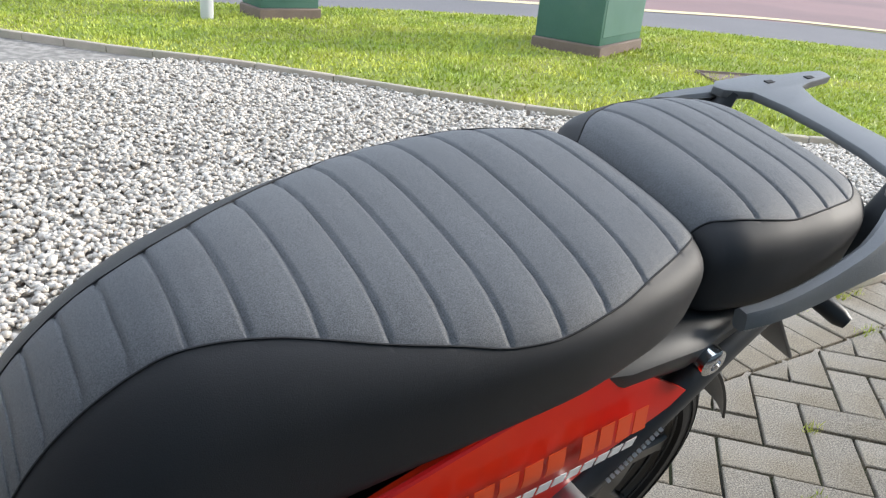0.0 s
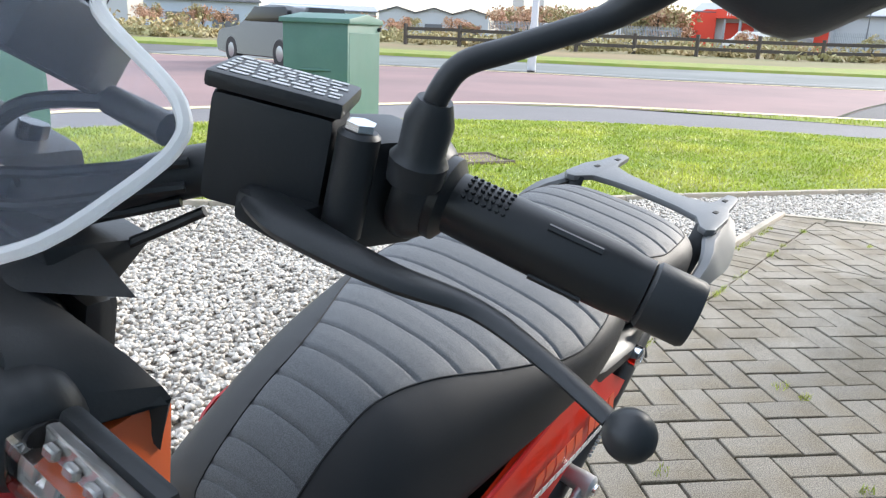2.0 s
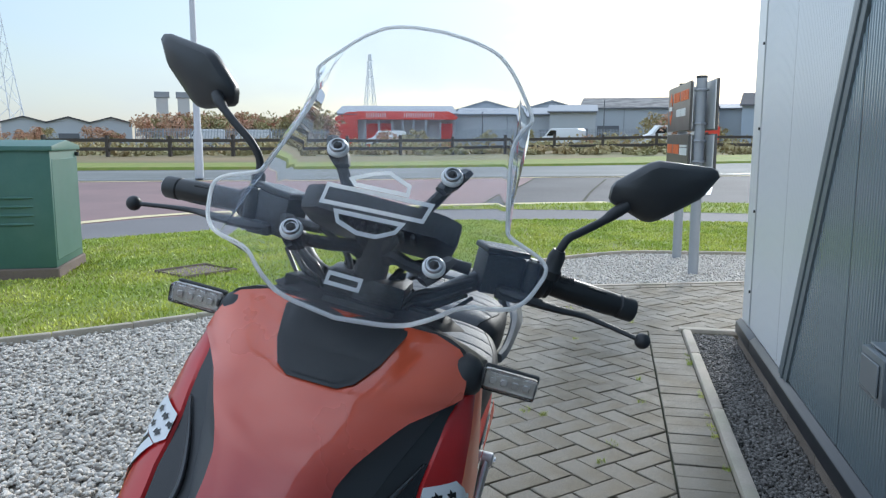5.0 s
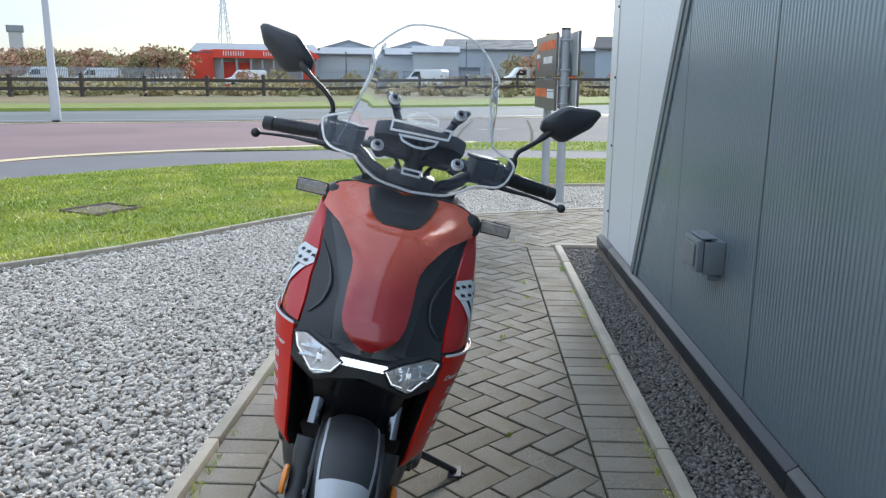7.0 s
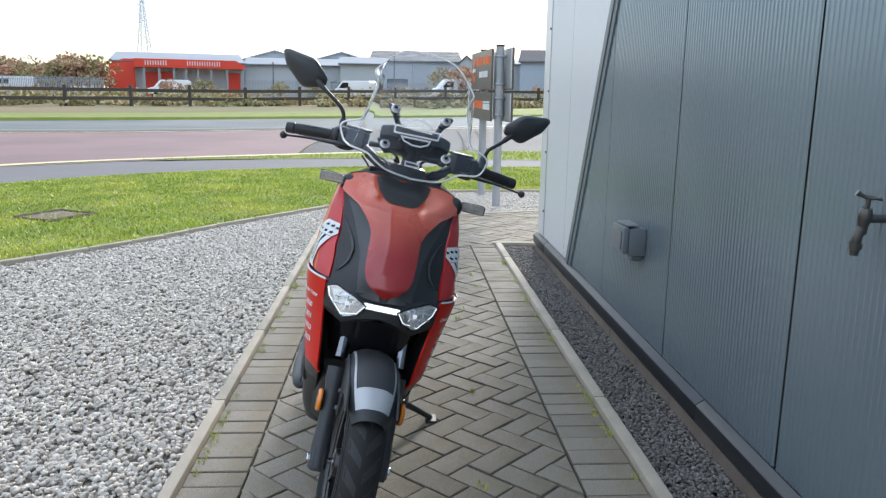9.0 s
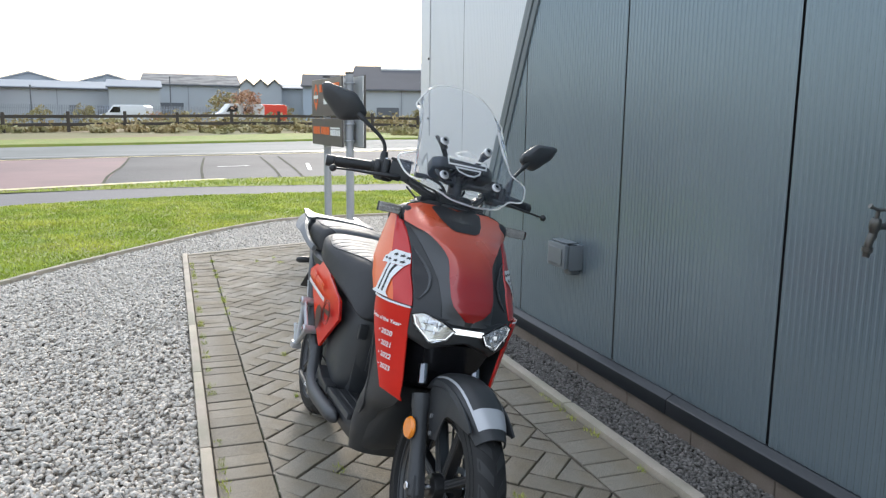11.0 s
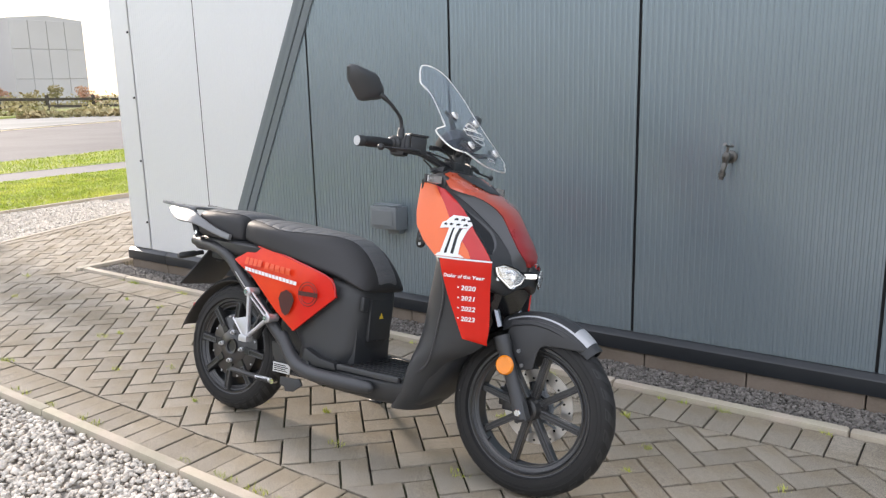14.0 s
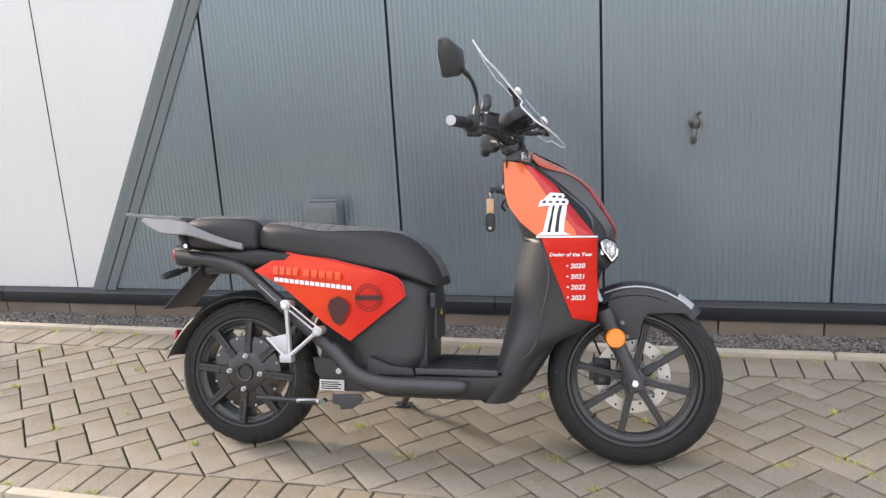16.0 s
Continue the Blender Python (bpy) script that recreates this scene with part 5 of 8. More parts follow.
def tree(x, y, h, mat, label, seed, crown=0.65):
    rng = random.Random(seed)
    z = far_height(x, y)
    t = thing("tree", label, "tree", pose(x, y, z))
    b = bm_tube([(0, 0, -0.2), (0.1, 0, h * 0.3), (0, 0.1, h * 0.75)], [h * 0.03, h * 0.02, h * 0.006], 7, None, 3)
    for k in range(6):
        a = rng.uniform(0, 6.28)
        z0 = h * rng.uniform(0.25, 0.55)
        b = bm_tube([(0, 0, z0), (math.cos(a) * h * 0.15, math.sin(a) * h * 0.15, z0 + h * 0.18), (math.cos(a) * h * 0.25, math.sin(a) * h * 0.25, z0 + h * 0.3)], [h * 0.012, h * 0.004], 5, b, 2)
    part("trunk", b, M_BARK, t)
    v, f = leaf_cloud((0, 0, h * 0.62), (h * 0.55, h * 0.55, h * 0.40), 520, h * 0.042, rng)
    part("crown", mesh_from("crown", v, f), mat, t, smooth=False)


_r = random.Random(21)
for k in range(92):
    az = 19.6 + 13.0 * (k + _r.random()) / 62 if k < 62 else _r.uniform(34, 62)
    p = bearing(az, _r.uniform(95, 118))
    tree(p.x, p.y, _r.uniform(3.2, 4.7) if k < 62 else _r.uniform(1.8, 3.2), M_LEAF if _r.random() < 0.7 else M_LEAFGREEN, "distant autumn tree with red-brown leaves", 100 + k)
for k, az in enumerate((15.6, 14.3, 13.4, 12.5, 8.2, 5.6, 1.2, -0.5, -3.6, -4.65, -7.0, -7.8, -10.5, -13.6, -17.5, -23.6, -25.0, -26.8, -28.5)):
    p = bearing(az, _r.uniform(72, 88))
    h = 3.6 if -5 < az < -3 else _r.uniform(1.3, 2.3)
    tree(p.x, p.y, h, M_LEAFGREEN if k % 3 else M_LEAF, "small autumn bush in the yard before the sheds", 200 + k)


def scrub():
    rng = random.Random(31)
    verts, faces = [], []
    for _ in range(480):
        az, d = rng.uniform(-34, 62), rng.uniform(54, 85)
        if rng.random() < 0.4:
            d = rng.uniform(50, 58)
        h = rng.uniform(0.3, 1.0) * (1.4 if d > 60 else 0.6)
        x, y = d * math.cos(radians(az)), d * math.sin(radians(az))
        v, f = leaf_cloud((x, y, far_height(x, y) + h * 0.4), (h * 2.2, h * 2.2, h * 0.7), 60, 0.16, rng)
        o = len(verts)
        verts += v
        faces += [tuple(o + a for a in q) for q in f]
    tagged(obj("scrub", mesh_from("scrub", verts, faces), M_LEAFGREEN), "brown-green scrub and weeds behind the fence", "scrub", kind="stuff")


scrub()


def far_van(az, d, col, label, turn):
    x, y, _ = bearing(az, d)
    t = thing("van", label, "van", pose(x, y, far_height(x, y), 0, 0, turn))
    ring = [(-2.3, 0.45), (-2.35, 1.9), (-2.1, 2.1), (0.9, 2.1), (1.6, 1.3), (2.35, 1.1), (2.45, 0.5)]
    part("body", bm_plate(ring, "y", -0.95, 0.95, 0.08), col, t)
    for s in (-1, 1):
        part("side_window", bm_plate([(0.2, 1.35), (0.2, 1.9), (0.85, 1.9), (1.3, 1.35)], "y", s * 0.95 - 0.01, s * 0.95 + 0.02), M_GLASSDARK, t, "dark cab window", smooth=False)
        for q in (-1.5, 1.5):
            w = part("wheel", bm_cyl((0, -0.1, 0), (0, 0.1, 0), 0.36, seg=18), M_TYRE, t)
            w.location = (q, s * 0.88, 0.36)


far_van(15.8, 96, M_WHITE, "white delivery van parked before the red store", 110)
far_van(3.0, 84, M_WHITE, "white van parked in the yard before the sheds", 70)
far_van(-4.3, 76, M_WHITE, "white panel van parked before the gabled works", 100)
far_van(-6.0, 80, M_REDSHED, "red van parked before the gabled works", 95)
far_van(25.4, 92, M_WHITE, "white van parked before the autumn hedge", 115)
far_van(28.6, 90, M_WHITE, "long white van parked by the far yard", 118)


def parked_car():
    t = thing("car", "dark blue-black sport utility car on the road", "car", pose(14.0, 16.6, -0.02, 0, 0, 78))
    # side outline, forwards is +x
    prof = [(-2.25, 0.45), (-2.30, 0.85), (-2.18, 1.12), (-1.95, 1.52), (-1.5, 1.66), (0.1, 1.64), (0.95, 1.12), (1.95, 0.98), (2.2, 0.75), (2.25, 0.42), (1.8, 0.26), (-1.9, 0.26)]
    ring = [(v.x, v.z) for v in spline([(x, 0, z) for x, z in prof], 3, True)]
    rings = []
    for y, k in ((-0.90, 0.93), (-0.86, 0.98), (-0.6, 1.0), (0, 1.01), (0.6, 1.0), (0.86, 0.98), (0.90, 0.93)):
        rings.append([(x * (0.985 if abs(y) > 0.8 else 1), y * (1 - 0.22 * max(0, z - 0.95) / 0.7), (0.9 + (z - 0.9) * k) * 0.93) for x, z in ring])
    part("body", bm_loft(rings), M_CARPAINT, t)
    for s in (-1, 1):
        part("side_window", bm_plate([(-1.75, 1.12), (-1.55, 1.5), (0.0, 1.5), (0.62, 1.14)], "y", s * 0.82 - 0.02, s * 0.82 + 0.04, 0.01), M_GLASSDARK, t, "tinted side glass")
    part("rear_window", bm_plate([(-0.62, 1.14), (0.62, 1.14), (0.5, 1.5), (-0.5, 1.5)], "x", -2.16, -1.98, 0.01), M_GLASSDARK, t, "tinted rear glass")
    part("bumper", bm_box(-2.36, -2.2, -0.82, 0.82, 0.42, 0.62, 0.03, 2), M_LAMPCLEAR, t, "pale silver rear bumper trim")
    for s in (-1, 1):
        part("tail_lamp", bm_box(-2.33, -2.15, s * 0.72 - 0.13, s * 0.72 + 0.13, 0.90, 1.08, 0.02, 2), M_REDLAMP, t, "red tail lamp")
        for x in (-1.35, 1.35):
            w = part("wheel", bm_lathe_y([(-0.11, 0.2), (-0.11, 0.33), (-0.08, 0.36), (0.08, 0.36), (0.11, 0.33), (0.11, 0.2)], 28), M_TYRE, t)
            w.location = (x, s * 0.80, 0.36)
            part("rim", bm_rings((0, s * 0.06, 0), (0, s * 0.115, 0), [(0, 0.22), (0.03, 0.22), (0.05, 0.16), (0.055, 0.05)], 20), M_ALLOY, w)


parked_car()



# ---- electric scooter ----
LEAN_DEG, YAW_DEG = 13.0, 2.55
_ya, _la = radians(YAW_DEG), radians(LEAN_DEG)
_f = Vector((-math.cos(_ya), -math.sin(_ya), 0))
_r = _f.cross(Vector((0, 0, 1)))
_rt = _r * math.cos(_la) + Vector((0, 0, math.sin(_la)))
_up = Vector((0, 0, math.cos(_la))) - _r * math.sin(_la)
SC = Matrix(((_f.x, -_rt.x, _up.x, -0.0757), (_f.y, -_rt.y, _up.y, 0.768), (_f.z, -_rt.z, _up.z, 0.0), (0, 0, 0, 1)))
# own axes: x forwards, y to its left, z up
scooter = thing("electric_scooter", "red and black electric scooter leaning on its side stand", "scooter", SC)
FA, RA = Vector((0.627, 0, 0.272)), Vector((-0.700, 0, 0.260))
R_FRONT, R_REAR = 0.272, 0.258


def thicken(b, t):
    """Give a sheet a back and rims, t behind its front."""
    b.normal_update()
    old = list(b.verts)
    b.verts.index_update()
    nor = [v.normal.copy() for v in old]
    twin = [b.verts.new(v.co - n * t) for v, n in zip(old, nor)]
    b.verts.index_update()
    rim = [e for e in b.edges if len(e.link_faces) == 1]
    faces = list(b.faces)
    pos = {v: i for i, v in enumerate(old)}
    for f in faces:
        try:
            b.faces.new([twin[pos[v]] for v in reversed(f.verts)])
        except ValueError:
            pass
    for e in rim:
        a, c = e.verts
        try:
            b.faces.new((a, c, twin[pos[c]], twin[pos[a]]))
        except ValueError:
            pass
    bmesh.ops.recalc_face_normals(b, faces=b.faces[:])


def tyre(R, w, r_in, name, parent, seed, knobs=26, lift=0.0014, reach=0.70):
    prof = []
    for k in range(13):
        a = math.pi * k / 12
        prof.append((-w * math.cos(a), r_in + (R - r_in) * (math.sin(a) ** 0.62)))
    prof += [(w * 0.78, r_in - 0.006), (-w * 0.78, r_in - 0.006)]
    part("tyre", bm_lathe_y(prof, 72), M_TYREWALL, parent, "black road tyre with sweeping tread grooves")
    for s in (-1, 1):
        for k, rr in enumerate((0.22, 0.62)):
            y = s * w * (0.985 - 0.055 * k)
            r = r_in + (R - r_in) * (max(0.0, 1 - (y / w) ** 2) ** 0.31)
            ring = [(r * math.cos(2 * math.pi * q / 64), y, r * math.sin(2 * math.pi * q / 64)) for q in range(64)]
            part("moulded_line", bm_tube(ring, 0.0012, 5, None, 0, True), M_TYREWALL, parent)
    # tread grooves as raised worn blocks between them
    for k in range(knobs):
        a0 = 2 * math.pi * k / knobs
        for s in (-1, 1):
            ring0, ring1 = [], []
            for q in range(6):
                t = q / 5
                y = s * w * (0.10 + reach * t)
                rr = r_in + (R - r_in) * (max(0.0, 1 - (y / w) ** 2) ** 0.31)
                aa = a0 + 0.16 * t + (0.5 if s > 0 else 0) * 2 * math.pi / knobs
                da = (0.35 + 0.2 * t) * math.pi / knobs
                n = lift * (1 - 0.85 * t)
                for ring, d in ((ring0, -da), (ring1, da)):
                    ring.append(((rr + n) * math.cos(aa + d), y, (rr + n) * math.sin(aa + d)))
            b = bmesh.new()
            v0, v1 = [b.verts.new(p) for p in ring0], [b.verts.new(p) for p in ring1]
            for q in range(5):
                b.faces.new((v0[q], v0[q + 1], v1[q + 1], v1[q]))
            b.normal_update()
            face = b.faces[:][2]
            mid = face.calc_center_median()
            if face.normal.dot(Vector((mid.x, mid.y, mid.z)) - Vector((mid.x, 0, mid.z)).normalized() * r_in) < 0:
                bmesh.ops.reverse_faces(b, faces=b.faces[:])
            thicken(b, 0.003)
            part("tread_block", b, M_TYRE, parent)


def rim_ring(r_out, w, parent):
    prof = [(-w, r_out), (-w, r_out - 0.012), (-w * 0.82, r_out - 0.016), (-w * 0.6, r_out - 0.034), (w * 0.6, r_out - 0.034), (w * 0.82, r_out - 0.016), (w, r_out - 0.012), (w, r_out), (w * 0.8, r_out + 0.004), (-w * 0.8, r_out + 0.004)]
    part("rim", bm_lathe_y(prof, 64), M_RIM, parent, "satin black alloy rim")
    for s in (-1, 1):
        for r, y in ((r_out - 0.004, w * 1.0), (r_out - 0.019, w * 0.80), (r_out - 0.033, w * 0.62)):
            ring = [(r * math.cos(2 * math.pi * q / 72), s * y, r * math.sin(2 * math.pi * q / 72)) for q in range(72)]
            part("rim_lip", bm_tube(ring, 0.0030, 6, None, 0, True), M_FRAME, parent)


def spoke(ang, r0, r1, w0, w1, th):
    """One cast spoke, thicker along its middle."""
    c, s = math.cos(ang), math.sin(ang)
    P = lambda r, t, y: (r * c - t * s, y, r * s + t * c)
    rings = []
    for r, w in ((r0, w0), (r0 + (r1 - r0) * 0.15, w0 * 0.9), (r1 - (r1 - r0) * 0.12, w1), (r1, w1 * 1.5)):
        rings.append([P(r, -w, -th), P(r, -w * 0.7, -th * 1.25), P(r, w * 0.7, -th * 1.25), P(r, w, -th), P(r, w, th), P(r, w * 0.7, th * 1.25), P(r, -w * 0.7, th * 1.25), P(r, -w, th)])
    return bm_loft(rings)


def spoke_ridge(ang, r0, r1, w0, w1, y, k0, k1, f0, f1, r):
    """Raised rim of one long recess on the face of a spoke."""
    c, s = math.cos(ang), math.sin(ang)
    ring = []
    for half, fr in ((0, f1), (1, f0)):
        for q in range(9):
            u = math.pi * (half + q / 8)
            g = fr + 0.04 * math.sin(u)
            t = (w0 + (w1 - w0) * g) * ((k0 + k1) / 2 + (k1 - k0) / 2 * math.cos(u))
            rad = r0 + (r1 - r0) * g
            ring.append((rad * c - t * s, y, rad * s + t * c))
    return bm_tube(ring, r, 6, None, 0, True)


def front_wheel():
    w = part("front_wheel", bm_rings((0, -0.045, 0), (0, 0.045, 0), [(0, 0.022), (0.004, 0.034), (0.02, 0.038), (0.07, 0.038), (0.086, 0.034), (0.09, 0.022)], 24), M_RIM, scooter, "large front wheel with slim black spokes")
    w.matrix_local = STEER @ Matrix.Translation(FA)
    tyre(R_FRONT, 0.050, 0.214, "tyre", w, 1)
    rim_ring(0.212, 0.036, w)
    for k in range(8):
        a = radians(32 + 45 * k)
        part("spoke", spoke(a, 0.030, 0.186, 0.0125, 0.0105, 0.012), M_RIM, w)
        for y in (-0.0152, 0.0152):
            for k0, k1 in ((-0.74, -0.10), (0.10, 0.74)):
                part("spoke_ridge", spoke_ridge(a, 0.030, 0.186, 0.0125, 0.0105, y, k0, k1, 0.12, 0.86, 0.0016), M_FRAME, w)
    disc = bm_lathe_y([(0.050, 0.120), (0.054, 0.120), (0.054, 0.082), (0.050, 0.082)], 60)
    part("brake_disc", disc, M_DISC, w, "drilled steel brake disc")
    b = None
    for k in range(24):
        a = 2 * math.pi * k / 24
        r = 0.092 if k % 2 else 0.109
        b = bm_cyl((r * math.cos(a), 0.0488, r * math.sin(a)), (r * math.cos(a), 0.0552, r * math.sin(a)), 0.0042, seg=6, bm=b)
    part("disc_holes", b, M_GLOSSBLACK, w)["kind"] = "stuff"
    part("disc_carrier", bm_lathe_y([(0.047, 0.056), (0.051, 0.056), (0.051, 0.040), (0.047, 0.040)], 36), M_POST, w)
    for k in range(6):
        a = radians(14 + 60 * k)
        c, s = math.cos(a), math.sin(a)
        part("carrier_arm", bm_tube([(0.050 * math.cos(a - 0.25), 0.049, 0.050 * math.sin(a - 0.25)), (0.070 * c, 0.049, 0.070 * s), (0.090 * math.cos(a + 0.12), 0.049, 0.090 * math.sin(a + 0.12))], [0.009, 0.006, 0.008], 8, None, 3, False, 0.5), M_POST, w)
        part("disc_bolt", bm_cyl((0.087 * c, 0.054, 0.087 * s), (0.087 * c, 0.058, 0.087 * s), 0.0055, seg=10), M_RACK, w)
    part("valve", bm_tube([(-0.13, -0.02, -0.128), (-0.118, -0.03, -0.112)], 0.004, 6), M_RIM, w)
    part("tyre_mark", bm_cyl((-0.236, -0.0445, 0.02), (-0.236, -0.0475, 0.02), 0.005, seg=10), M_WHITE, w, "small white dot on the tyre wall")


def rear_wheel():
    w = part("rear_wheel", bm_rings((0, -0.060, 0), (0, 0.060, 0), [(0.012, 0.006), (0.012, 0.022), (0.006, 0.024), (0.004, 0.030), (0.012, 0.032), (0.015, 0.068), (0.024, 0.080), (0.034, 0.092), (0.09, 0.092), (0.117, 0.05), (0.12, 0.02)], 28), M_RIM, scooter, "smaller rear wheel with a black hub motor")
    w.location = RA
    tyre(R_REAR - 0.0025, 0.056, 0.196, "tyre", w, 2, 34, 0.0036, 0.82)
    rim_ring(0.196, 0.046, w)
    part("hub_motor", bm_rings((0, -0.040, 0), (0, 0.046, 0), [(0, 0.118), (0.006, 0.128), (0.078, 0.128), (0.086, 0.118)], 48), M_RIM, w, "round black hub motor casing")
    for k in range(8):
        part("spoke", spoke(radians(40 + 45 * k), 0.070, 0.182, 0.0185, 0.0150, 0.037), M_RIM, w)
        part("spoke_ridge", spoke_ridge(radians(40 + 45 * k), 0.070, 0.182, 0.0185, 0.0150, -0.0468, -0.55, 0.55, 0.30, 0.93, 0.0032), M_FRAME, w)
        a = radians(40 + 45 * k + 22)
        part("motor_bolt", bm_cyl((0.121 * math.cos(a), -0.034, 0.121 * math.sin(a)), (0.121 * math.cos(a), -0.041, 0.121 * math.sin(a)), 0.0042, seg=8), M_STRIPE, w)
    for k in range(4):
        a = radians(86 + 90 * k)
        x, z = 0.058 * math.cos(a), 0.058 * math.sin(a)
        part("wheel_nut", bm_rings((x, -0.040, z), (x, -0.066, z), [(0, 0.013), (0.003, 0.013), (0.004, 0.0095), (0.016, 0.0095), (0.018, 0.0065), (0.026, 0.0055)], 8), M_CASTSILVER, w, "bright wheel nut")


rear_wheel()


# -- front end --
RAKE = Vector((-0.106, 0, 0.252)).normalized()
# the bars are turned a little to the left
_pivot = Matrix.Translation((0.305, 0, 1.04))
STEER = _pivot @ Matrix.Rotation(radians(2.2), 4, RAKE) @ _pivot.inverted()


def fork():
    f = thing_part("front_fork", "telescopic front fork", True)
    for s in (-1, 1):
        p = Vector((FA.x, s * 0.082, FA.z))
        part("fork_leg", bm_rings(p - RAKE * 0.028, p + RAKE * 0.27, [(0, 0.018), (0.006, 0.024), (0.06, 0.025), (0.10, 0.022), (0.22, 0.022), (0.235, 0.026), (0.27, 0.026)], 20), M_FRAME, f, "dark grey fork leg")
        part("stanchion", bm_cyl(p + RAKE * 0.27, p + RAKE * 0.46, 0.0150, seg=18), M_FORKTUBE, f, "chrome fork tube")
        part("axle_clamp", bm_box(-0.022, 0.022, -0.018, 0.018, -0.03, 0.03, 0.006, 2, None, Matrix.Translation(p) @ Matrix.Rotation(radians(-22), 4, "Y")), M_FRAME, f)
        part("axle_nut", bm_cyl(p + Vector((0, s * 0.016, 0)), p + Vector((0, s * 0.030, 0)), 0.012, seg=6, bevel=0.002), M_CHROME, f, "bright axle nut")
        c = p + RAKE * 0.150 + Vector((0, s * 0.024, 0))
        part("reflector", bm_rings(c, c + Vector((0, s * 0.012, 0)), [(0, 0.029), (0.004, 0.031), (0.008, 0.030), (0.012, 0.026)], 24), M_AMBER, f, "round amber reflector")
    part("axle", bm_cyl((FA.x, -0.09, FA.z), (FA.x, 0.09, FA.z), 0.009, seg=12), M_CHROME, f)
    c = FA + Vector((-0.095, 0.058, 0.012))
    part("brake_caliper", bm_box(c.x - 0.03, c.x + 0.026, c.y - 0.018, c.y + 0.022, c.z - 0.045, c.z + 0.045, 0.01, 2), M_PLASTIC, f, "black brake caliper")
    for dz in (-0.024, 0.024):
        part("caliper_bolt", bm_cyl((c.x - 0.004, c.y - 0.022, c.z + dz), (c.x - 0.004, c.y - 0.016, c.z + dz), 0.009, seg=10), M_RIM, f)
    part("caliper_bridge", bm_box(c.x - 0.044, c.x - 0.026, c.y - 0.014, c.y + 0.016, c.z - 0.03, c.z + 0.03, 0.005, 2), M_RIM, f)
    part("brake_hose", bm_tube([c + Vector((0, 0, 0.04)), c + Vector((-0.03, 0.0, 0.12)), c + Vector((-0.04, -0.02, 0.26))], 0.004, 6, None, 6), M_RUBBER, f)


def thing_part(name, label="", turned=False):
    e = new(name)
    e.empty_display_size = 0.05
    e.parent = scooter
    if turned:
        e.matrix_local = STEER
    if label:
        e["label"] = label
    return e


fork()
front_wheel()


def fender():
    f = thing_part("front_fender", "black front mudguard with a silver stripe", True)
    # shell over the tyre: arc round the axle, tunnel-shaped across
    def shell(a0, a1, r, off, w, n=26, inner=0.0, y_lo=-1, y_hi=1, m=12):
        rings = []
        for i in range(n + 1):
            t = i / n
            a = radians(a0 + (a1 - a0) * t)
            whole = (112 - math.degrees(a)) / 65.5
            ww = w * (1 - 0.38 * max(0, (whole - 0.55) / 0.45) ** 2)
            ring = []
            for j in range(m + 1):
                u = y_lo + (y_hi - y_lo) * j / m
                drop = 0.040 * abs(u) ** 3.0
                rr = r + 0.010 * math.sin(math.pi * min(1, whole * 1.1)) + off - drop
                ring.append((FA.x + rr * math.cos(a), u * ww, FA.z + rr * math.sin(a)))
            rings.append(ring)
        return rings

    rings = shell(112, 46.5, 0.302, 0, 0.068)
    inner = shell(112, 46.5, 0.297, 0, 0.064)
    full = [r + i[::-1] for r, i in zip(rings, inner)]
    part("shell", bm_loft(full), M_PLASTIC, f)
    st = bm_loft(shell(63, 52, 0.302, 0.0016, 0.068, 8, y_lo=-0.785, y_hi=0.785), False, False)
    part("stripe", st, M_STRIPE, f, "silver-white stripe across the tip")
    for s in (-1, 1):
        lo, hi = (0.715, 0.785) if s > 0 else (-0.785, -0.715)
        part("stripe", bm_loft(shell(108, 62.5, 0.302, 0.0016, 0.068, 24, y_lo=lo, y_hi=hi, m=3), False, False), M_STRIPE, f, "thin silver edge stripe")
        top = [(FA.x + 0.284 * math.cos(radians(q)), FA.z + 0.284 * math.sin(radians(q))) for q in (104, 96, 88, 80, 72, 64, 57, 51)]
        low = [(0.17, 0.212), (0.10, 0.214), (0.052, 0.212), (0.034, 0.204), (0.024, 0.182), (0.016, 0.134), (-0.024, 0.124), (-0.062, 0.186), (-0.080, 0.235)]
        pl = top + [(FA.x + x, FA.z + z) for x, z in low]
        part("side_plate", bm_plate(pl, "y", s * 0.062 - 0.003, s * 0.062 + 0.003, 0.002), M_GREYPLASTIC, f)
        for x, z in ((0.592, 0.455), (0.606, 0.412)):
            part("bolt", bm_cyl((x, s * 0.064, z), (x, s * 0.070, z), 0.0065, seg=8), M_RACK, f)


fender()

# -- front apron: one surface, on which the panels lie --
AP_Z = [0.20, 0.26, 0.32, 0.38, 0.44, 0.48, 0.52, 0.60, 0.66, 0.72, 0.80, 0.88, 0.94, 0.985, 1.005]
AP_F = [0.255, 0.30, 0.335, 0.395, 0.525, 0.566, 0.570, 0.566, 0.563, 0.563, 0.556, 0.497, 0.415, 0.330, 0.285]
AP_R = [0.14, 0.175, 0.195, 0.212, 0.225, 0.235, 0.243, 0.258, 0.272, 0.282, 0.256, 0.247, 0.243, 0.242, 0.242]
AP_W = [0.125, 0.145, 0.155, 0.160, 0.166, 0.170, 0.175, 0.188, 0.198, 0.206, 0.199, 0.189, 0.181, 0.168, 0.152]
AP_N = 2.2
AP_Y0 = -0.006


AP_CURVES = [soft(AP_Z, c) for c in (AP_F, AP_R, AP_W)]


def ap_par(z):
    f, r, w = (c(z) for c in AP_CURVES)
    return r, f, w


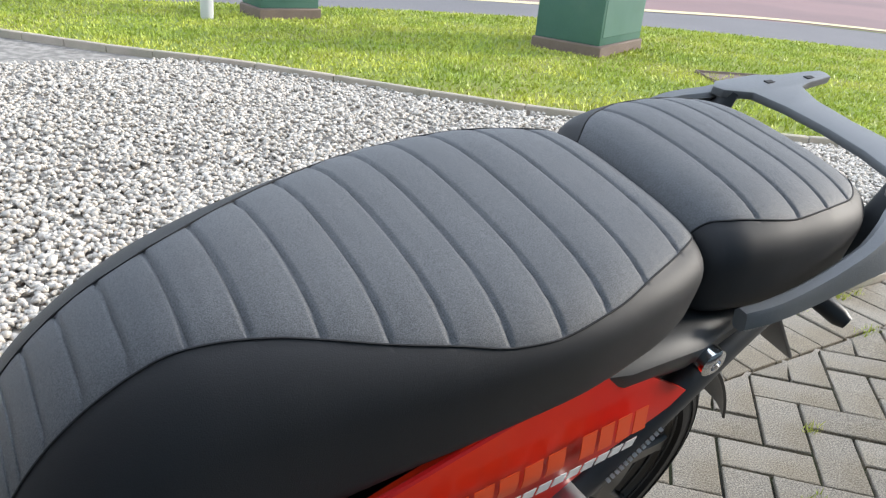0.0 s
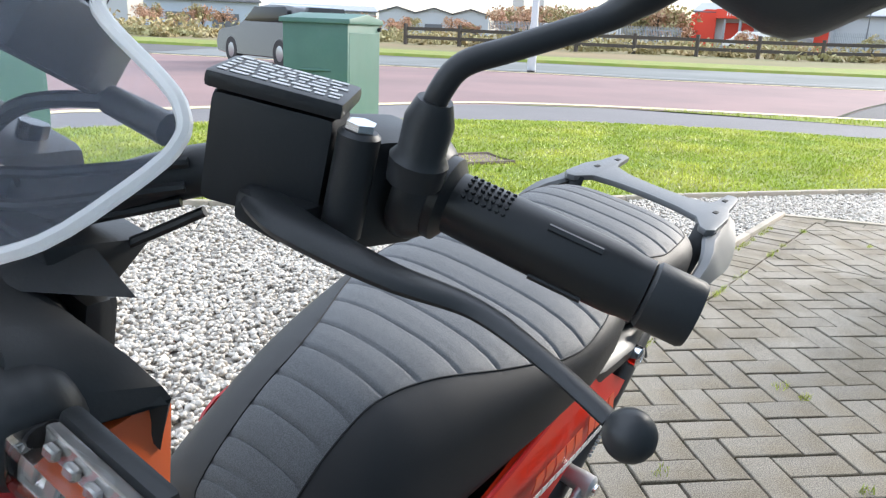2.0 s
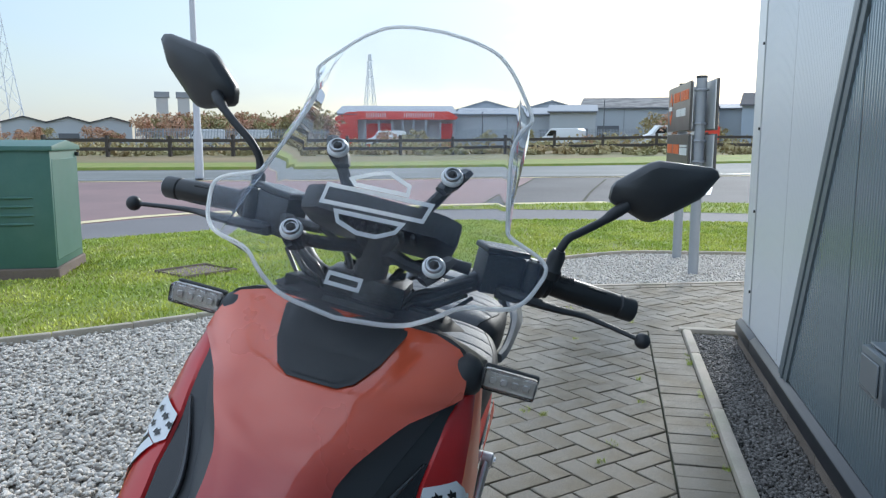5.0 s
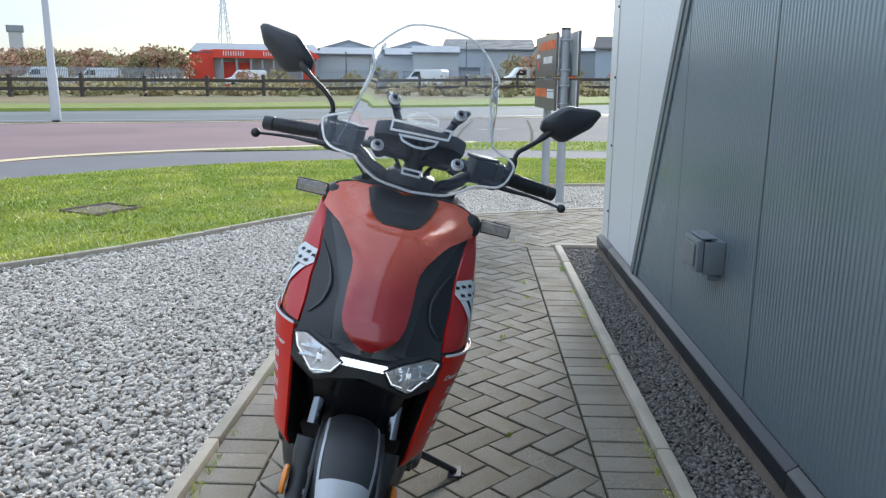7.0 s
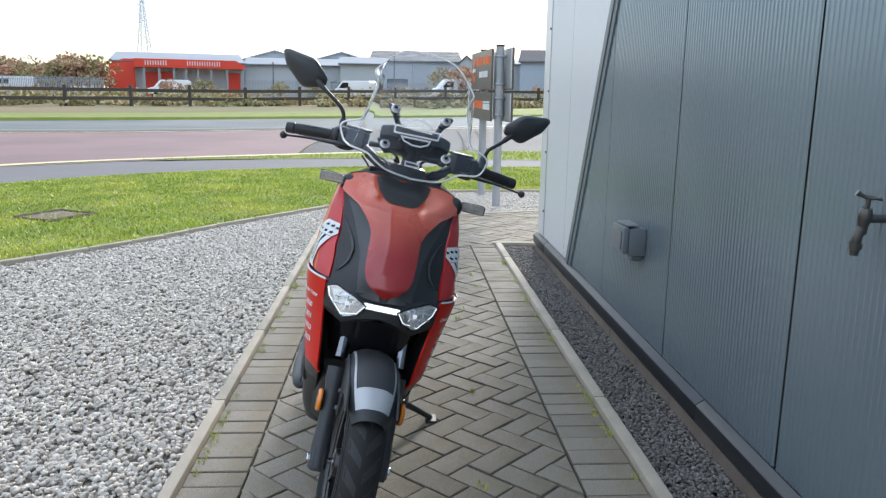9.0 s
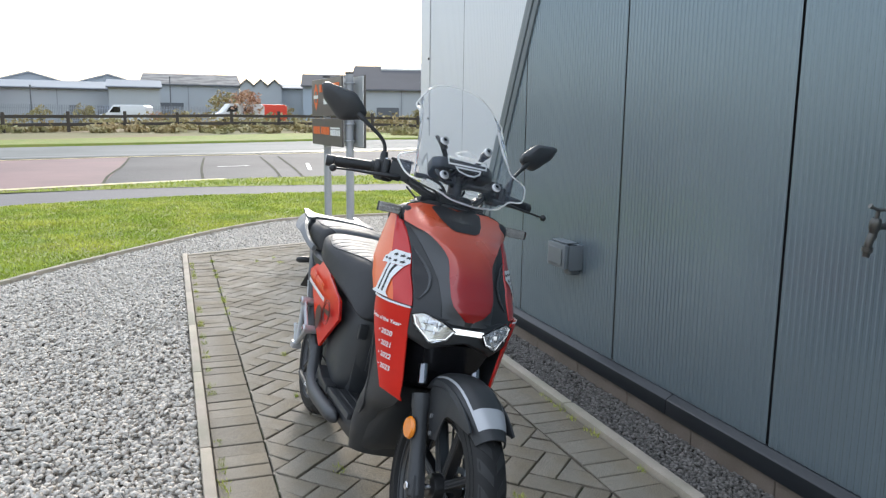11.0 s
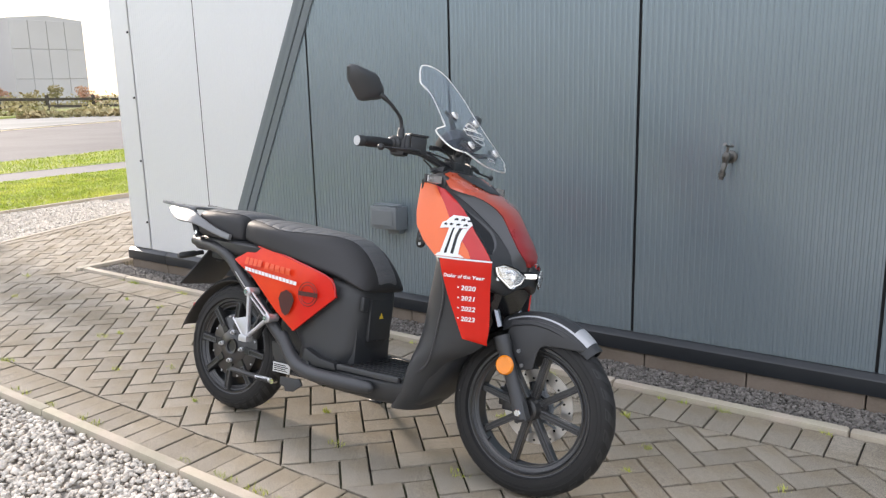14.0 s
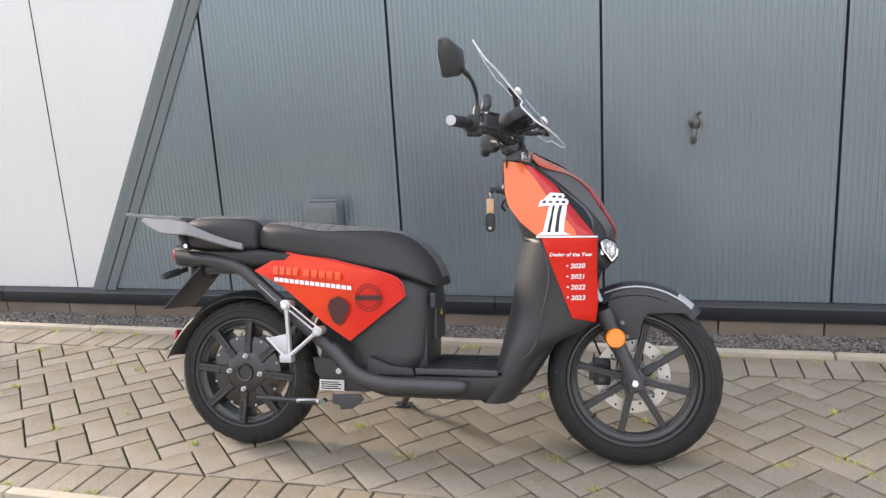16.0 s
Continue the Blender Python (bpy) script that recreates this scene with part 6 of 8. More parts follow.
def ap_point(th, z, off=0.0):
    """A point of the apron: th 0 at the nose, 90 at its left side, 180 at the back."""
    r, f, w = ap_par(z)
    xc = r + (f - r) * 0.42
    c, s = math.cos(th), math.sin(th)
    a = (f - xc) if c >= 0 else (xc - r)
    x = xc + (a + off) * math.copysign(abs(c) ** (2 / AP_N), c)
    y = (w + off) * math.copysign(abs(s) ** (2 / AP_N), s)
    return Vector((x, y + AP_Y0, z))


def th_of_y(y, z):
    r, f, w = ap_par(z)
    return math.asin(min(1.0, abs(y) / w) ** (AP_N / 2))


def th_of_x(x, z):
    r, f, w = ap_par(z)
    xc = r + (f - r) * 0.42
    if x >= xc:
        return math.acos(min(1.0, (x - xc) / (f - xc)) ** (AP_N / 2))
    return math.pi - math.acos(min(1.0, (xc - x) / (xc - r)) ** (AP_N / 2))


def ap_patch(z0, z1, lo, hi, off, nz=16, nt=10, thick=0.006):
    """A panel on the apron between the angles lo(z) and hi(z)."""
    b = bmesh.new()
    grid = []
    for i in range(nz + 1):
        z = z0 + (z1 - z0) * i / nz
        a, c = lo(z), hi(z)
        grid.append([b.verts.new(ap_point(a + (c - a) * j / nt, z, off)) for j in range(nt + 1)])
    for i in range(nz):
        for j in range(nt):
            b.faces.new((grid[i][j], grid[i][j + 1], grid[i + 1][j + 1], grid[i + 1][j]))
    bmesh.ops.recalc_face_normals(b, faces=b.faces[:])
    r = bmesh.ops.extrude_face_region(b, geom=b.faces[:])
    vs = [v for v in r["geom"] if isinstance(v, bmesh.types.BMVert)]
    for v in vs:
        cz = Vector((0.38, 0, v.co.z))
        d = (cz - v.co)
        v.co = v.co + d.normalized() * thick
    bmesh.ops.recalc_face_normals(b, faces=b.faces[:])
    return b


# upper front bodywork, by height: ridge, nose edge, wing crease, front and fold of the side, rear edge
SEC_Z = {
    "mid": [0.700, 0.720, 0.740, 0.776, 0.800, 0.827, 0.853, 0.880, 0.900, 0.920, 0.944, 0.972, 1.000, 1.010],
    "nose": [0.700, 0.718, 0.735, 0.753, 0.775, 0.800, 0.823, 0.847, 0.870, 0.890, 0.906, 0.917, 0.925, 0.930, 0.936, 0.943, 0.960, 0.980, 0.991, 1.001, 1.010],
    "crease": [0.700, 0.748, 0.770, 0.789, 0.809, 0.826, 0.843, 0.859, 0.876, 0.892, 0.908, 0.930, 0.945, 1.010],
    "front": [0.700, 0.742, 0.765, 0.787, 0.808, 0.832, 0.857, 0.879, 0.900, 0.919, 0.933, 0.945, 1.010],
    "fold": [0.700, 0.728, 0.750, 0.800, 0.855, 0.900, 0.930, 0.960, 0.990, 1.010],
    "rear": [0.700, 0.728, 0.770, 0.818, 0.860, 0.954, 0.968, 0.985, 1.000, 1.010],
}
SEC_X = {
    "mid": [0.566, 0.572, 0.578, 0.566, 0.551, 0.536, 0.520, 0.500, 0.481, 0.454, 0.415, 0.360, 0.306, 0.290],
    "nose": [0.566, 0.570, 0.575, 0.568, 0.555, 0.540, 0.524, 0.509, 0.494, 0.476, 0.455, 0.435, 0.415, 0.392, 0.368, 0.347, 0.330, 0.315, 0.307, 0.303, 0.295],
    "crease": [0.556, 0.541, 0.529, 0.513, 0.496, 0.478, 0.460, 0.442, 0.423, 0.405, 0.384, 0.352, 0.338, 0.300],
    "front": [0.532, 0.505, 0.487, 0.469, 0.452, 0.433, 0.416, 0.399, 0.378, 0.354, 0.337, 0.322, 0.290],
    "fold": [0.470, 0.462, 0.453, 0.410, 0.368, 0.340, 0.315, 0.292, 0.280, 0.280],
    "rear": [0.372, 0.346, 0.296, 0.260, 0.248, 0.242, 0.251, 0.267, 0.282, 0.282],
}
SEC_Y = {
    "nose": [0.006, 0.012, 0.035, 0.054, 0.062, 0.064, 0.065, 0.064, 0.066, 0.077, 0.092, 0.104, 0.115, 0.130, 0.146, 0.163, 0.162, 0.155, 0.146, 0.112, 0.080],
    "crease": [0.076, 0.079, 0.082, 0.084, 0.087, 0.094, 0.101, 0.109, 0.117, 0.126, 0.135, 0.148, 0.165, 0.10],
    "front": [0.150, 0.148, 0.147, 0.148, 0.150, 0.148, 0.147, 0.150, 0.153, 0.156, 0.162, 0.167, 0.10],
    "fold": [0.186, 0.188, 0.189, 0.191, 0.188, 0.183, 0.177, 0.170, 0.145, 0.09],
    "rear": [0.203, 0.208, 0.206, 0.201, 0.192, 0.173, 0.166, 0.128, 0.088, 0.07],
}


def section(z):
    """Half outline of the upper front bodywork at one height, from the ridge to the middle of the back."""
    p = [(float(np.interp(z, SEC_Z["mid"], SEC_X["mid"])), 0.0)]
    for k in ("nose", "crease", "front", "fold", "rear"):
        x, y = float(np.interp(z, SEC_Z[k], SEC_X[k])), float(np.interp(z, SEC_Z[k], SEC_Y[k]))
        if k in ("crease", "front"):
            x, y = min(x, p[-1][0] - 0.0015), max(y, p[-1][1] + 0.0015)
        p.append((x, y))
    rb = min(ap_par(z)[0], p[-1][0])
    return p + [(rb, p[-1][1] * 0.6), (rb, 0.0)]


def sec_point(k, z, off=0.0):
    """A point of that outline: k counts its corners, negative on the other side."""
    p = section(z)
    s = -1 if k < 0 else 1

    def at(u):
        u = min(max(u, 0.0), 6.999)
        i = int(u)
        (x0, y0), (x1, y1) = p[i], p[i + 1]
        f = u - i
        if i == 0:
            return x0 + (x1 - x0) * f ** 2.6, y0 + (y1 - y0) * f
        bow = 0.004 * 4 * f * (1 - f) if i in (3, 4) else 0.0
        return x0 + (x1 - x0) * f, y0 + (y1 - y0) * f + bow
    a = abs(k)
    x, y = at(a)
    if off:
        (xa, ya), (xb, yb) = at(max(a - 0.05, 0)), at(a + 0.05)
        n = Vector((yb - ya, xa - xb)).normalized() if (xa, ya) != (xb, yb) else Vector((1, 0))
        if a < 0.05:
            n = Vector((1, 0))
        x, y = x + n.x * off, y + n.y * off
    return Vector((x, s * y + AP_Y0, z))


def sec_patch(k0, k1, z0, z1, off, nz=24, nk=10, thick=0.006):
    """A panel of the upper bodywork between two corners; z0 and z1 may follow the corner."""
    b = bmesh.new()
    grid = []
    for i in range(nz + 1):
        row = []
        for j in range(nk + 1):
            a, c = (q(i / nz) if callable(q) else q for q in (k0, k1))
            k = a + (c - a) * j / nk
            lo, hi = (q(k) if callable(q) else q for q in (z0, z1))
            row.append(sec_point(k, lo + (hi - lo) * i / nz, off))
        grid.append([b.verts.new(v) for v in row])
    for i in range(nz):
        for j in range(nk):
            b.faces.new((grid[i][j], grid[i][j + 1], grid[i + 1][j + 1], grid[i + 1][j]))
    r = bmesh.ops.extrude_face_region(b, geom=b.faces[:])
    for v in [v for v in r["geom"] if isinstance(v, bmesh.types.BMVert)]:
        v.co += (Vector((0.34, AP_Y0, v.co.z)) - v.co).normalized() * thick
    bmesh.ops.recalc_face_normals(b, faces=b.faces[:])
    return b


def side_point(x, z, s, d):
    """The side panel at a given length and height."""
    p = section(z)[3:6]
    for i in range(2):
        if x >= p[i + 1][0] or i == 1:
            f = min(max((p[i][0] - x) / max(p[i][0] - p[i + 1][0], 1e-4), 0), 1)
            return sec_point(s * (3 + i + f), z, d)


def lin(zs, vals):
    return lambda z: float(np.interp(z, zs, vals))


def apron():
    f = thing_part("front_apron", "front bodywork with leg shield")
    # below the headlight the shield opens into a deep well for fork and wheel
    well = lin([0.34, 0.38, 0.42, 0.46, 0.52, 0.60, 0.650, 0.672], [0, 0.035, 0.10, 0.14, 0.14, 0.12, 0.10, 0])
    T = 0.80
    ths = [T * u for u in (-1, -0.985, -0.9, -0.7, -0.4, 0, 0.4, 0.7, 0.9, 0.985)] + [T + (2 * math.pi - 2 * T) * k / 44 for k in range(44)]

    def shell_point(th, z):
        if z > 0.716:
            a = (th + math.pi) % (2 * math.pi) - math.pi
            k = float(np.interp(abs(a), [0, 0.35, 0.6, 0.8, 1.1, 1.6, 2.2, math.pi], range(8)))
            return sec_point(math.copysign(k, a), z, -0.007)
        d = well(z)
        if abs(th) >= T or d <= 0:
            return ap_point(th, z)
        e = ap_point(T, z)
        u = th / T
        x = min(e.x, ap_point(th, z).x) - d * min(1.0, (1 - abs(u)) / 0.10)
        return Vector((x, (e.y - AP_Y0) * math.copysign(min(1.0, abs(u) * 1.02), u) + AP_Y0, z))
    rings = []
    for z in np.linspace(0.20, 1.005, 100):
        rings.append([shell_point(th, float(z)) for th in ths])
    part("leg_shield", bm_loft(rings), M_GREYPLASTIC, f, "satin dark grey leg shield")
    part("nose_panel", sec_patch(-1, 1, 0.717, 1.001, 0.004, 60, 32, 0.009), M_NOSE, f, "glossy red nose panel with an orange sky sheen painted towards the top")
    rib = soft([0.750, 0.784, 0.819, 0.843, 0.878], [0.80, 0.40, 0.26, 0.36, 0.80])
    for s in (-1, 1):
        part("wing_strip", sec_patch(s * 1.03, s * 1.97, 0.703, 0.940, 0.0, 36, 5), M_WINGGREY, f, "dark grey strip beside the nose")
        part("wing_panel", sec_patch(s * 2, s * 2.98, 0.703, 0.935, -0.001, 36, 6), M_PLASTIC, f, "black side wing of the nose")
        part("wing_inset", sec_patch(lambda u: s * (2 + rib(0.750 + 0.128 * u)), s * 2.93, 0.750, 0.878, 0.0006, 16, 4, 0.002), M_GLOSSBLACK, f)
        part("wing_blade", bm_tube([sec_point(s * (2 + rib(z)), z, 0.002) for z in np.linspace(0.750, 0.878, 14)], [0.001, 0.005, 0.0055, 0.004, 0.001], 8, None, 0, False, 0.6), M_WINGGREY, f, "raised rib on the wing")
        top = lambda k: 0.940 + 0.011 * (abs(k) - 3)
        part("side_panel", sec_patch(s * 4, s * 5, 0.728, top, 0.002, 24, 10), M_ORANGE2, f, "light orange wrapped side panel")
        part("side_panel", sec_patch(s * 3.03, s * 3.99, 0.728, top, 0.002, 24, 8), M_RED, f, "red edge of the side panel")
        front_th = lin([0.46, 0.66, 0.722], [0.80, 0.80, 0.80])
        lowb = lin([0.462, 0.476, 0.510, 0.614, 0.722], [0.512, 0.446, 0.434, 0.396, 0.360])
        part("lower_panel", ap_patch(0.463, 0.722, lambda z: s * min(front_th(z), th_of_x(lowb(z), z) - 0.02), lambda z: s * th_of_x(lowb(z), z), 0.006, 18, 10), M_ORANGE, f, "orange-red lower side panel")
        part("white_line", ap_patch(0.7225, 0.7275, lambda z: s * 0.80, lambda z: s * th_of_x(0.345, z), 0.0085, 1, 10, 0.002), M_WHITE, f, "thin white pinstripe")
        # leg shield edge bead
        bead = [(0.214, 0.306), (0.30, 0.355), (0.334, 0.402), (0.358, 0.50), (0.380, 0.616), (0.352, 0.722)]
        pts = [ap_point(s * th_of_x(x, z), z, 0.001) for x, z in bead]
        part("edge_bead", bm_tube(pts, 0.004, 6, None, 6), M_FRAME, f)
    for s in (-1, 1):
        rows = []
        for (fx, fy, fz), (rx, ry, rz) in (((0.304, 0.070, 1.006), (0.284, 0.078, 1.008)), ((0.303, 0.100, 1.004), (0.278, 0.106, 1.000)), ((0.305, 0.130, 1.000), (0.268, 0.132, 0.990)),
                                           ((0.308, 0.152, 0.991), (0.256, 0.160, 0.978)), ((0.314, 0.163, 0.975), (0.250, 0.178, 0.969)), ((0.322, 0.170, 0.954), (0.246, 0.181, 0.962))):
            a, c = Vector((fx, s * fy + AP_Y0, fz)), Vector((rx, s * ry + AP_Y0, rz))
            rows.append([a + Vector((0.002, 0, -0.012)), a, a.lerp(c, 0.5) + Vector((0, 0, 0.002)), c, c + Vector((0.002, -s * 0.002, -0.028))])
        b = bmesh.new()
        grid = [[b.verts.new(v) for v in r] for r in rows]
        for r0, r1 in zip(grid, grid[1:]):
            for q in range(4):
                b.faces.new((r0[q], r0[q + 1], r1[q + 1], r1[q]))
        bmesh.ops.recalc_face_normals(b, faces=b.faces[:])
        thicken(b, 0.004)
        part("shoulder", b, M_PLASTIC, f, "black shoulder cover")
    # scoop behind the nose
    scoop = lin([0.9475, 0.951, 0.968, 1.0], [0.024, 0.036, 0.054, 0.070])
    part("scoop", ap_patch(0.9475, 1.003, lambda z: -th_of_y(scoop(z), z), lambda z: th_of_y(scoop(z), z), 0.0155, 10, 12), M_PLASTIC, f, "matt black panel below the bars")
    sc2 = lin([0.9435, 0.948, 0.967, 1.0], [0.028, 0.042, 0.060, 0.077])
    part("scoop_rim", ap_patch(0.9435, 1.003, lambda z: -th_of_y(sc2(z), z), lambda z: th_of_y(sc2(z), z), 0.0135, 10, 12), M_GREYPLASTIC, f)
    # top cover towards the rider
    top = [[(0.30, -0.10, 1.0), (0.30, 0.10, 1.0), (0.24, 0.135, 0.995), (0.232, 0.0, 1.0), (0.24, -0.135, 0.995)],
           [(0.285, -0.08, 1.012), (0.285, 0.08, 1.012), (0.245, 0.11, 1.010), (0.238, 0.0, 1.014), (0.245, -0.11, 1.010)]]
    part("top_cover", bm_loft(top), M_PLASTIC, f)
    # glove box and lock on the rider's side
    part("inner_cover", bm_box(0.236, 0.254, -0.115, 0.115, 0.82, 0.985, 0.008, 2), M_PLASTIC, f)
    part("inner_cover", bm_box(0.224, 0.236, -0.10, 0.10, 0.90, 0.975, 0.005, 2), M_GREYPLASTIC, f)
    part("lock", bm_rings((0.236, -0.055, 0.882), (0.195, -0.055, 0.882), [(0, 0.021), (0.012, 0.020), (0.018, 0.014), (0.041, 0.012)], 16), M_PLASTIC, f)
    part("hook", bm_tube([(0.232, -0.03, 0.855), (0.216, -0.03, 0.842), (0.212, -0.03, 0.825), (0.225, -0.03, 0.812)], 0.005, 8, None, 5), M_PLASTIC, f)


apron()


def headlight():
    h = thing_part("headlight", "twin headlights joined by a white light bar")
    # black mask
    mask = []
    for y, z0, z1, x in ((-0.170, 0.668, 0.718, 0.520), (-0.150, 0.642, 0.724, 0.548), (-0.095, 0.622, 0.716, 0.585), (-0.045, 0.640, 0.700, 0.600), (0, 0.652, 0.697, 0.604), (0.045, 0.640, 0.700, 0.600), (0.095, 0.622, 0.716, 0.585), (0.150, 0.642, 0.724, 0.548), (0.170, 0.668, 0.718, 0.520)):
        zc, hz = (z0 + z1) / 2, (z1 - z0) / 2
        mask.append([(x - 0.06, y, zc - hz), (x - 0.012, y, zc - hz), (x, y, zc - hz * 0.7), (x, y, zc + hz * 0.7), (x - 0.012, y, zc + hz), (x - 0.06, y, zc + hz)])
    part("mask", bm_loft(mask), M_PLASTIC, h, "matt black headlight surround")
    for s in (-1, 1):
        out = [(0.044, 0.686), (0.078, 0.705), (0.124, 0.718), (0.150, 0.708), (0.141, 0.682), (0.104, 0.647), (0.094, 0.645), (0.060, 0.659)]
        def pt(y, z, d):
            x = float(np.interp(y, [0.04, 0.09, 0.15], [0.602, 0.588, 0.548]))
            return Vector((x + d + 0.005, s * y, z))
        cy, cz = 0.097, 0.682
        sm = [(a + (c - a) * q / 3, b + (d2 - b) * q / 3) for (a, b), (c, d2) in zip(out, out[1:] + out[:1]) for q in range(3)]
        rings = []
        for k, d in ((1.06, 0.002), (0.98, 0.006), (0.75, 0.012), (0.35, 0.015), (0.05, 0.016)):
            rings.append([pt(cy + (y - cy) * k, cz + (z - cz) * k, d) for y, z in sm])
        lens = bm_loft(rings, True, False)
        thicken(lens, 0.0015)
        part("lens", lens, M_CLEARLENS, h, "clear headlight lens").visible_shadow = False
        rng = random.Random(7 if s > 0 else 8)
        bowl = []
        for k, lo, hi in ((1.0, 0.0030, 0.0036), (0.86, -0.0005, 0.0040), (0.70, -0.0015, 0.0040), (0.54, -0.0020, 0.0040), (0.38, -0.0022, 0.0040), (0.22, -0.0025, 0.0030), (0.06, -0.0025, 0.0)):
            bowl.append([pt(cy + (y - cy) * k, cz + (z - cz) * k, rng.uniform(lo, hi)) for y, z in sm])
        part("reflector", bm_loft(bowl, True, True), M_MIRRORCUP, h, "faceted silvered lamp reflector", smooth=False)
        part("lens_rim", bm_tube([pt(cy + (y - cy) * 1.05, cz + (z - cz) * 1.05, 0.004) for y, z in sm], 0.0024, 6, None, 0, True), M_GLOSSBLACK, h)
        for zz in (0.676, 0.694):
            part("shelf", bm_box(pt(0.10, zz, 0).x - 0.010, pt(0.10, zz, 0).x + 0.004, min(s * 0.072, s * 0.130), max(s * 0.072, s * 0.130), zz - 0.0010, zz + 0.0010, 0, 1), M_MIRRORCUP, h, smooth=False)
        for yy, zz in ((0.090, 0.682),):
            p = pt(yy, zz, -0.004)
            part("led", bm_box(p.x - 0.004, p.x + 0.008, p.y - 0.005, p.y + 0.005, p.z - 0.006, p.z + 0.006, 0.002, 1), M_LED, h)
        for yy in (0.066, 0.090, 0.114, 0.134):
            p = pt(yy, 0.684, -0.001)
            part("divider", bm_box(p.x - 0.012, p.x + 0.004, p.y - 0.0015, p.y + 0.0015, p.z - 0.016, p.z + 0.018, 0, 1), M_CHROME, h, smooth=False)
        part("light_strip", bm_tube([pt(y, z, 0.004) for y, z in ((0.146, 0.706), (0.138, 0.684), (0.102, 0.650), (0.062, 0.662), (0.046, 0.685))], 0.0011, 6), M_DRL, h, "white daylight strip")
    part("light_bar", bm_box(0.598, 0.608, -0.048, 0.048, 0.679, 0.694, 0.004, 2), M_DRL, h, "white light bar between the lamps")
    part("under_mask", bm_loft([[(0.46, -0.145, 0.65), (0.46, 0.145, 0.65), (0.57, 0.10, 0.640), (0.57, -0.10, 0.640)], [(0.44, -0.11, 0.50), (0.44, 0.11, 0.50), (0.515, 0.07, 0.50), (0.515, -0.07, 0.50)]]), M_GLOSSBLACK, h)
    for ob in list(h.children):
        ob.data.transform(Matrix.Translation((-0.027, AP_Y0, 0.002)))


headlight()


def turn_signal(x, y, z, s, rear=False):
    t = thing_part("turn_signal", "slim clear turn signal on a short stalk" if not rear else "slim black rear turn signal")
    part("boot", bm_rings((x, s * 0.135, z - 0.006), (x, s * 0.178, z), [(0, 0.020), (0.012, 0.018), (0.014, 0.012), (0.02, 0.014), (0.024, 0.011), (0.03, 0.013), (0.034, 0.010), (0.043, 0.010)], 14), M_RUBBER, t, "ribbed rubber boot")
    part("hood", bm_rings((x - 0.004, s * 0.118, z - 0.012), (x + 0.003, s * 0.176, z - 0.002), [(0, 0.014), (0.014, 0.024), (0.028, 0.0285), (0.040, 0.028), (0.049, 0.024), (0.055, 0.018), (0.058, 0.011)], 28), M_PLASTIC, t)
    y0, y1 = min(s * 0.174, s * 0.243), max(s * 0.174, s * 0.243)
    part("housing", bm_box(x - 0.013, x - 0.003, y0, y1, z - 0.0135, z + 0.0145, 0.004, 2), M_PLASTIC, t)
    part("reflector", bm_box(x - 0.0025, x + 0.004, y0 + 0.004, y1 - 0.004, z - 0.010, z + 0.011, 0.001, 1), M_SMOKE, t, "smoky reflector")
    for k in range(4):
        yy = y0 + 0.014 + k * (y1 - y0 - 0.028) / 3
        part("rib", bm_box(x + 0.004, x + 0.008, yy - 0.004, yy + 0.004, z - 0.004, z + 0.004, 0.001, 1), M_SMOKE, t)
    lens = part("lens", bm_box(x - 0.0025, x + 0.020, y0 + 0.001, y1 - 0.001, z - 0.0125, z + 0.0135, 0.005, 2), M_CLEARLENS, t, "clear lens")
    lens.visible_shadow = False


for s in (-1, 1):
    turn_signal(0.305, 0.2, 0.966, s)


# -- lower body --
def ring_box(x, z0, z1, w0, w1, n=5):
    """A rounded section across the scooter, narrower below."""
    out = []
    for k in range(24):
        a = 2 * math.pi * k / 24
        c, s = math.cos(a), math.sin(a)
        y = math.copysign(abs(c) ** 0.5, c)
        v = math.copysign(abs(s) ** 0.5, s)
        t = (v + 1) / 2
        out.append((x, y * (w0 + (w1 - w0) * t), z0 + (z1 - z0) * t))
    return out


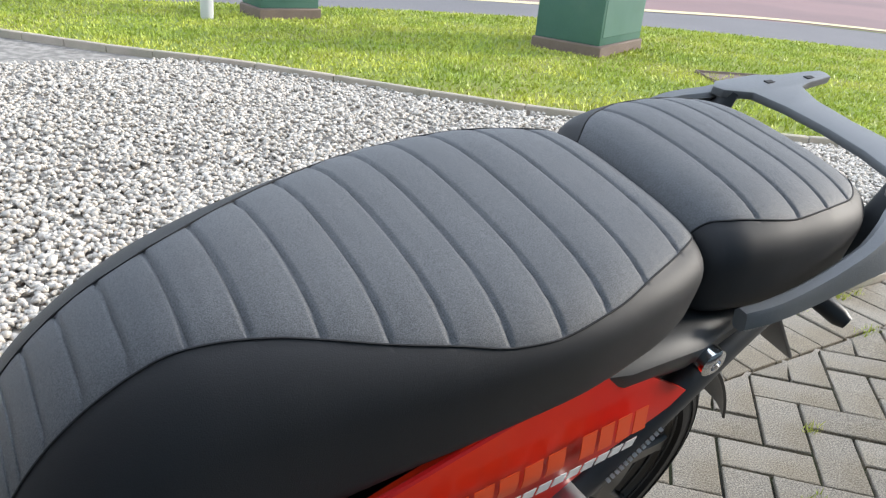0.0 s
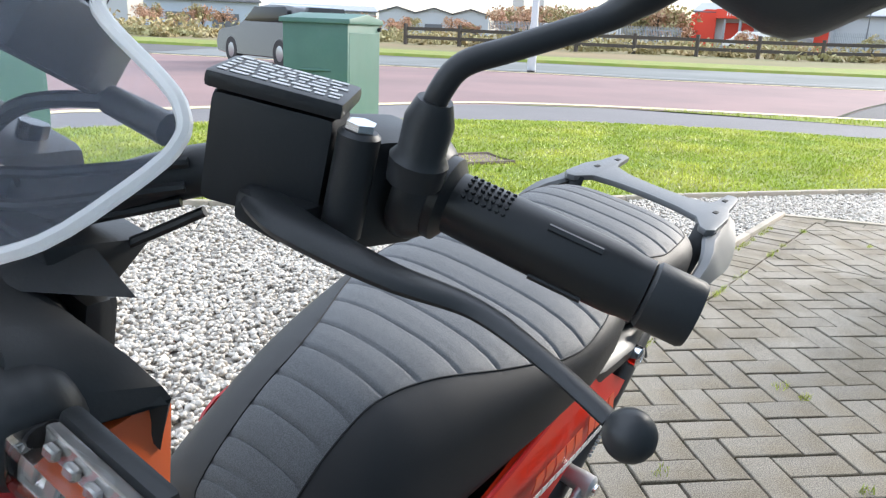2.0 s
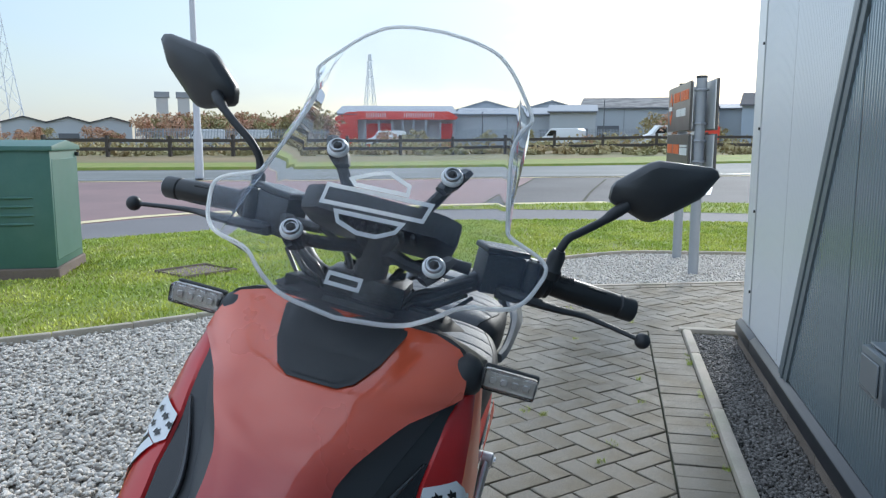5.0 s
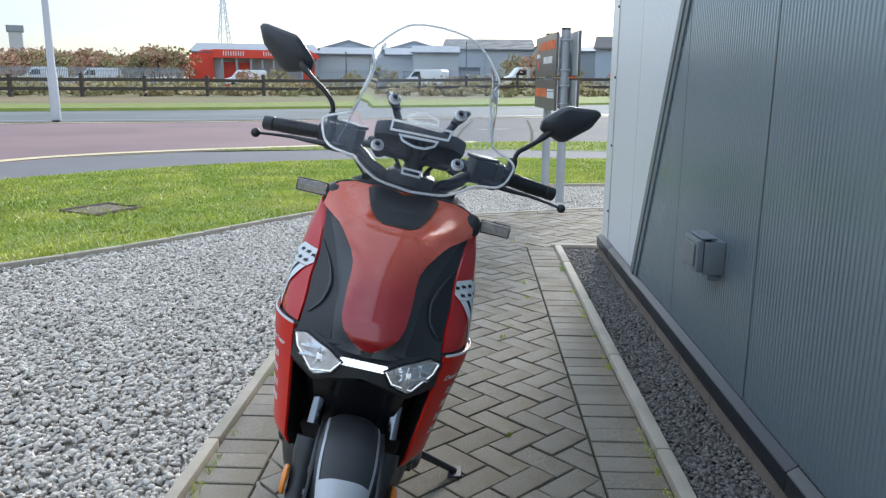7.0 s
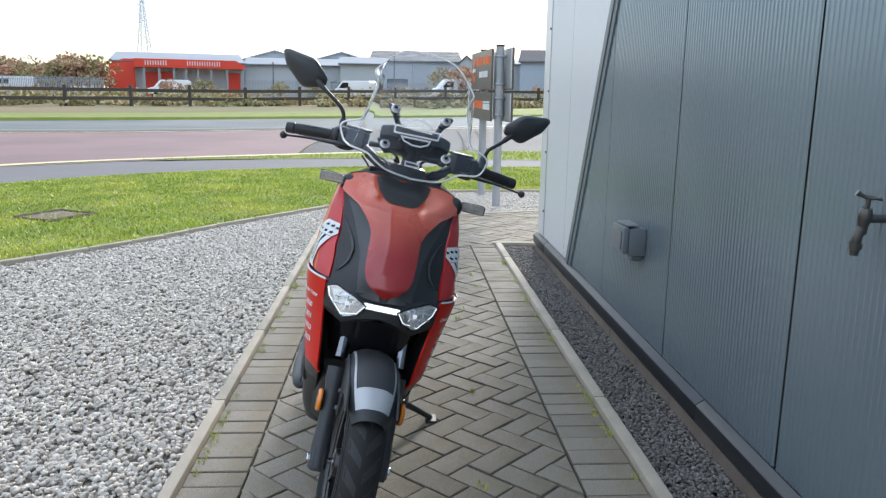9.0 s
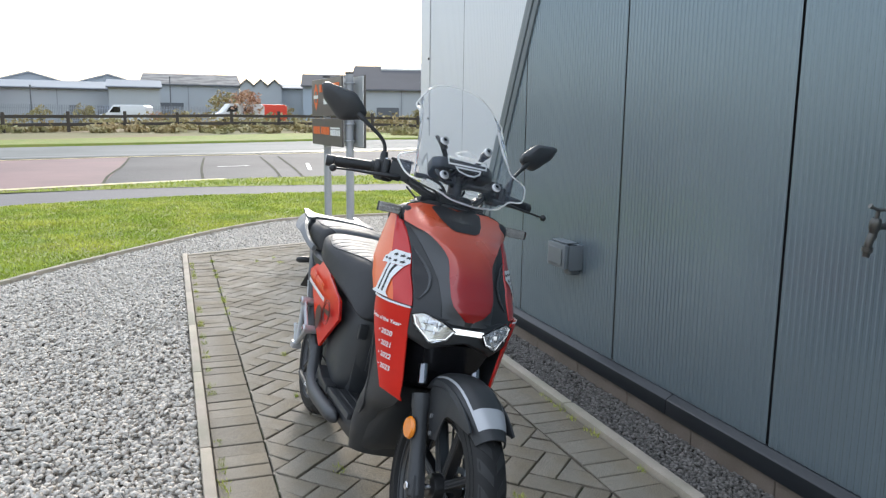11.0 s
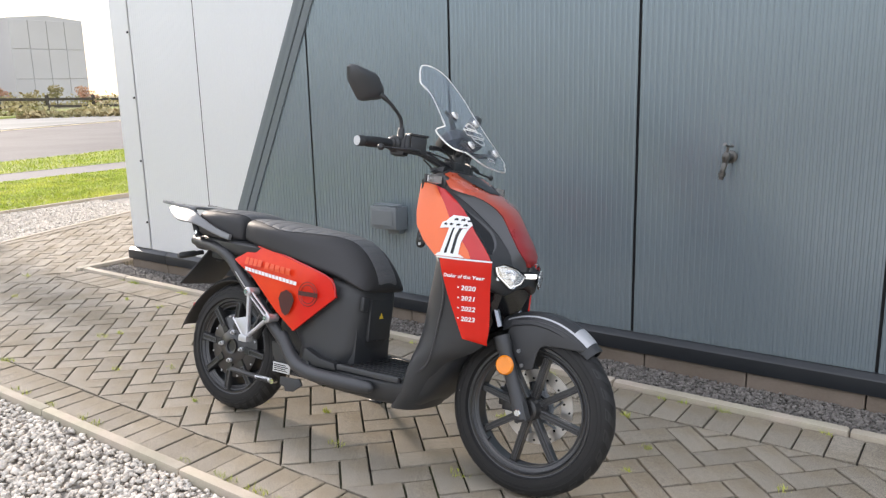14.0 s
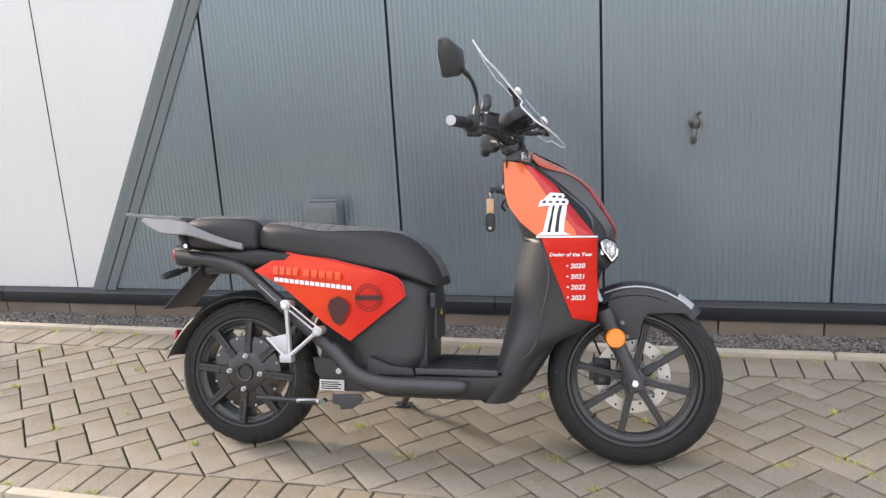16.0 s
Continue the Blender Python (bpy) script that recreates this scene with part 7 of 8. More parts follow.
def lower_body():
    f = thing_part("lower_body", "dark grey belly and footboard")
    secs = [(-0.235, 0.215, 0.300, 0.10, 0.13), (-0.17, 0.198, 0.304, 0.12, 0.160), (0.0, 0.198, 0.303, 0.13, 0.166), (0.12, 0.198, 0.303, 0.13, 0.166), (0.215, 0.200, 0.310, 0.128, 0.162), (0.26, 0.215, 0.345, 0.118, 0.155), (0.31, 0.262, 0.40, 0.11, 0.15), (0.36, 0.34, 0.44, 0.10, 0.14), (0.40, 0.40, 0.47, 0.09, 0.13)]
    part("belly_pan", bm_loft([ring_box(*q) for q in secs]), M_PLASTIC, f)
    part("footboard", bm_box(-0.05, 0.225, -0.150, 0.150, 0.300, 0.309, 0.004, 2), M_RUBBER, f, "black ribbed rubber footboard")
    for k in range(9):
        y = -0.13 + k * 0.0325
        part("footboard_rib", bm_box(-0.03, 0.205, y - 0.004, y + 0.004, 0.309, 0.313, 0.001, 1), M_RUBBER, f)
    for s in (-1, 1):
        part("foot_rail", bm_tube([(-0.335, s * 0.150, 0.37), (-0.25, s * 0.168, 0.290), (-0.16, s * 0.176, 0.262), (-0.05, s * 0.178, 0.258), (0.085, s * 0.172, 0.258), (0.105, s * 0.160, 0.262)], [0.023, 0.026, 0.026, 0.025, 0.014], 12, None, 6), M_FRAME, f, "dark grey tubular side rail")
        part("floor_edge", bm_box(-0.05, 0.215, s * 0.158 - 0.008, s * 0.158 + 0.008, 0.292, 0.312, 0.004, 2), M_FRAME, f)
        part("rear_foot_block", bm_plate([(-0.215, 0.285), (-0.05, 0.288), (-0.06, 0.312), (-0.13, 0.318), (-0.20, 0.345)], "y", s * 0.15 - 0.02, s * 0.15 + 0.02, 0.004), M_RUBBER, f)
        part("bolt", bm_cyl((-0.175, s * 0.17, 0.292), (-0.175, s * 0.176, 0.292), 0.008, seg=8), M_PLASTIC, f)
    part("lower_bolt", bm_cyl((-0.12, -0.135, 0.222), (-0.12, -0.142, 0.222), 0.008, seg=8), M_GLOSSBLACK, f)


lower_body()


def seat_body():
    f = thing_part("seat_housing", "satin dark grey body below the seat")
    secs = []
    for z, x0, x1, w in ((0.285, -0.30, -0.045, 0.130), (0.31, -0.29, -0.035, 0.138), (0.34, -0.285, -0.022, 0.140), (0.40, -0.33, -0.014, 0.140), (0.47, -0.40, -0.006, 0.142), (0.54, -0.47, -0.001, 0.143), (0.585, -0.52, -0.004, 0.132), (0.61, -0.54, -0.03, 0.118)):
        xc, a = (x0 + x1) / 2, (x1 - x0) / 2
        ring = []
        for k in range(36):
            t = 2 * math.pi * k / 36
            c, s = math.cos(t), math.sin(t)
            ring.append((xc + a * math.copysign(abs(c) ** (2 / 4.0), c), w * math.copysign(abs(s) ** (2 / 4.0), s) * (1 - 0.12 * max(0, c) ** 2), z))
        secs.append(ring)
    sm = []
    for a, b in zip(secs, secs[1:]):
        for k in range(3):
            sm.append([Vector(p).lerp(Vector(q), k / 3) for p, q in zip(a, b)])
    sm.append(secs[-1])
    part("housing", bm_loft(sm), M_GREYPLASTIC, f)
    part("front_panel", bm_box(-0.017, -0.001, -0.062, 0.062, 0.39, 0.54, 0.006, 2), M_PLASTIC, f)
    part("warning_label", bm_plate([(-0.012, 0.47), (0.012, 0.47), (0, 0.49)], "x", -0.0010, 0.0004), material("yellow_label", (0.75, 0.55, 0.05), 0.5), f, "tiny yellow warning label")
    part("front_latch", bm_box(-0.013, 0.005, -0.115, -0.085, 0.50, 0.55, 0.005, 2), M_PLASTIC, f)
    return f


seat_body()


def side_fairing(s):
    f = thing_part("side_fairing", "glossy orange-red side fairing with printed lettering")
    out = [(-0.602, 0.622), (-0.482, 0.688), (-0.40, 0.680), (-0.25, 0.640), (-0.105, 0.600), (-0.080, 0.540), (-0.268, 0.394), (-0.36, 0.455), (-0.50, 0.572)]
    Y = lambda x, z: s * (0.171 + 0.006 * (1 - ((x + 0.33) / 0.30) ** 2) - 0.045 * (0.62 - z) - 0.30 * max(0.0, z - 0.61))
    b = bmesh.new()
    b.faces.new([b.verts.new((x, 0, z)) for x, z in out])
    for _ in range(1):
        bmesh.ops.triangulate(b, faces=b.faces[:])
    for _ in range(3):
        bmesh.ops.subdivide_edges(b, edges=b.edges[:], cuts=1, use_grid_fill=True)
    for v in b.verts:
        v.co.y = Y(v.co.x, v.co.z)
    bmesh.ops.recalc_face_normals(b, faces=b.faces[:])
    thicken(b, 0.010)
    bmesh.ops.recalc_face_normals(b, faces=b.faces[:])
    part("panel", b, M_ORANGE, f)
    # raised crease along the top in lighter orange
    top = [(-0.470, 0.686), (-0.25, 0.639), (-0.107, 0.599), (-0.081, 0.541)]
    part("edge", bm_tube([(x, Y(x, z) - s * 0.001, z) for x, z in top], 0.0035, 6, None, 4), M_RED, f)

    def decal(poly, mat, name, d=0.0115, label=""):
        bb = bmesh.new()
        bb.faces.new([bb.verts.new((x, 0, z)) for x, z in poly])
        bmesh.ops.triangulate(bb, faces=bb.faces[:])
        for _ in range(2):
            bmesh.ops.subdivide_edges(bb, edges=bb.edges[:], cuts=1, use_grid_fill=True)
        for v in bb.verts:
            v.co.y = Y(v.co.x, v.co.z) + s * d
        bmesh.ops.recalc_face_normals(bb, faces=bb.faces[:])
        thicken(bb, 0.0008)
        part(name, bb, mat, f, label)

    # blocks for the lettering, on the slant of the top edge
    def row(x0, x1, z0, slope, h, n, mat, gap):
        w = (x1 - x0) / n
        for k in range(n):
            a, c = x0 + k * w, x0 + (k + 1) * w - gap
            za, zc = z0 + slope * (a - x0), z0 + slope * (c - x0)
            decal([(a, za), (c, zc), (c, zc + h), (a, za + h)], mat, "lettering_block")
    row(-0.528, -0.435, 0.612, -0.06, 0.026, 4, M_PRINTORANGE, 0.005)
    row(-0.420, -0.285, 0.604, -0.09, 0.025, 5, M_PRINTORANGE, 0.006)
    row(-0.522, -0.252, 0.588, -0.105, 0.0135, 15, M_WHITE, 0.0035)
    for r in (0.043, 0.033):
        pts = [(-0.198 + r * math.cos(2 * math.pi * k / 28), 0, 0.536 + r * math.sin(2 * math.pi * k / 28)) for k in range(28)]
        part("stamp_ring", bm_tube([(p[0], Y(p[0], p[2]) + s * 0.0112, p[2]) for p in pts], 0.0013, 4, None, 0, True), M_DARKDECAL, f, "dark printed round stamp")
    decal([(-0.243, 0.528), (-0.153, 0.528), (-0.153, 0.544), (-0.243, 0.544)], M_DARKDECAL, "stamp_band")
    decal([(-0.328, 0.528), (-0.300, 0.540), (-0.274, 0.528), (-0.262, 0.508), (-0.272, 0.480), (-0.284, 0.456), (-0.300, 0.446), (-0.318, 0.456), (-0.330, 0.480), (-0.338, 0.505)], M_DARKDECAL, "dark_emblem", label="plain dark printed emblem")


side_fairing(1)
side_fairing(-1)


# -- seats --
def seat_section(x, top, bot, w, e, slim, seam):
    """One cut across a seat; the sides splay out below the top, and two of its points lie on the seams."""
    zc, h = (top + bot) / 2, (top - bot) / 2

    def at(a):
        c, s = math.cos(a), math.sin(a)
        q = e if s >= 0 else 7.0
        y = w * math.copysign(abs(c) ** (2 / q), c)
        z = zc + h * math.copysign(abs(s) ** (2 / q), s)
        v = (z - bot) / max(top - bot, 1e-6)
        return [x, y * (1 - (1 - slim) * max(0.0, v - 0.15) / 0.85), z]

    lo, hi = 0.02, math.pi / 2
    for _ in range(24):
        m = (lo + hi) / 2
        lo, hi = (m, hi) if at(m)[1] > seam else (lo, m)
    a = max(lo, 0.10)
    steps = [a * k / 10 for k in range(10)] + [a + (math.pi - 2 * a) * k / 40 for k in range(40)] + [math.pi - a + a * k / 10 for k in range(10)] + [math.pi + math.pi * k / 24 for k in range(24)]
    return [at(q) for q in steps]


SEAT_N, SEAT_A, SEAT_B = 84, 10, 50


def ribbed_seat(name, xs, top, bot, wid, rib_x, seam, label, nx=190, e0=3.2, e1=3.2, slim=lambda x: 1.0):
    f = thing_part(name, label)
    rings = []
    X0, X1 = xs[0], xs[-1]
    T, B, W = soft(xs, top), soft(xs, bot), soft(xs, wid)
    # even steps along the top line, so that the ribs wrap down over the front
    fine = np.linspace(X0, X1, 600)
    L = np.concatenate([[0], np.cumsum(np.hypot(np.diff(fine), np.diff([T(q) for q in fine])))])
    ribs = [float(np.interp(q, fine, L)) for q in rib_x]
    line = []
    E = lin([X0, X0 + (X1 - X0) * 0.4, X1], [e0, e0, e1])
    for i in range(nx + 1):
        sl = L[-1] * i / nx
        x = float(np.interp(sl, L, fine))
        ring = seat_section(x, T(x), B(x), W(x), max(E(x), 2.7), slim(x), min(seam(x), W(x) * 0.96))
        line.append(tuple(ring[SEAT_A]))
        for p in ring[SEAT_A + 1:SEAT_B]:
            # the ribs bow a little to the rear in the middle
            bow = float(np.interp(x, [-0.35, -0.15], [0.009, 0.002])) * (1 - (p[1] / seam(x)) ** 2)
            d = min(abs(sl + bow - r) for r in ribs)
            p[2] -= math.exp(-(d / 0.0020) ** 2) * 0.0030 - 0.0012 * min(1.0, d / 0.02)
        rings.append(ring)
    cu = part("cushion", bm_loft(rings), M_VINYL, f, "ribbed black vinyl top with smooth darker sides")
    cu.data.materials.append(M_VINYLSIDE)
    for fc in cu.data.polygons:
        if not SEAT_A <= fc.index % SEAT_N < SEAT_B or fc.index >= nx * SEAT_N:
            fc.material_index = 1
    # seam piping down both sides
    for s in (-1, 1):
        pts = [(x, s * y, z + 0.0004) for x, y, z in line[::3]]
        part("seam_piping", bm_tube(pts, 0.0011, 5), M_THREAD, f, "stitched seam")
    return f, T, B, W


RIDER_X = [-0.618, -0.605, -0.57, -0.5, -0.42, -0.34, -0.26, -0.19, -0.1251, -0.0836, -0.0504, -0.0255, -0.0072, 0.0044, 0.0118, 0.016]
RIDER_T = [0.745, 0.776, 0.787, 0.786, 0.779, 0.772, 0.766, 0.760, 0.746, 0.727, 0.703, 0.677, 0.652, 0.632, 0.616, 0.600]
RIDER_B = [0.715, 0.700, 0.690, 0.678, 0.664, 0.650, 0.632, 0.614, 0.602, 0.592, 0.582, 0.574, 0.568, 0.566, 0.572, 0.584]
RIDER_W = [0.090, 0.120, 0.146, 0.164, 0.172, 0.170, 0.164, 0.158, 0.152, 0.148, 0.143, 0.137, 0.128, 0.114, 0.094, 0.050]
ribbed_seat("rider_seat", RIDER_X, RIDER_T, RIDER_B, RIDER_W, [-0.553, -0.491, -0.438, -0.388, -0.34, -0.295, -0.25, -0.204, -0.157, -0.1168, -0.0786, -0.0471, -0.0205, -0.0023, 0.006], soft([-0.62, -0.6, -0.5, -0.45, -0.39, -0.345, -0.3, -0.25, -0.206, -0.17, -0.1276, -0.0919, -0.0255, 0.016], [0.07, 0.10, 0.140, 0.154, 0.160, 0.154, 0.138, 0.118, 0.097, 0.080, 0.064, 0.056, 0.054, 0.056]), "long black ribbed rider seat", 330, 3.2, 2.3, soft([-0.62, -0.42, -0.3, -0.18, -0.0919, -0.0255, 0.016], [1.0, 1.0, 0.94, 0.79, 0.64, 0.56, 0.56]))
PILL_X = [-0.900, -0.893, -0.87, -0.82, -0.76, -0.70, -0.65, -0.622, -0.610, -0.604]
PILL_T = [0.760, 0.785, 0.803, 0.810, 0.812, 0.810, 0.804, 0.794, 0.778, 0.750]
PILL_B = [0.735, 0.715, 0.702, 0.694, 0.690, 0.688, 0.688, 0.688, 0.690, 0.700]
PILL_W = [0.075, 0.105, 0.130, 0.150, 0.156, 0.154, 0.148, 0.140, 0.128, 0.105]
ribbed_seat("pillion_seat", PILL_X, PILL_T, PILL_B, PILL_W, [-0.868, -0.820, -0.770, -0.718, -0.664], soft([-0.90, -0.88, -0.82, -0.72, -0.64, -0.60], [0.05, 0.085, 0.125, 0.133, 0.112, 0.085]), "short black ribbed pillion seat", 190)


# -- tail, rack and frame --
def tail():
    f = thing_part("tail_unit", "dark grey tail fairing with a red lamp")
    secs = [(-0.968, 0.648, 0.700, 0.050, 0.060), (-0.955, 0.632, 0.712, 0.070, 0.080), (-0.90, 0.630, 0.706, 0.088, 0.096), (-0.80, 0.636, 0.700, 0.105, 0.118), (-0.70, 0.634, 0.698, 0.138, 0.154), (-0.60, 0.628, 0.695, 0.156, 0.172), (-0.50, 0.630, 0.690, 0.158, 0.170), (-0.40, 0.640, 0.684, 0.13, 0.15)]
    part("tail_cover", bm_loft([ring_box(*q) for q in secs]), M_PLASTIC, f)
    part("tail_lamp", bm_loft([ring_box(-0.955, 0.650, 0.700, 0.060, 0.066), ring_box(-0.974, 0.652, 0.697, 0.055, 0.060), ring_box(-0.978, 0.656, 0.692, 0.045, 0.05)]), M_REDLAMP, f, "red tail lamp")
    for s in (-1, 1):
        if s > 0:
            part("seat_bolt", bm_rings((-0.617, s * 0.162, 0.660), (-0.617, s * 0.178, 0.660), [(0, 0.017), (0.012, 0.017), (0.015, 0.012), (0.0151, 0.007), (0.009, 0.006)], 18), M_CHROME, f, "bright socket-head bolt")
        part("rear_signal_stalk", bm_rings((-0.925, s * 0.05, 0.622), (-0.955, s * 0.155, 0.600), [(0, 0.010), (0.03, 0.009), (0.035, 0.013), (0.095, 0.014), (0.108, 0.009)], 12), M_PLASTIC, f, "slim black rear turn signal")
    pl = [(-0.092, 0), (0.092, 0), (0.104, -0.205), (-0.104, -0.205)]
    m = Matrix.Translation((-0.842, 0, 0.632)) @ Matrix.Rotation(radians(43), 4, "Y")
    part("plate_holder", bm_plate(pl, "x", -0.006, 0.0, 0.002, None, m), M_PLASTIC, f, "blank black number plate holder")
    part("plate_arm", bm_box(-0.93, -0.84, -0.02, 0.02, 0.59, 0.632, 0.006, 1), M_PLASTIC, f)


tail()


def rack():
    f = thing_part("luggage_rack", "grey metal grab rail and luggage rack")
    LX = [-1.035, -0.985, -0.94, -0.90, -0.844, -0.807, -0.737, -0.68, -0.645]
    LOW = soft(LX, [0.792, 0.768, 0.750, 0.744, 0.742, 0.734, 0.714, 0.699, 0.691])
    TOP = soft(LX, [0.806, 0.802, 0.800, 0.795, 0.782, 0.767, 0.740, 0.722, 0.713])
    MID = soft(LX, [0.146, 0.166, 0.176, 0.181, 0.183, 0.182, 0.178, 0.172, 0.164])
    THK = soft(LX, [0.008, 0.012, 0.014, 0.014, 0.012, 0.010, 0.009, 0.009, 0.008])
    LEAN = soft(LX, [0.010, 0.024, 0.030, 0.030, 0.016, 0.008, 0.004, 0.003, 0.003])
    for s in (-1, 1):
        # cast side arm: broad and splayed at the rear, a slim bar towards the seat
        rings = []
        for k in range(29):
            x = -1.035 + 0.39 * k / 28
            y, w, lo, hi, lean = MID(x), THK(x), LOW(x), TOP(x), LEAN(x)
            c = min(0.005, (hi - lo) * 0.22)
            rings.append([(x, s * (y + w), lo + c), (x, s * (y + w - lean), hi - c), (x, s * (y + w * 0.6 - lean), hi), (x, s * (y - w * 0.6 - lean), hi), (x, s * (y - w - lean), hi - c), (x, s * (y - w), lo + c), (x, s * (y - w * 0.6), lo), (x, s * (y + w * 0.6), lo)])
        part("side_arm", bm_loft(rings), M_RACK, f)
        for x, y in ((-1.072, 0.116), (-0.992, 0.124)):
            z = 0.8118 - (x + 0.97) * 0.085
            part("slot", bm_box(x - 0.012, x + 0.012, s * y - 0.0045, s * y + 0.0045, z - 0.004, z + 0.0007, 0.0006, 1), M_THREAD, f, "dark slotted bolt hole")
        part("strut", bm_tube([(-0.872, s * 0.118, 0.690), (-0.895, s * 0.128, 0.745), (-0.915, s * 0.134, 0.800)], [0.022, 0.018, 0.020], 10, None, 4, False, 0.6), M_PLASTIC, f)
        part("strut_bolt", bm_cyl((-0.872, s * 0.130, 0.706), (-0.872, s * 0.142, 0.706), 0.008, seg=10), M_CHROME, f)
    half = [(-0.950, 0.0), (-0.946, 0.06), (-0.934, 0.106), (-0.895, 0.126), (-0.888, 0.140), (-0.905, 0.152), (-0.985, 0.150), (-1.03, 0.138), (-1.085, 0.134), (-1.112, 0.130), (-1.116, 0.122), (-1.112, 0.108), (-1.055, 0.104), (-1.030, 0.098), (-1.012, 0.06), (-1.008, 0.0)]
    plate = bm_plate(half + [(x, -y) for x, y in half[-2:0:-1]], "z", 0.800, 0.812, 0.003)
    for v in plate.verts:
        v.co.z += -(v.co.x + 0.97) * 0.085
    part("cross_plate", plate, M_RACK, f, "flat grey cross plate with two prongs")
    part("under_bracket", bm_box(-0.90, -0.84, -0.09, 0.09, 0.695, 0.745, 0.012, 2), M_PLASTIC, f)


rack()


def frame_tubes():
    for s in (-1, 1):
        tube = part("frame_tube", bm_tube([(-0.93, s * 0.088, 0.672), (-0.85, s * 0.105, 0.664), (-0.74, s * 0.128, 0.652), (-0.665, s * 0.142, 0.628), (-0.60, s * 0.150, 0.584), (-0.494, s * 0.156, 0.497), (-0.364, s * 0.158, 0.388), (-0.27, s * 0.156, 0.308)], 0.0215, 16, None, 6), M_FRAME, scooter, "dark grey tubular rear frame")
        A, B = Vector((-0.585, s * 0.1725, 0.575)), Vector((-0.520, s * 0.1775, 0.522))
        for k in range(13):
            p, q = A.lerp(B, k / 13), A.lerp(B, (k + 0.65) / 13)
            part("print_bar", bm_tube([p, q], 0.0036, 4, None, 0, False, 0.5), M_LABEL, tube)
        f = thing_part("peg_bracket", "silver cast passenger footrest bracket")
        P = lambda x, z, d=0.0: Vector((x, s * (0.196 + d), z))
        for a, b, w in (((-0.471, 0.519), (-0.361, 0.435), 0.0055), ((-0.479, 0.505), (-0.369, 0.421), 0.0055), ((-0.475, 0.512), (-0.464, 0.345), 0.012), ((-0.365, 0.428), (-0.464, 0.345), 0.012), ((-0.543, 0.404), (-0.474, 0.334), 0.009)):
            A, B = P(*a), P(*b)
            part("strut", bm_tube([A, A.lerp(B, 0.5), B], [w, w * 0.85, w], 8, None, 4, False, 0.7), M_CASTSILVER, f)
        part("web", bm_plate([(-0.537, 0.403), (-0.478, 0.417), (-0.462, 0.352), (-0.482, 0.338)], "y", s * 0.196 - 0.006, s * 0.196 + 0.006, 0.003), M_CASTSILVER, f)
        for x, z in ((-0.475, 0.512), (-0.365, 0.428)):
            part("boss", bm_rings(P(x, z, -0.04), P(x, z, 0.016), [(0, 0.014), (0.04, 0.017), (0.052, 0.017), (0.056, 0.013)], 18), M_CASTSILVER, f)
            part("bolt", bm_cyl(P(x, z, 0.0165), P(x, z, 0.021), 0.009, seg=12), M_CHROME, f)
        part("foot_peg", bm_box(-0.494, -0.452, s * 0.202 - 0.012, s * 0.202 + 0.022, 0.325, 0.350, 0.004, 2), M_CASTSILVER, f)
    f = thing_part("swingarm", "black rear swingarm with a silver linkage")
    for s in (-1, 1):
        if s > 0:
            part("arm", bm_tube([(-0.24, s * 0.085, 0.25), (-0.40, s * 0.092, 0.252), (-0.70, s * 0.085, 0.260)], [0.026, 0.022, 0.018], 10, None, 4), M_PLASTIC, f)
        part("shock", bm_tube([(-0.42, s * 0.105, 0.52), (-0.53, s * 0.100, 0.33)], 0.022, 12), M_PLASTIC, f)
        b = None
        coil = [(-0.42 - 0.11 * k / 60, s * 0.102 + 0.026 * math.cos(k * 0.75), 0.50 - 0.17 * k / 60 + 0.026 * math.sin(k * 0.75) * 0.6) for k in range(61)]
        part("spring", bm_tube(coil, 0.0045, 5), M_PLASTIC, f)
    part("torque_rod", bm_tube([(-0.62, -0.115, 0.188), (-0.47, -0.125, 0.186), (-0.40, -0.128, 0.184)], 0.010, 8), M_PLASTIC, f)
    part("rod_end", bm_cyl((-0.47, -0.126, 0.186), (-0.39, -0.128, 0.186), 0.009, seg=10), M_CASTSILVER, f)
    part("rod_end_bolt", bm_cyl((-0.375, -0.118, 0.186), (-0.375, -0.140, 0.186), 0.010, seg=8), M_CHROME, f)
    part("pivot_plate", bm_plate([(-0.42, 0.33), (-0.33, 0.325), (-0.27, 0.30), (-0.22, 0.22), (-0.36, 0.22), (-0.41, 0.28)], "y", -0.112, -0.104, 0.002), M_PLASTIC, f)
    part("pivot_bolt", bm_cyl((-0.325, -0.110, 0.287), (-0.325, -0.122, 0.287), 0.010, seg=10), M_CASTSILVER, f)
    part("stand_bracket", bm_plate([(-0.345, 0.21), (-0.25, 0.215), (-0.235, 0.195), (-0.275, 0.165), (-0.315, 0.160), (-0.32, 0.175), (-0.345, 0.180)], "y", -0.128, -0.120, 0.002), M_FRAME, f)
    part("data_label", bm_box(-0.392, -0.305, -0.123, -0.120, 0.222, 0.258, 0.001, 1), M_LABEL, f, "small silver data plate")
    for k in range(4):
        part("print_line", bm_box(-0.385, -0.315 - 0.01 * (k % 2), -0.1245, -0.1232, 0.228 + 0.007 * k, 0.231 + 0.007 * k), M_GLOSSBLACK, f, smooth=False)
    # rear mudguard close to the tyre
    def guard(a0, a1, r, w, n=26):
        rings = []
        for i in range(n + 1):
            a = radians(a0 + (a1 - a0) * i / n)
            rr = r + 0.035 * max(0, (i / n - 0.72) / 0.28) ** 2
            o = [(RA.x + (rr - 0.020 * abs(u) ** 2.5) * math.cos(a), u * w, RA.z + (rr - 0.020 * abs(u) ** 2.5) * math.sin(a)) for u in np.linspace(-1, 1, 11)]
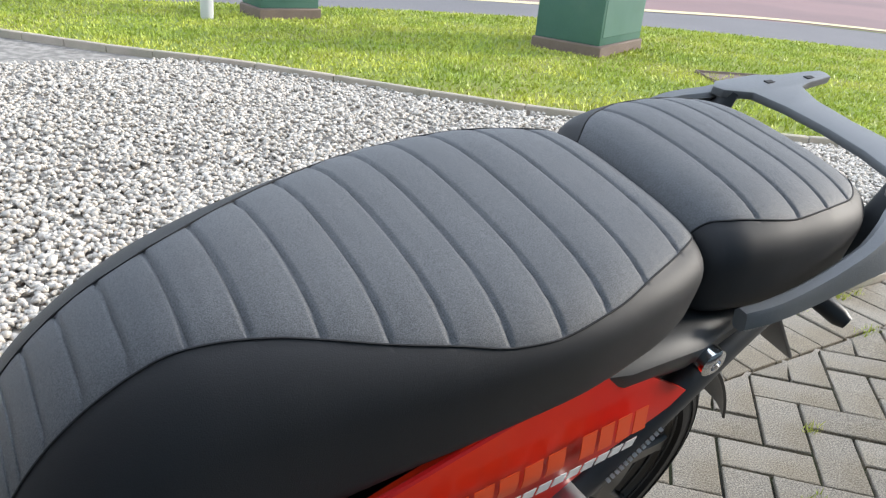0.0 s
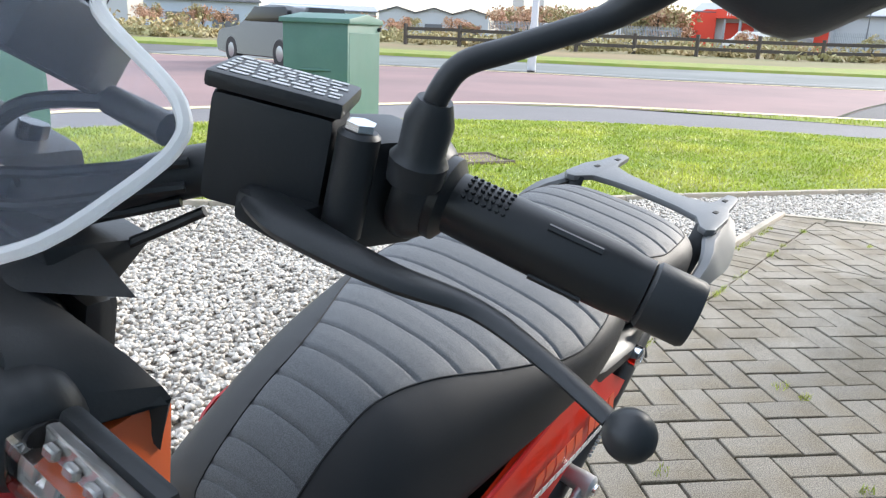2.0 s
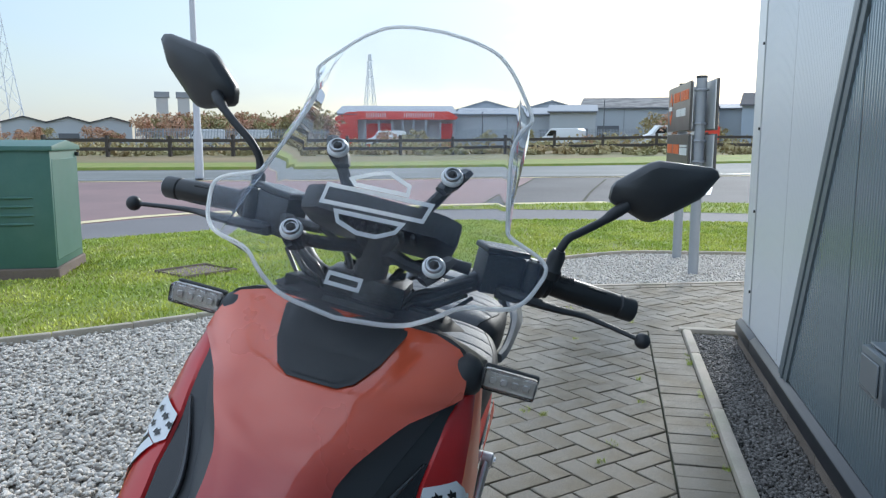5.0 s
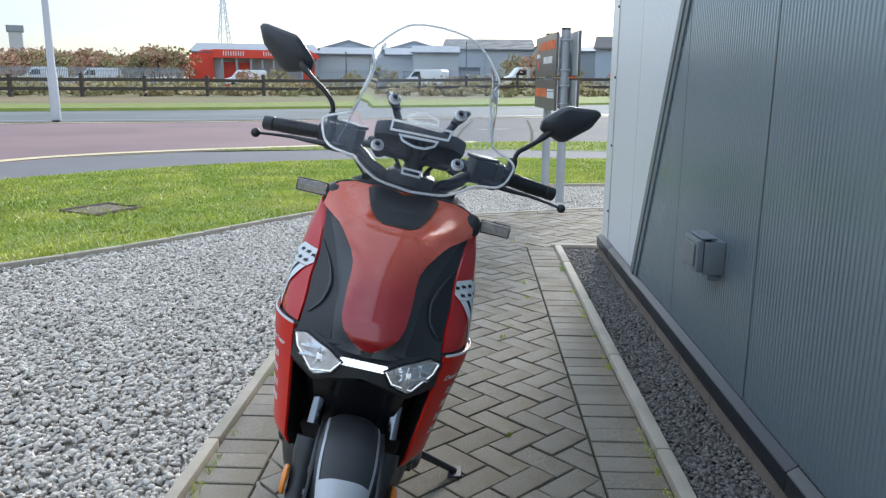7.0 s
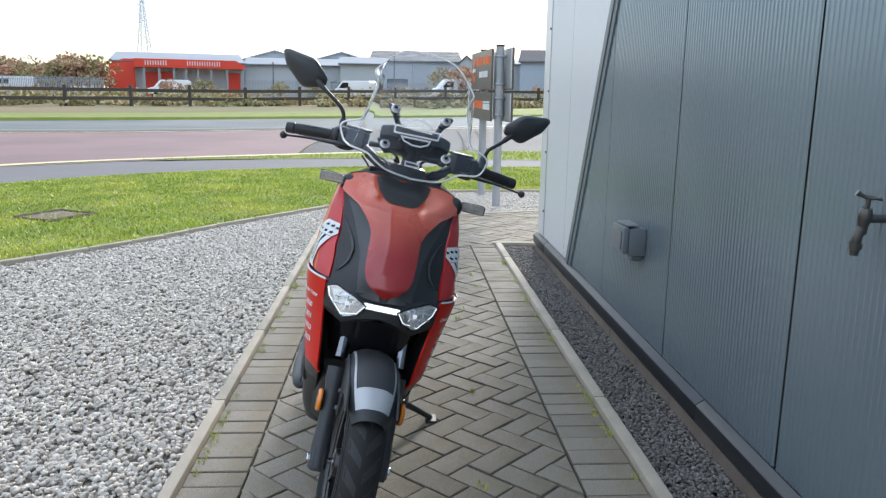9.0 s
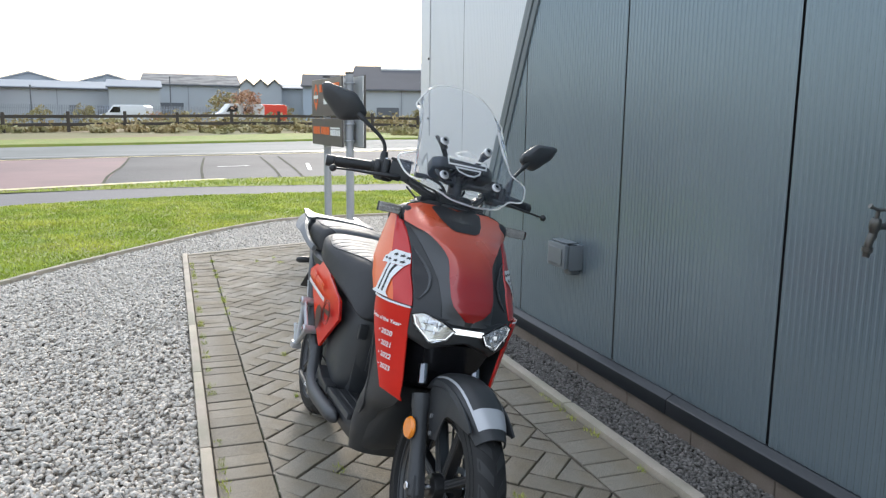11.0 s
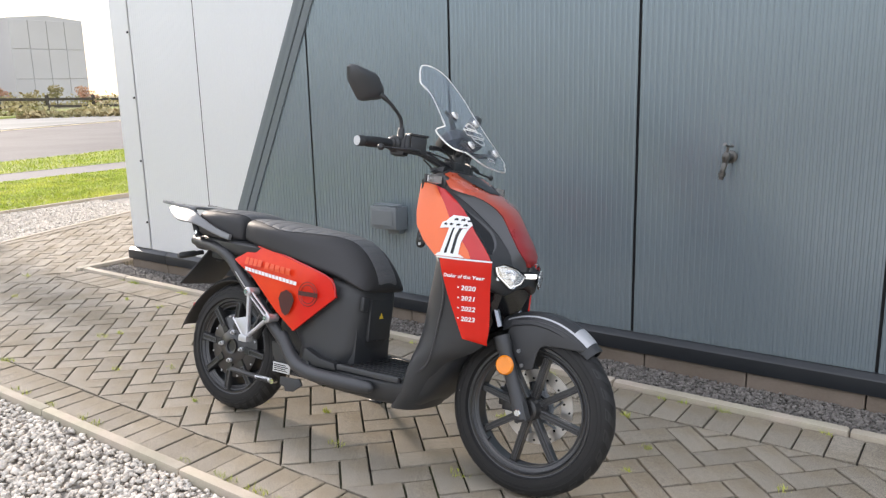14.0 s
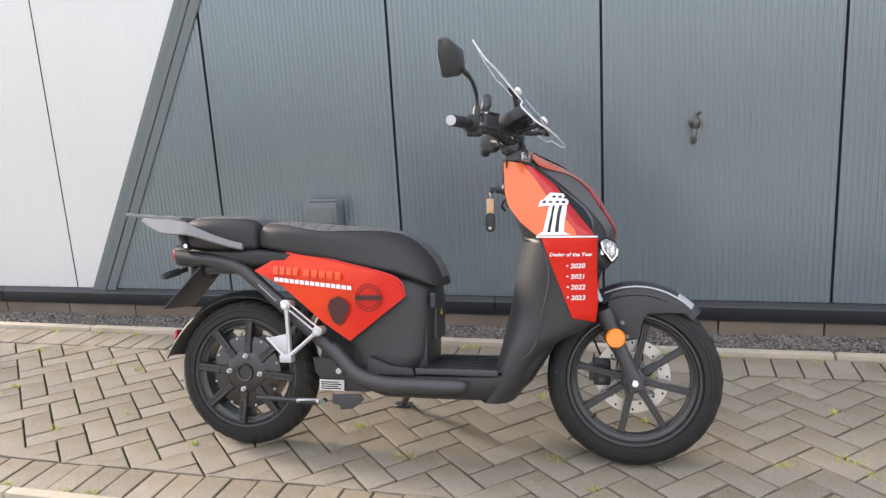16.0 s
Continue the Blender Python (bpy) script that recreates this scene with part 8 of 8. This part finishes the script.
            q = [(RA.x + (rr - 0.004 - 0.020 * abs(u) ** 2.5) * math.cos(a), u * w * 0.96, RA.z + (rr - 0.004 - 0.020 * abs(u) ** 2.5) * math.sin(a)) for u in np.linspace(1, -1, 11)]
            rings.append(o + q)
        return bm_loft(rings)
    part("rear_mudguard", guard(22, 172, 0.288, 0.060), M_PLASTIC, scooter, "matt black rear mudguard")
    part("rear_reflector", bm_box(-0.995, -0.985, -0.02, 0.02, 0.36, 0.40, 0.003, 1), M_REDLAMP, scooter, "small red reflector on the mudguard")
    part("under_tail", bm_box(-0.84, -0.44, -0.080, 0.080, 0.606, 0.640, 0.012, 2), M_PLASTIC, scooter)
    part("battery_box", bm_box(-0.40, -0.02, -0.105, 0.105, 0.215, 0.56, 0.03, 2), M_PLASTIC, scooter)


frame_tubes()


def side_stand():
    f = thing_part("side_stand", "folded-out black side stand")
    foot = SC.inverted() @ Vector((0.175, 0.425, 0.008))
    top = Vector((-0.13, 0.10, 0.205))
    part("leg", bm_tube([top, top.lerp(foot, 0.6), foot], [0.014, 0.012, 0.010], 10), M_PLASTIC, f)
    m = Matrix.Translation(foot) @ (SC.inverted().to_3x3().to_4x4())
    part("foot", bm_box(-0.035, 0.035, -0.022, 0.022, -0.008, 0.0, 0.003, 1, None, m), M_FRAME, f, "dark stand foot")


side_stand()


# -- handlebar --
def handlebar():
    f = thing_part("handlebar", "black handlebar with controls", True)
    part("bar", bm_tube([(0.121, 0.30, 1.063), (0.145, 0.20, 1.071), (0.195, 0.13, 1.055), (0.243, 0.075, 1.024), (0.250, 0.0, 1.018), (0.243, -0.075, 1.024), (0.195, -0.13, 1.055), (0.145, -0.20, 1.071), (0.121, -0.30, 1.063)], 0.0135, 14, None, 8), M_PLASTIC, f)
    part("stem", bm_tube([(0.275, 0, 0.96), (0.252, 0, 1.03)], 0.030, 16), M_PLASTIC, f)
    part("clamp", bm_box(0.215, 0.285, -0.055, 0.055, 1.000, 1.042, 0.012, 2), M_PLASTIC, f)
    for s in (-1, 1):
        part("riser_bolt", bm_cyl((0.238, s * 0.035, 1.04), (0.236, s * 0.035, 1.05), 0.008, seg=8), M_GLOSSBLACK, f)
        a, b = Vector((0.140, s * 0.214, 1.070)), Vector((0.106, s * (0.364 if s < 0 else 0.3565), 1.0555))
        d = (b - a).normalized()
        L = (b - a).length
        part("grip", bm_rings(a + d * 0.012, b - d * 0.022, [(0, 0.0225), (0.006, 0.0225), (0.010, 0.0165), (0.030, 0.0170), (0.060, 0.0175), (0.100, 0.0175), (L - 0.040, 0.0165), (L - 0.034, 0.0165)], 22), M_RUBBER, f, "black rubber grip")
        side_v, up_v = frame_of(d)
        for q in range(7):
            for p in range(5):
                ang = (p - 2) * 0.22 + 1.1
                c = a + d * (0.028 + q * 0.0036) + (side_v * math.cos(ang) + up_v * math.sin(ang)) * 0.0170
                part("grip_dimple", bm_cyl(c, c + (side_v * math.cos(ang) + up_v * math.sin(ang)) * 0.0012, 0.0013, 0.0009, 5), M_RUBBER, f) if s > 0 else None
        for ang in (0.9, 2.4, 4.0, 5.4):
            o = (side_v * math.cos(ang) + up_v * math.sin(ang)) * 0.0172
            part("grip_inset", bm_tube([a + d * 0.072 + o, a + d * 0.100 + o], 0.0022, 6), M_PLASTIC, f)
        part("bar_end", bm_rings(b - d * 0.021, b + d * 0.006, [(0, 0.0155), (0.002, 0.0172), (0.0235, 0.0172), (0.0255, 0.0160), (0.0257, 0.0045), (0.0225, 0.0040)], 32), M_PLASTIC, f, "round bar-end weight")
        if s < 0:
            part("end_ring", bm_rings(b + d * 0.0048, b + d * 0.0066, [(0, 0.0155), (0.0012, 0.0150), (0.0014, 0.0075), (0.0005, 0.0070)], 28), M_CASTSILVER, f, "bright ring on the bar end")
        part("grip_collar", bm_rings(a - d * 0.004, a + d * 0.013, [(0, 0.0270), (0.004, 0.0285), (0.010, 0.0280), (0.014, 0.0255), (0.017, 0.0230)], 30), M_PLASTIC, f, "flared collar at the grip")
        # switch housing
        c = Vector((0.146, s * 0.192, 1.066))
        hb = bm_box(-0.026, 0.026, -0.026, 0.022, -0.032, 0.030, 0.012, 2, None, Matrix.Translation(c) @ Matrix.Rotation(radians(-14 * s), 4, "Z"))
        part("switch_housing", hb, M_PLASTIC, f)
        part("switch_button", bm_box(c.x - 0.036, c.x - 0.024, c.y - 0.009, c.y + 0.009, c.z - 0.012, c.z + 0.006, 0.003, 1), M_GREYPLASTIC, f)
        part("switch_button", bm_box(c.x - 0.034, c.x - 0.022, c.y - 0.013, c.y + 0.013, c.z + 0.010, c.z + 0.020, 0.003, 1), M_REDLAMP if s < 0 else M_GREYPLASTIC, f)
        # brake reservoir
        m = Matrix.Translation((0.186, s * 0.158, 1.080)) @ Matrix.Rotation(radians(28 * s), 4, "Z")
        part("reservoir", bm_box(-0.020, 0.020, -0.030, 0.030, -0.034, 0.022, 0.005, 2, None, m), M_PLASTIC, f, "black brake fluid reservoir")
        part("reservoir_lid", bm_box(-0.022, 0.022, -0.033, 0.033, 0.0225, 0.031, 0.003, 2, None, m), M_PLASTIC, f)
        rng = random.Random(5)
        for q in range(6):
            y0 = -0.029
            while y0 < 0.024:
                y1 = y0 + rng.uniform(0.003, 0.009)
                part("lid_print", bm_box(-0.0175 + q * 0.0062, -0.0142 + q * 0.0062, y0, min(y1, 0.029), 0.0312, 0.0315, 0, 1, None, m), M_LABEL, f, smooth=False)
                y0 = y1 + 0.0018
        part("lever_clamp", bm_cyl((0.182, s * 0.203, 1.045), (0.182, s * 0.203, 1.100), 0.0105, seg=14, bevel=0.002), M_PLASTIC, f)
        part("clamp_bolt", bm_cyl((0.182, s * 0.203, 1.1005), (0.182, s * 0.203, 1.104), 0.0075, seg=6), M_CHROME, f)
        lev = [(0.200, s * 0.165, 1.055), (0.208, s * 0.195, 1.053), (0.200, s * 0.245, 1.049), (0.184, s * 0.285, 1.046), (0.188, s * 0.325, 1.042), (0.197, s * 0.360, 1.038)]
        part("lever", bm_tube(lev, [0.0125, 0.0135, 0.0100, 0.0074, 0.0060, 0.0056], 14, None, 6, False, 0.55), M_PLASTIC, f, "black brake lever")
        ball = bmesh.new()
        bmesh.ops.create_uvsphere(ball, u_segments=18, v_segments=12, radius=0.0108, matrix=Matrix.Translation((0.1985, s * 0.369, 1.037)))
        part("lever_ball", ball, M_PLASTIC, f)
        part("lever_pivot", bm_box(0.186, 0.214, s * 0.178 - 0.017, s * 0.178 + 0.017, 1.043, 1.060, 0.005, 2), M_PLASTIC, f)
        part("hose_union", bm_tube([(0.222, s * 0.122, 1.075), (0.228, s * 0.085, 1.078)], [0.0085, 0.0065, 0.0075], 10), M_PLASTIC, f)
    # cables
    for s in (-1, 1):
        for x0, y0, z0, x1, y1, z1, y2, z2 in ((0.214, 0.128, 1.060, 0.258, 0.090, 1.046, 0.040, 1.020), (0.216, 0.130, 1.048, 0.266, 0.086, 1.029, 0.036, 1.004), (0.214, 0.126, 1.038, 0.256, 0.080, 1.013, 0.030, 0.990), (0.205, 0.134, 1.034, 0.240, 0.090, 0.996, 0.030, 0.976)):
            part("cable", bm_tube([(x0, s * y0, z0), (x1, s * y1, z1), (0.278, s * (y1 + y2) / 2, (z1 + z2) / 2 + 0.004), (0.274, s * y2, z2 - 0.02)], 0.0030, 8, None, 6), M_RUBBER, f)
        part("cable_tie", bm_tube([(0.268 + 0.012 * math.cos(q), s * 0.060, 1.014 + 0.026 * math.sin(q)) for q in np.linspace(0, 5.6, 9)], 0.0016, 5, None, 0, True), M_RUBBER, f)
        part("wire_shroud", bm_plate([(0.212, 1.010), (0.276, 1.018), (0.268, 0.992), (0.236, 0.984)], "y", min(s * 0.062, s * 0.108), max(s * 0.062, s * 0.108), 0.004), M_PLASTIC, f)
    part("cable", bm_tube([(0.228, 0.085, 1.078), (0.250, 0.04, 1.060), (0.27, 0.015, 1.01)], 0.0045, 8, None, 6), M_RUBBER, f)
    part("cable", bm_tube([(0.228, -0.085, 1.078), (0.250, -0.04, 1.060), (0.27, -0.015, 1.01)], 0.0045, 8, None, 6), M_RUBBER, f)
    return f


handlebar()


def mirrors():
    for s in (-1, 1):
        f = thing_part("mirror", "black angular rear-view mirror on a bent stalk", True)
        if s > 0:
            way = [(0.171, 0.232, 1.118), (0.172, 0.234, 1.128), (0.168, 0.240, 1.142), (0.155, 0.256, 1.154), (0.133, 0.281, 1.173), (0.127, 0.294, 1.187), (0.121, 0.310, 1.203)]
        else:
            way = [(0.158, -0.210, 1.118), (0.158, -0.215, 1.140), (0.158, -0.232, 1.160), (0.154, -0.262, 1.180), (0.148, -0.282, 1.193), (0.140, -0.297, 1.203), (0.130, -0.308, 1.212)]
        foot = Vector(way[0])
        part("socket", bm_rings(foot - Vector((0.004, s * 0.004, 0.036)), foot + Vector((0, 0, 0.006)), [(0, 0.0135), (0.012, 0.0145), (0.016, 0.0115), (0.032, 0.0120), (0.042, 0.0085)], 14), M_PLASTIC, f)
        part("stalk", bm_tube(way, [0.0058, 0.0058, 0.0058, 0.0058, 0.0060, 0.0085, 0.0085], 12, None, 6), M_PLASTIC, f)
        out = [(0.427, 1.272), (0.421, 1.280), (0.410, 1.282), (0.335, 1.274), (0.322, 1.267), (0.285, 1.231), (0.281, 1.222), (0.282, 1.206), (0.287, 1.200), (0.338, 1.184), (0.350, 1.184), (0.360, 1.189), (0.409, 1.233), (0.415, 1.242)]
        cy, cz = 0.352, 1.231
        X = lambda y, z: 0.092 + (0.424 - y) * 0.30 + (z - 1.272) * 0.28
        rings = []
        for k, d in ((0.90, -0.012), (0.985, -0.011), (1.0, -0.004), (0.97, 0.006), (0.80, 0.017), (0.45, 0.024), (0.05, 0.026)):
            rings.append([(X(cy + (y - cy) * k, cz + (z - cz) * k) + d, s * (cy + (y - cy) * k), cz + (z - cz) * k) for y, z in out])
        part("housing", bm_loft(rings), M_MIRRORSHELL, f, "angular matt black mirror shell")
        g = [(X(cy + (y - cy) * 0.86, cz + (z - cz) * 0.86) - 0.0135, s * (cy + (y - cy) * 0.86), cz + (z - cz) * 0.86) for y, z in out]
        g2 = [(x - 0.0015, y, z) for x, y, z in g]
        part("mirror_glass", bm_loft([g, g2]), M_CHROME, f, "mirror glass")


mirrors()


def screen_x(y, z):
    return 0.414 - 0.836 * (z - 1.026) - 0.95 * y * y


def windscreen():
    f = thing_part("windscreen", "clear acrylic touring windscreen", True)
    half = [(0.0, 1.374), (0.045, 1.371), (0.082, 1.362), (0.112, 1.338), (0.150, 1.290), (0.152, 1.281), (0.139, 1.260), (0.136, 1.236), (0.158, 1.147), (0.163, 1.140), (0.205, 1.125), (0.216, 1.116), (0.217, 1.106), (0.203, 1.077), (0.184, 1.064), (0.132, 1.060), (0.105, 1.042), (0.072, 1.027), (0.0, 1.021)]
    sm = half
    for _ in range(2):
        cut = [sm[0]]
        for (a, b), (c, d) in zip(sm, sm[1:]):
            cut += [(a * 0.80 + c * 0.20, b * 0.80 + d * 0.20), (a * 0.20 + c * 0.80, b * 0.20 + d * 0.80)]
        sm = cut + [sm[-1]]
    b = bmesh.new()
    pts = [(y, z) for y, z in sm] + [(-y, z) for y, z in sm[::-1][1:-1]]
    b.faces.new([b.verts.new((0, y, z)) for y, z in pts])
    bmesh.ops.triangulate(b, faces=b.faces[:])
    for _ in range(2):
        bmesh.ops.subdivide_edges(b, edges=[e for e in b.edges if e.calc_length() > 0.03], cuts=1)
        bmesh.ops.triangulate(b, faces=b.faces[:])
    for v in b.verts:
        v.co.x = screen_x(v.co.y, v.co.z)
    bmesh.ops.recalc_face_normals(b, faces=b.faces[:])
    thicken(b, 0.003)
    ob = part("screen", b, M_SCREEN, f, "clear curved acrylic pane")
    ob.visible_shadow = False
    part("screen_edge", bm_tube([(screen_x(y, z) - 0.0015, y, z) for y, z in pts], 0.0028, 8, None, 0, True), M_EDGE, f, "polished pane edge, whitened for the light it catches")
    # four fixing bolts with clear washers, arms to the stem
    hub = Vector((0.262, 0, 1.060))
    for y, z, x in ((0.075, 1.191, 0.262), (-0.075, 1.191, 0.262), (0.088, 1.091, 0.347), (-0.088, 1.091, 0.347)):
        x = screen_x(y, z)
        n = Vector((0.767, 0, 0.641))
        p = Vector((x, y, z))
        part("washer", bm_rings(p + n * 0.0005, p + n * 0.0075, [(0, 0.0140), (0.003, 0.0140), (0.006, 0.0128), (0.007, 0.0112)], 26), M_WHITE, f, "pale domed washer")
        part("bolt", bm_rings(p + n * 0.0045, p + n * 0.011, [(0, 0.0112), (0.0045, 0.0110), (0.0062, 0.0098), (0.0065, 0.0078), (0.0035, 0.0070), (0.0030, 0.0052)], 24), M_STEEL, f, "steel button-head bolt")
        part("bolt_core", bm_rings(p + n * 0.0068, p + n * 0.0098, [(0, 0.0066), (0.0012, 0.0064), (0.0013, 0.0036), (0.0028, 0.0032), (0.003, 0.0018)], 6), M_GLOSSBLACK, f, "dark hex recess")
        bp = p - n * 0.012
        part("pad", bm_tube([bp + Vector((-0.018, math.copysign(0.016, y), 0.018)), bp, bp + Vector((0.010, -math.copysign(0.010, y), -0.012))], [0.010, 0.017, 0.012], 6, None, 3, False, 0.5), M_PLASTIC, f, "black mounting pad")
        mid = Vector((0.275, y * 0.30, 1.10 if z > 1.15 else 1.075))
        part("mount_arm", bm_tube([bp - n * 0.004, bp.lerp(mid, 0.55) - n * 0.005, mid, hub], [0.0075, 0.0085, 0.010, 0.014], 8, None, 5), M_PLASTIC, f, "black screen mounting arm")
    # emblem as plain white outlines
    def outline(poly, w):
        n = len(poly)
        inner, outer = shrink(poly, w) if poly_area(poly) > 0 else shrink(poly[::-1], w), poly if poly_area(poly) > 0 else poly[::-1]
        b = bmesh.new()
        ra, rb = ([b.verts.new((screen_x(y, z) + 0.0022, y, z)) for y, z in ring] for ring in (outer, inner))
        for k in range(n):
            b.faces.new((ra[k], ra[(k + 1) % n], rb[(k + 1) % n], rb[k]))
        bmesh.ops.recalc_face_normals(b, faces=b.faces[:])
        thicken(b, 0.0006)
        part("white_outline", b, M_EDGE, f, "plain white outline sticker")
    outline([(0.066, 1.158), (0.060, 1.134), (-0.070, 1.128), (-0.070, 1.152)], 0.0046)
    outline([(0.033, 1.158), (0.031, 1.172), (0.0, 1.182), (-0.020, 1.176), (-0.047, 1.163), (-0.036, 1.155)], 0.0046)
    outline([(0.040, 1.130), (0.033, 1.116), (0.012, 1.106), (-0.012, 1.105), (-0.040, 1.112), (-0.050, 1.126)], 0.0046)
    outline([(0.016, 1.064), (0.016, 1.050), (-0.026, 1.050), (-0.026, 1.064)], 0.0040)


windscreen()


def dash():
    f = thing_part("dashboard", "dark instrument pod behind the screen", True)
    m = Matrix.Translation((0.252, 0, 1.108)) @ Matrix.Rotation(radians(-28), 4, "Y")
    out = [(-0.048, -0.070), (-0.048, 0.070), (-0.010, 0.098), (0.034, 0.104), (0.052, 0.078), (0.052, -0.078), (0.034, -0.104), (-0.010, -0.098)]
    part("pod", bm_plate(out, "z", -0.018, 0.018, 0.008, None, m), M_PLASTIC, f)
    part("display", bm_plate([(x * 0.8 - 0.003, y * 0.82) for x, y in out], "z", 0.0185, 0.021, 0.001, None, m), M_DASH, f, "dark glossy display")
    for k in range(7):
        part("fin", bm_box(0.02, 0.052, -0.05 + k * 0.016, -0.043 + k * 0.016, -0.026, -0.0185, 0.002, 1, None, m), M_PLASTIC, f)
    part("bracket", bm_tube([(0.262, 0, 1.03), (0.262, 0, 1.10)], 0.022, 12), M_PLASTIC, f)
    part("yoke", bm_box(0.24, 0.30, -0.05, 0.05, 0.985, 1.012, 0.010, 2), M_PLASTIC, f)


dash()


def key_fob():
    t = thing("key_fob", "black remote key fob with a beige tag hanging from the lock", "key", SC)
    part("key", bm_cyl((0.190, -0.055, 0.878), (0.178, -0.055, 0.880), 0.010, seg=12), M_PLASTIC, t)
    part("ring", bm_tube([(0.178, -0.055 + 0.012 * math.cos(k * 0.6), 0.862 + 0.014 * math.sin(k * 0.6)) for k in range(11)], 0.0012, 5, None, 0, True), M_CHROME, t)
    part("tag", bm_box(0.166, 0.190, -0.058, -0.054, 0.803, 0.852, 0.0015, 1), M_TAG, t, "worn beige and red tag")
    fob = [(x, 0, z) for x, z in ((0.163, 0.790), (0.167, 0.802), (0.178, 0.807), (0.189, 0.802), (0.193, 0.790), (0.194, 0.762), (0.189, 0.748), (0.178, 0.743), (0.167, 0.748), (0.162, 0.762))]
    part("remote", bm_plate([(v.x, v.z) for v in spline(fob, 4, True)], "y", -0.064, -0.050, 0.004), M_GLOSSBLACK, t, "black oval remote")
    for z in (0.790, 0.774):
        part("button", bm_cyl((0.178, -0.0642, z), (0.178, -0.0655, z), 0.0045, seg=10), M_GREYPLASTIC, t)
    part("button", bm_box(0.173, 0.183, -0.0655, -0.0642, 0.752, 0.761, 0.001, 1), M_LABEL, t, "pale square key button")


key_fob()


# -- printed graphics on the apron --
def graphics():
    f = thing_part("side_graphics", "white printed number and lettering")

    def on_apron(x, z, s, d):
        if z > 0.7275:
            return side_point(x, z, s, d - 0.0015)
        return ap_point(s * th_of_x(x, z), z, d)

    def flat(poly, s, mat, name, d=0.0072, cuts=1):
        b = bmesh.new()
        b.faces.new([b.verts.new((x, 0, z)) for x, z in poly])
        bmesh.ops.triangulate(b, faces=b.faces[:])
        for _ in range(cuts):
            bmesh.ops.subdivide_edges(b, edges=b.edges[:], cuts=1, use_grid_fill=True)
        for v in b.verts:
            v.co = on_apron(v.co.x, v.co.z, s, d)
        bmesh.ops.recalc_face_normals(b, faces=b.faces[:])
        ctr = Vector((0.38, 0, 0.8))
        for fc in b.faces:
            if fc.normal.dot(fc.calc_center_median() - ctr) < 0:
                fc.normal_flip()
        part(name, b, mat, f)

    def low(z):
        return 0.729 + (z - 0.736) * 0.87

    def number(poly, s, mat, name, d=0.0072, cuts=3):
        flat([(0.422 + (x - 0.429 + (z - 0.74) * 0.03) * 1.15, low(z)) for x, z in poly], s, mat, name, d, cuts)

    for s in (-1, 1):
        number([(0.362, 0.836), (0.366, 0.858), (0.382, 0.866), (0.388, 0.886), (0.425, 0.884), (0.437, 0.868), (0.432, 0.842), (0.392, 0.840), (0.362, 0.836)][:-1], s, M_WHITE, "number_top", cuts=3)
        number([(0.377, 0.748), (0.389, 0.840), (0.399, 0.840), (0.388, 0.748)], s, M_WHITE, "number_bar")
        number([(0.396, 0.748), (0.404, 0.840), (0.413, 0.840), (0.407, 0.748)], s, M_WHITE, "number_bar")
        number([(0.416, 0.748), (0.420, 0.840), (0.432, 0.841), (0.430, 0.748)], s, M_WHITE, "number_bar")
        number([(0.388, 0.748), (0.399, 0.840), (0.404, 0.840), (0.396, 0.748)], s, M_GLOSSBLACK, "number_gap")
        number([(0.407, 0.748), (0.413, 0.840), (0.420, 0.840), (0.416, 0.748)], s, M_GLOSSBLACK, "number_gap")
        number([(0.362, 0.736), (0.372, 0.748), (0.432, 0.748), (0.448, 0.737)], s, M_WHITE, "number_foot", cuts=2)
        for cx, cz in ((0.377, 0.853), (0.392, 0.853), (0.407, 0.853), (0.422, 0.853), (0.398, 0.872), (0.412, 0.872), (0.425, 0.870)):
            star = []
            for k in range(10):
                r = 0.0058 if k % 2 == 0 else 0.0025
                a = math.pi / 2 + k * math.pi / 5
                star.append((cx + r * math.cos(a) / 1.15, cz + r * math.sin(a) / 0.87))
            number(star, s, M_GLOSSBLACK, "star", 0.0082, 1)
        words(f, s, "Dealer of the Year", 0.382, 0.667, 0.0153, on_apron)
        for k, txt in enumerate(("2020", "2021", "2022", "2023")):
            words(f, s, txt, 0.440, 0.631 - 0.0322 * k, 0.0200, on_apron)
            star = []
            for q in range(10):
                r = 0.0038 if q % 2 == 0 else 0.0017
                a = math.pi / 2 + q * math.pi / 5
                star.append((0.432 + r * math.cos(a), 0.6385 - 0.032 * k + r * math.sin(a)))
            flat(star, s, M_WHITE, "star", 0.0075, 0)


def words(parent, s, txt, x0, z0, size, on_apron):
    """Raised print laid on the apron's curve."""
    cu = bpy.data.curves.new("letters", "FONT")
    cu.body = txt
    cu.size = size
    cu.offset = size * 0.028
    cu.shear = 0.18
    cu.space_character = 1.02
    cu.resolution_u = 3
    tmp = bpy.data.objects.new("letters", cu)
    me = bpy.data.meshes.new_from_object(tmp)
    bpy.data.objects.remove(tmp)
    bpy.data.curves.remove(cu)
    b = bmesh.new()
    b.from_mesh(me)
    bpy.data.meshes.remove(me)
    width = max(v.co.x for v in b.verts)
    for v in b.verts:
        lx = v.co.x if s < 0 else width - v.co.x
        x = x0 + lx
        v.co = on_apron(x, z0 + v.co.y, s, 0.0075)
    if s > 0:
        bmesh.ops.reverse_faces(b, faces=b.faces[:])
    ctr = Vector((0.38, 0, 0.6))
    for fc in b.faces:
        if fc.normal.length and fc.normal.dot(fc.calc_center_median() - ctr) < 0:
            fc.normal_flip()
    part("lettering", b, M_WHITE, parent, smooth=False)


graphics()

build_kerbs()
build_paving()
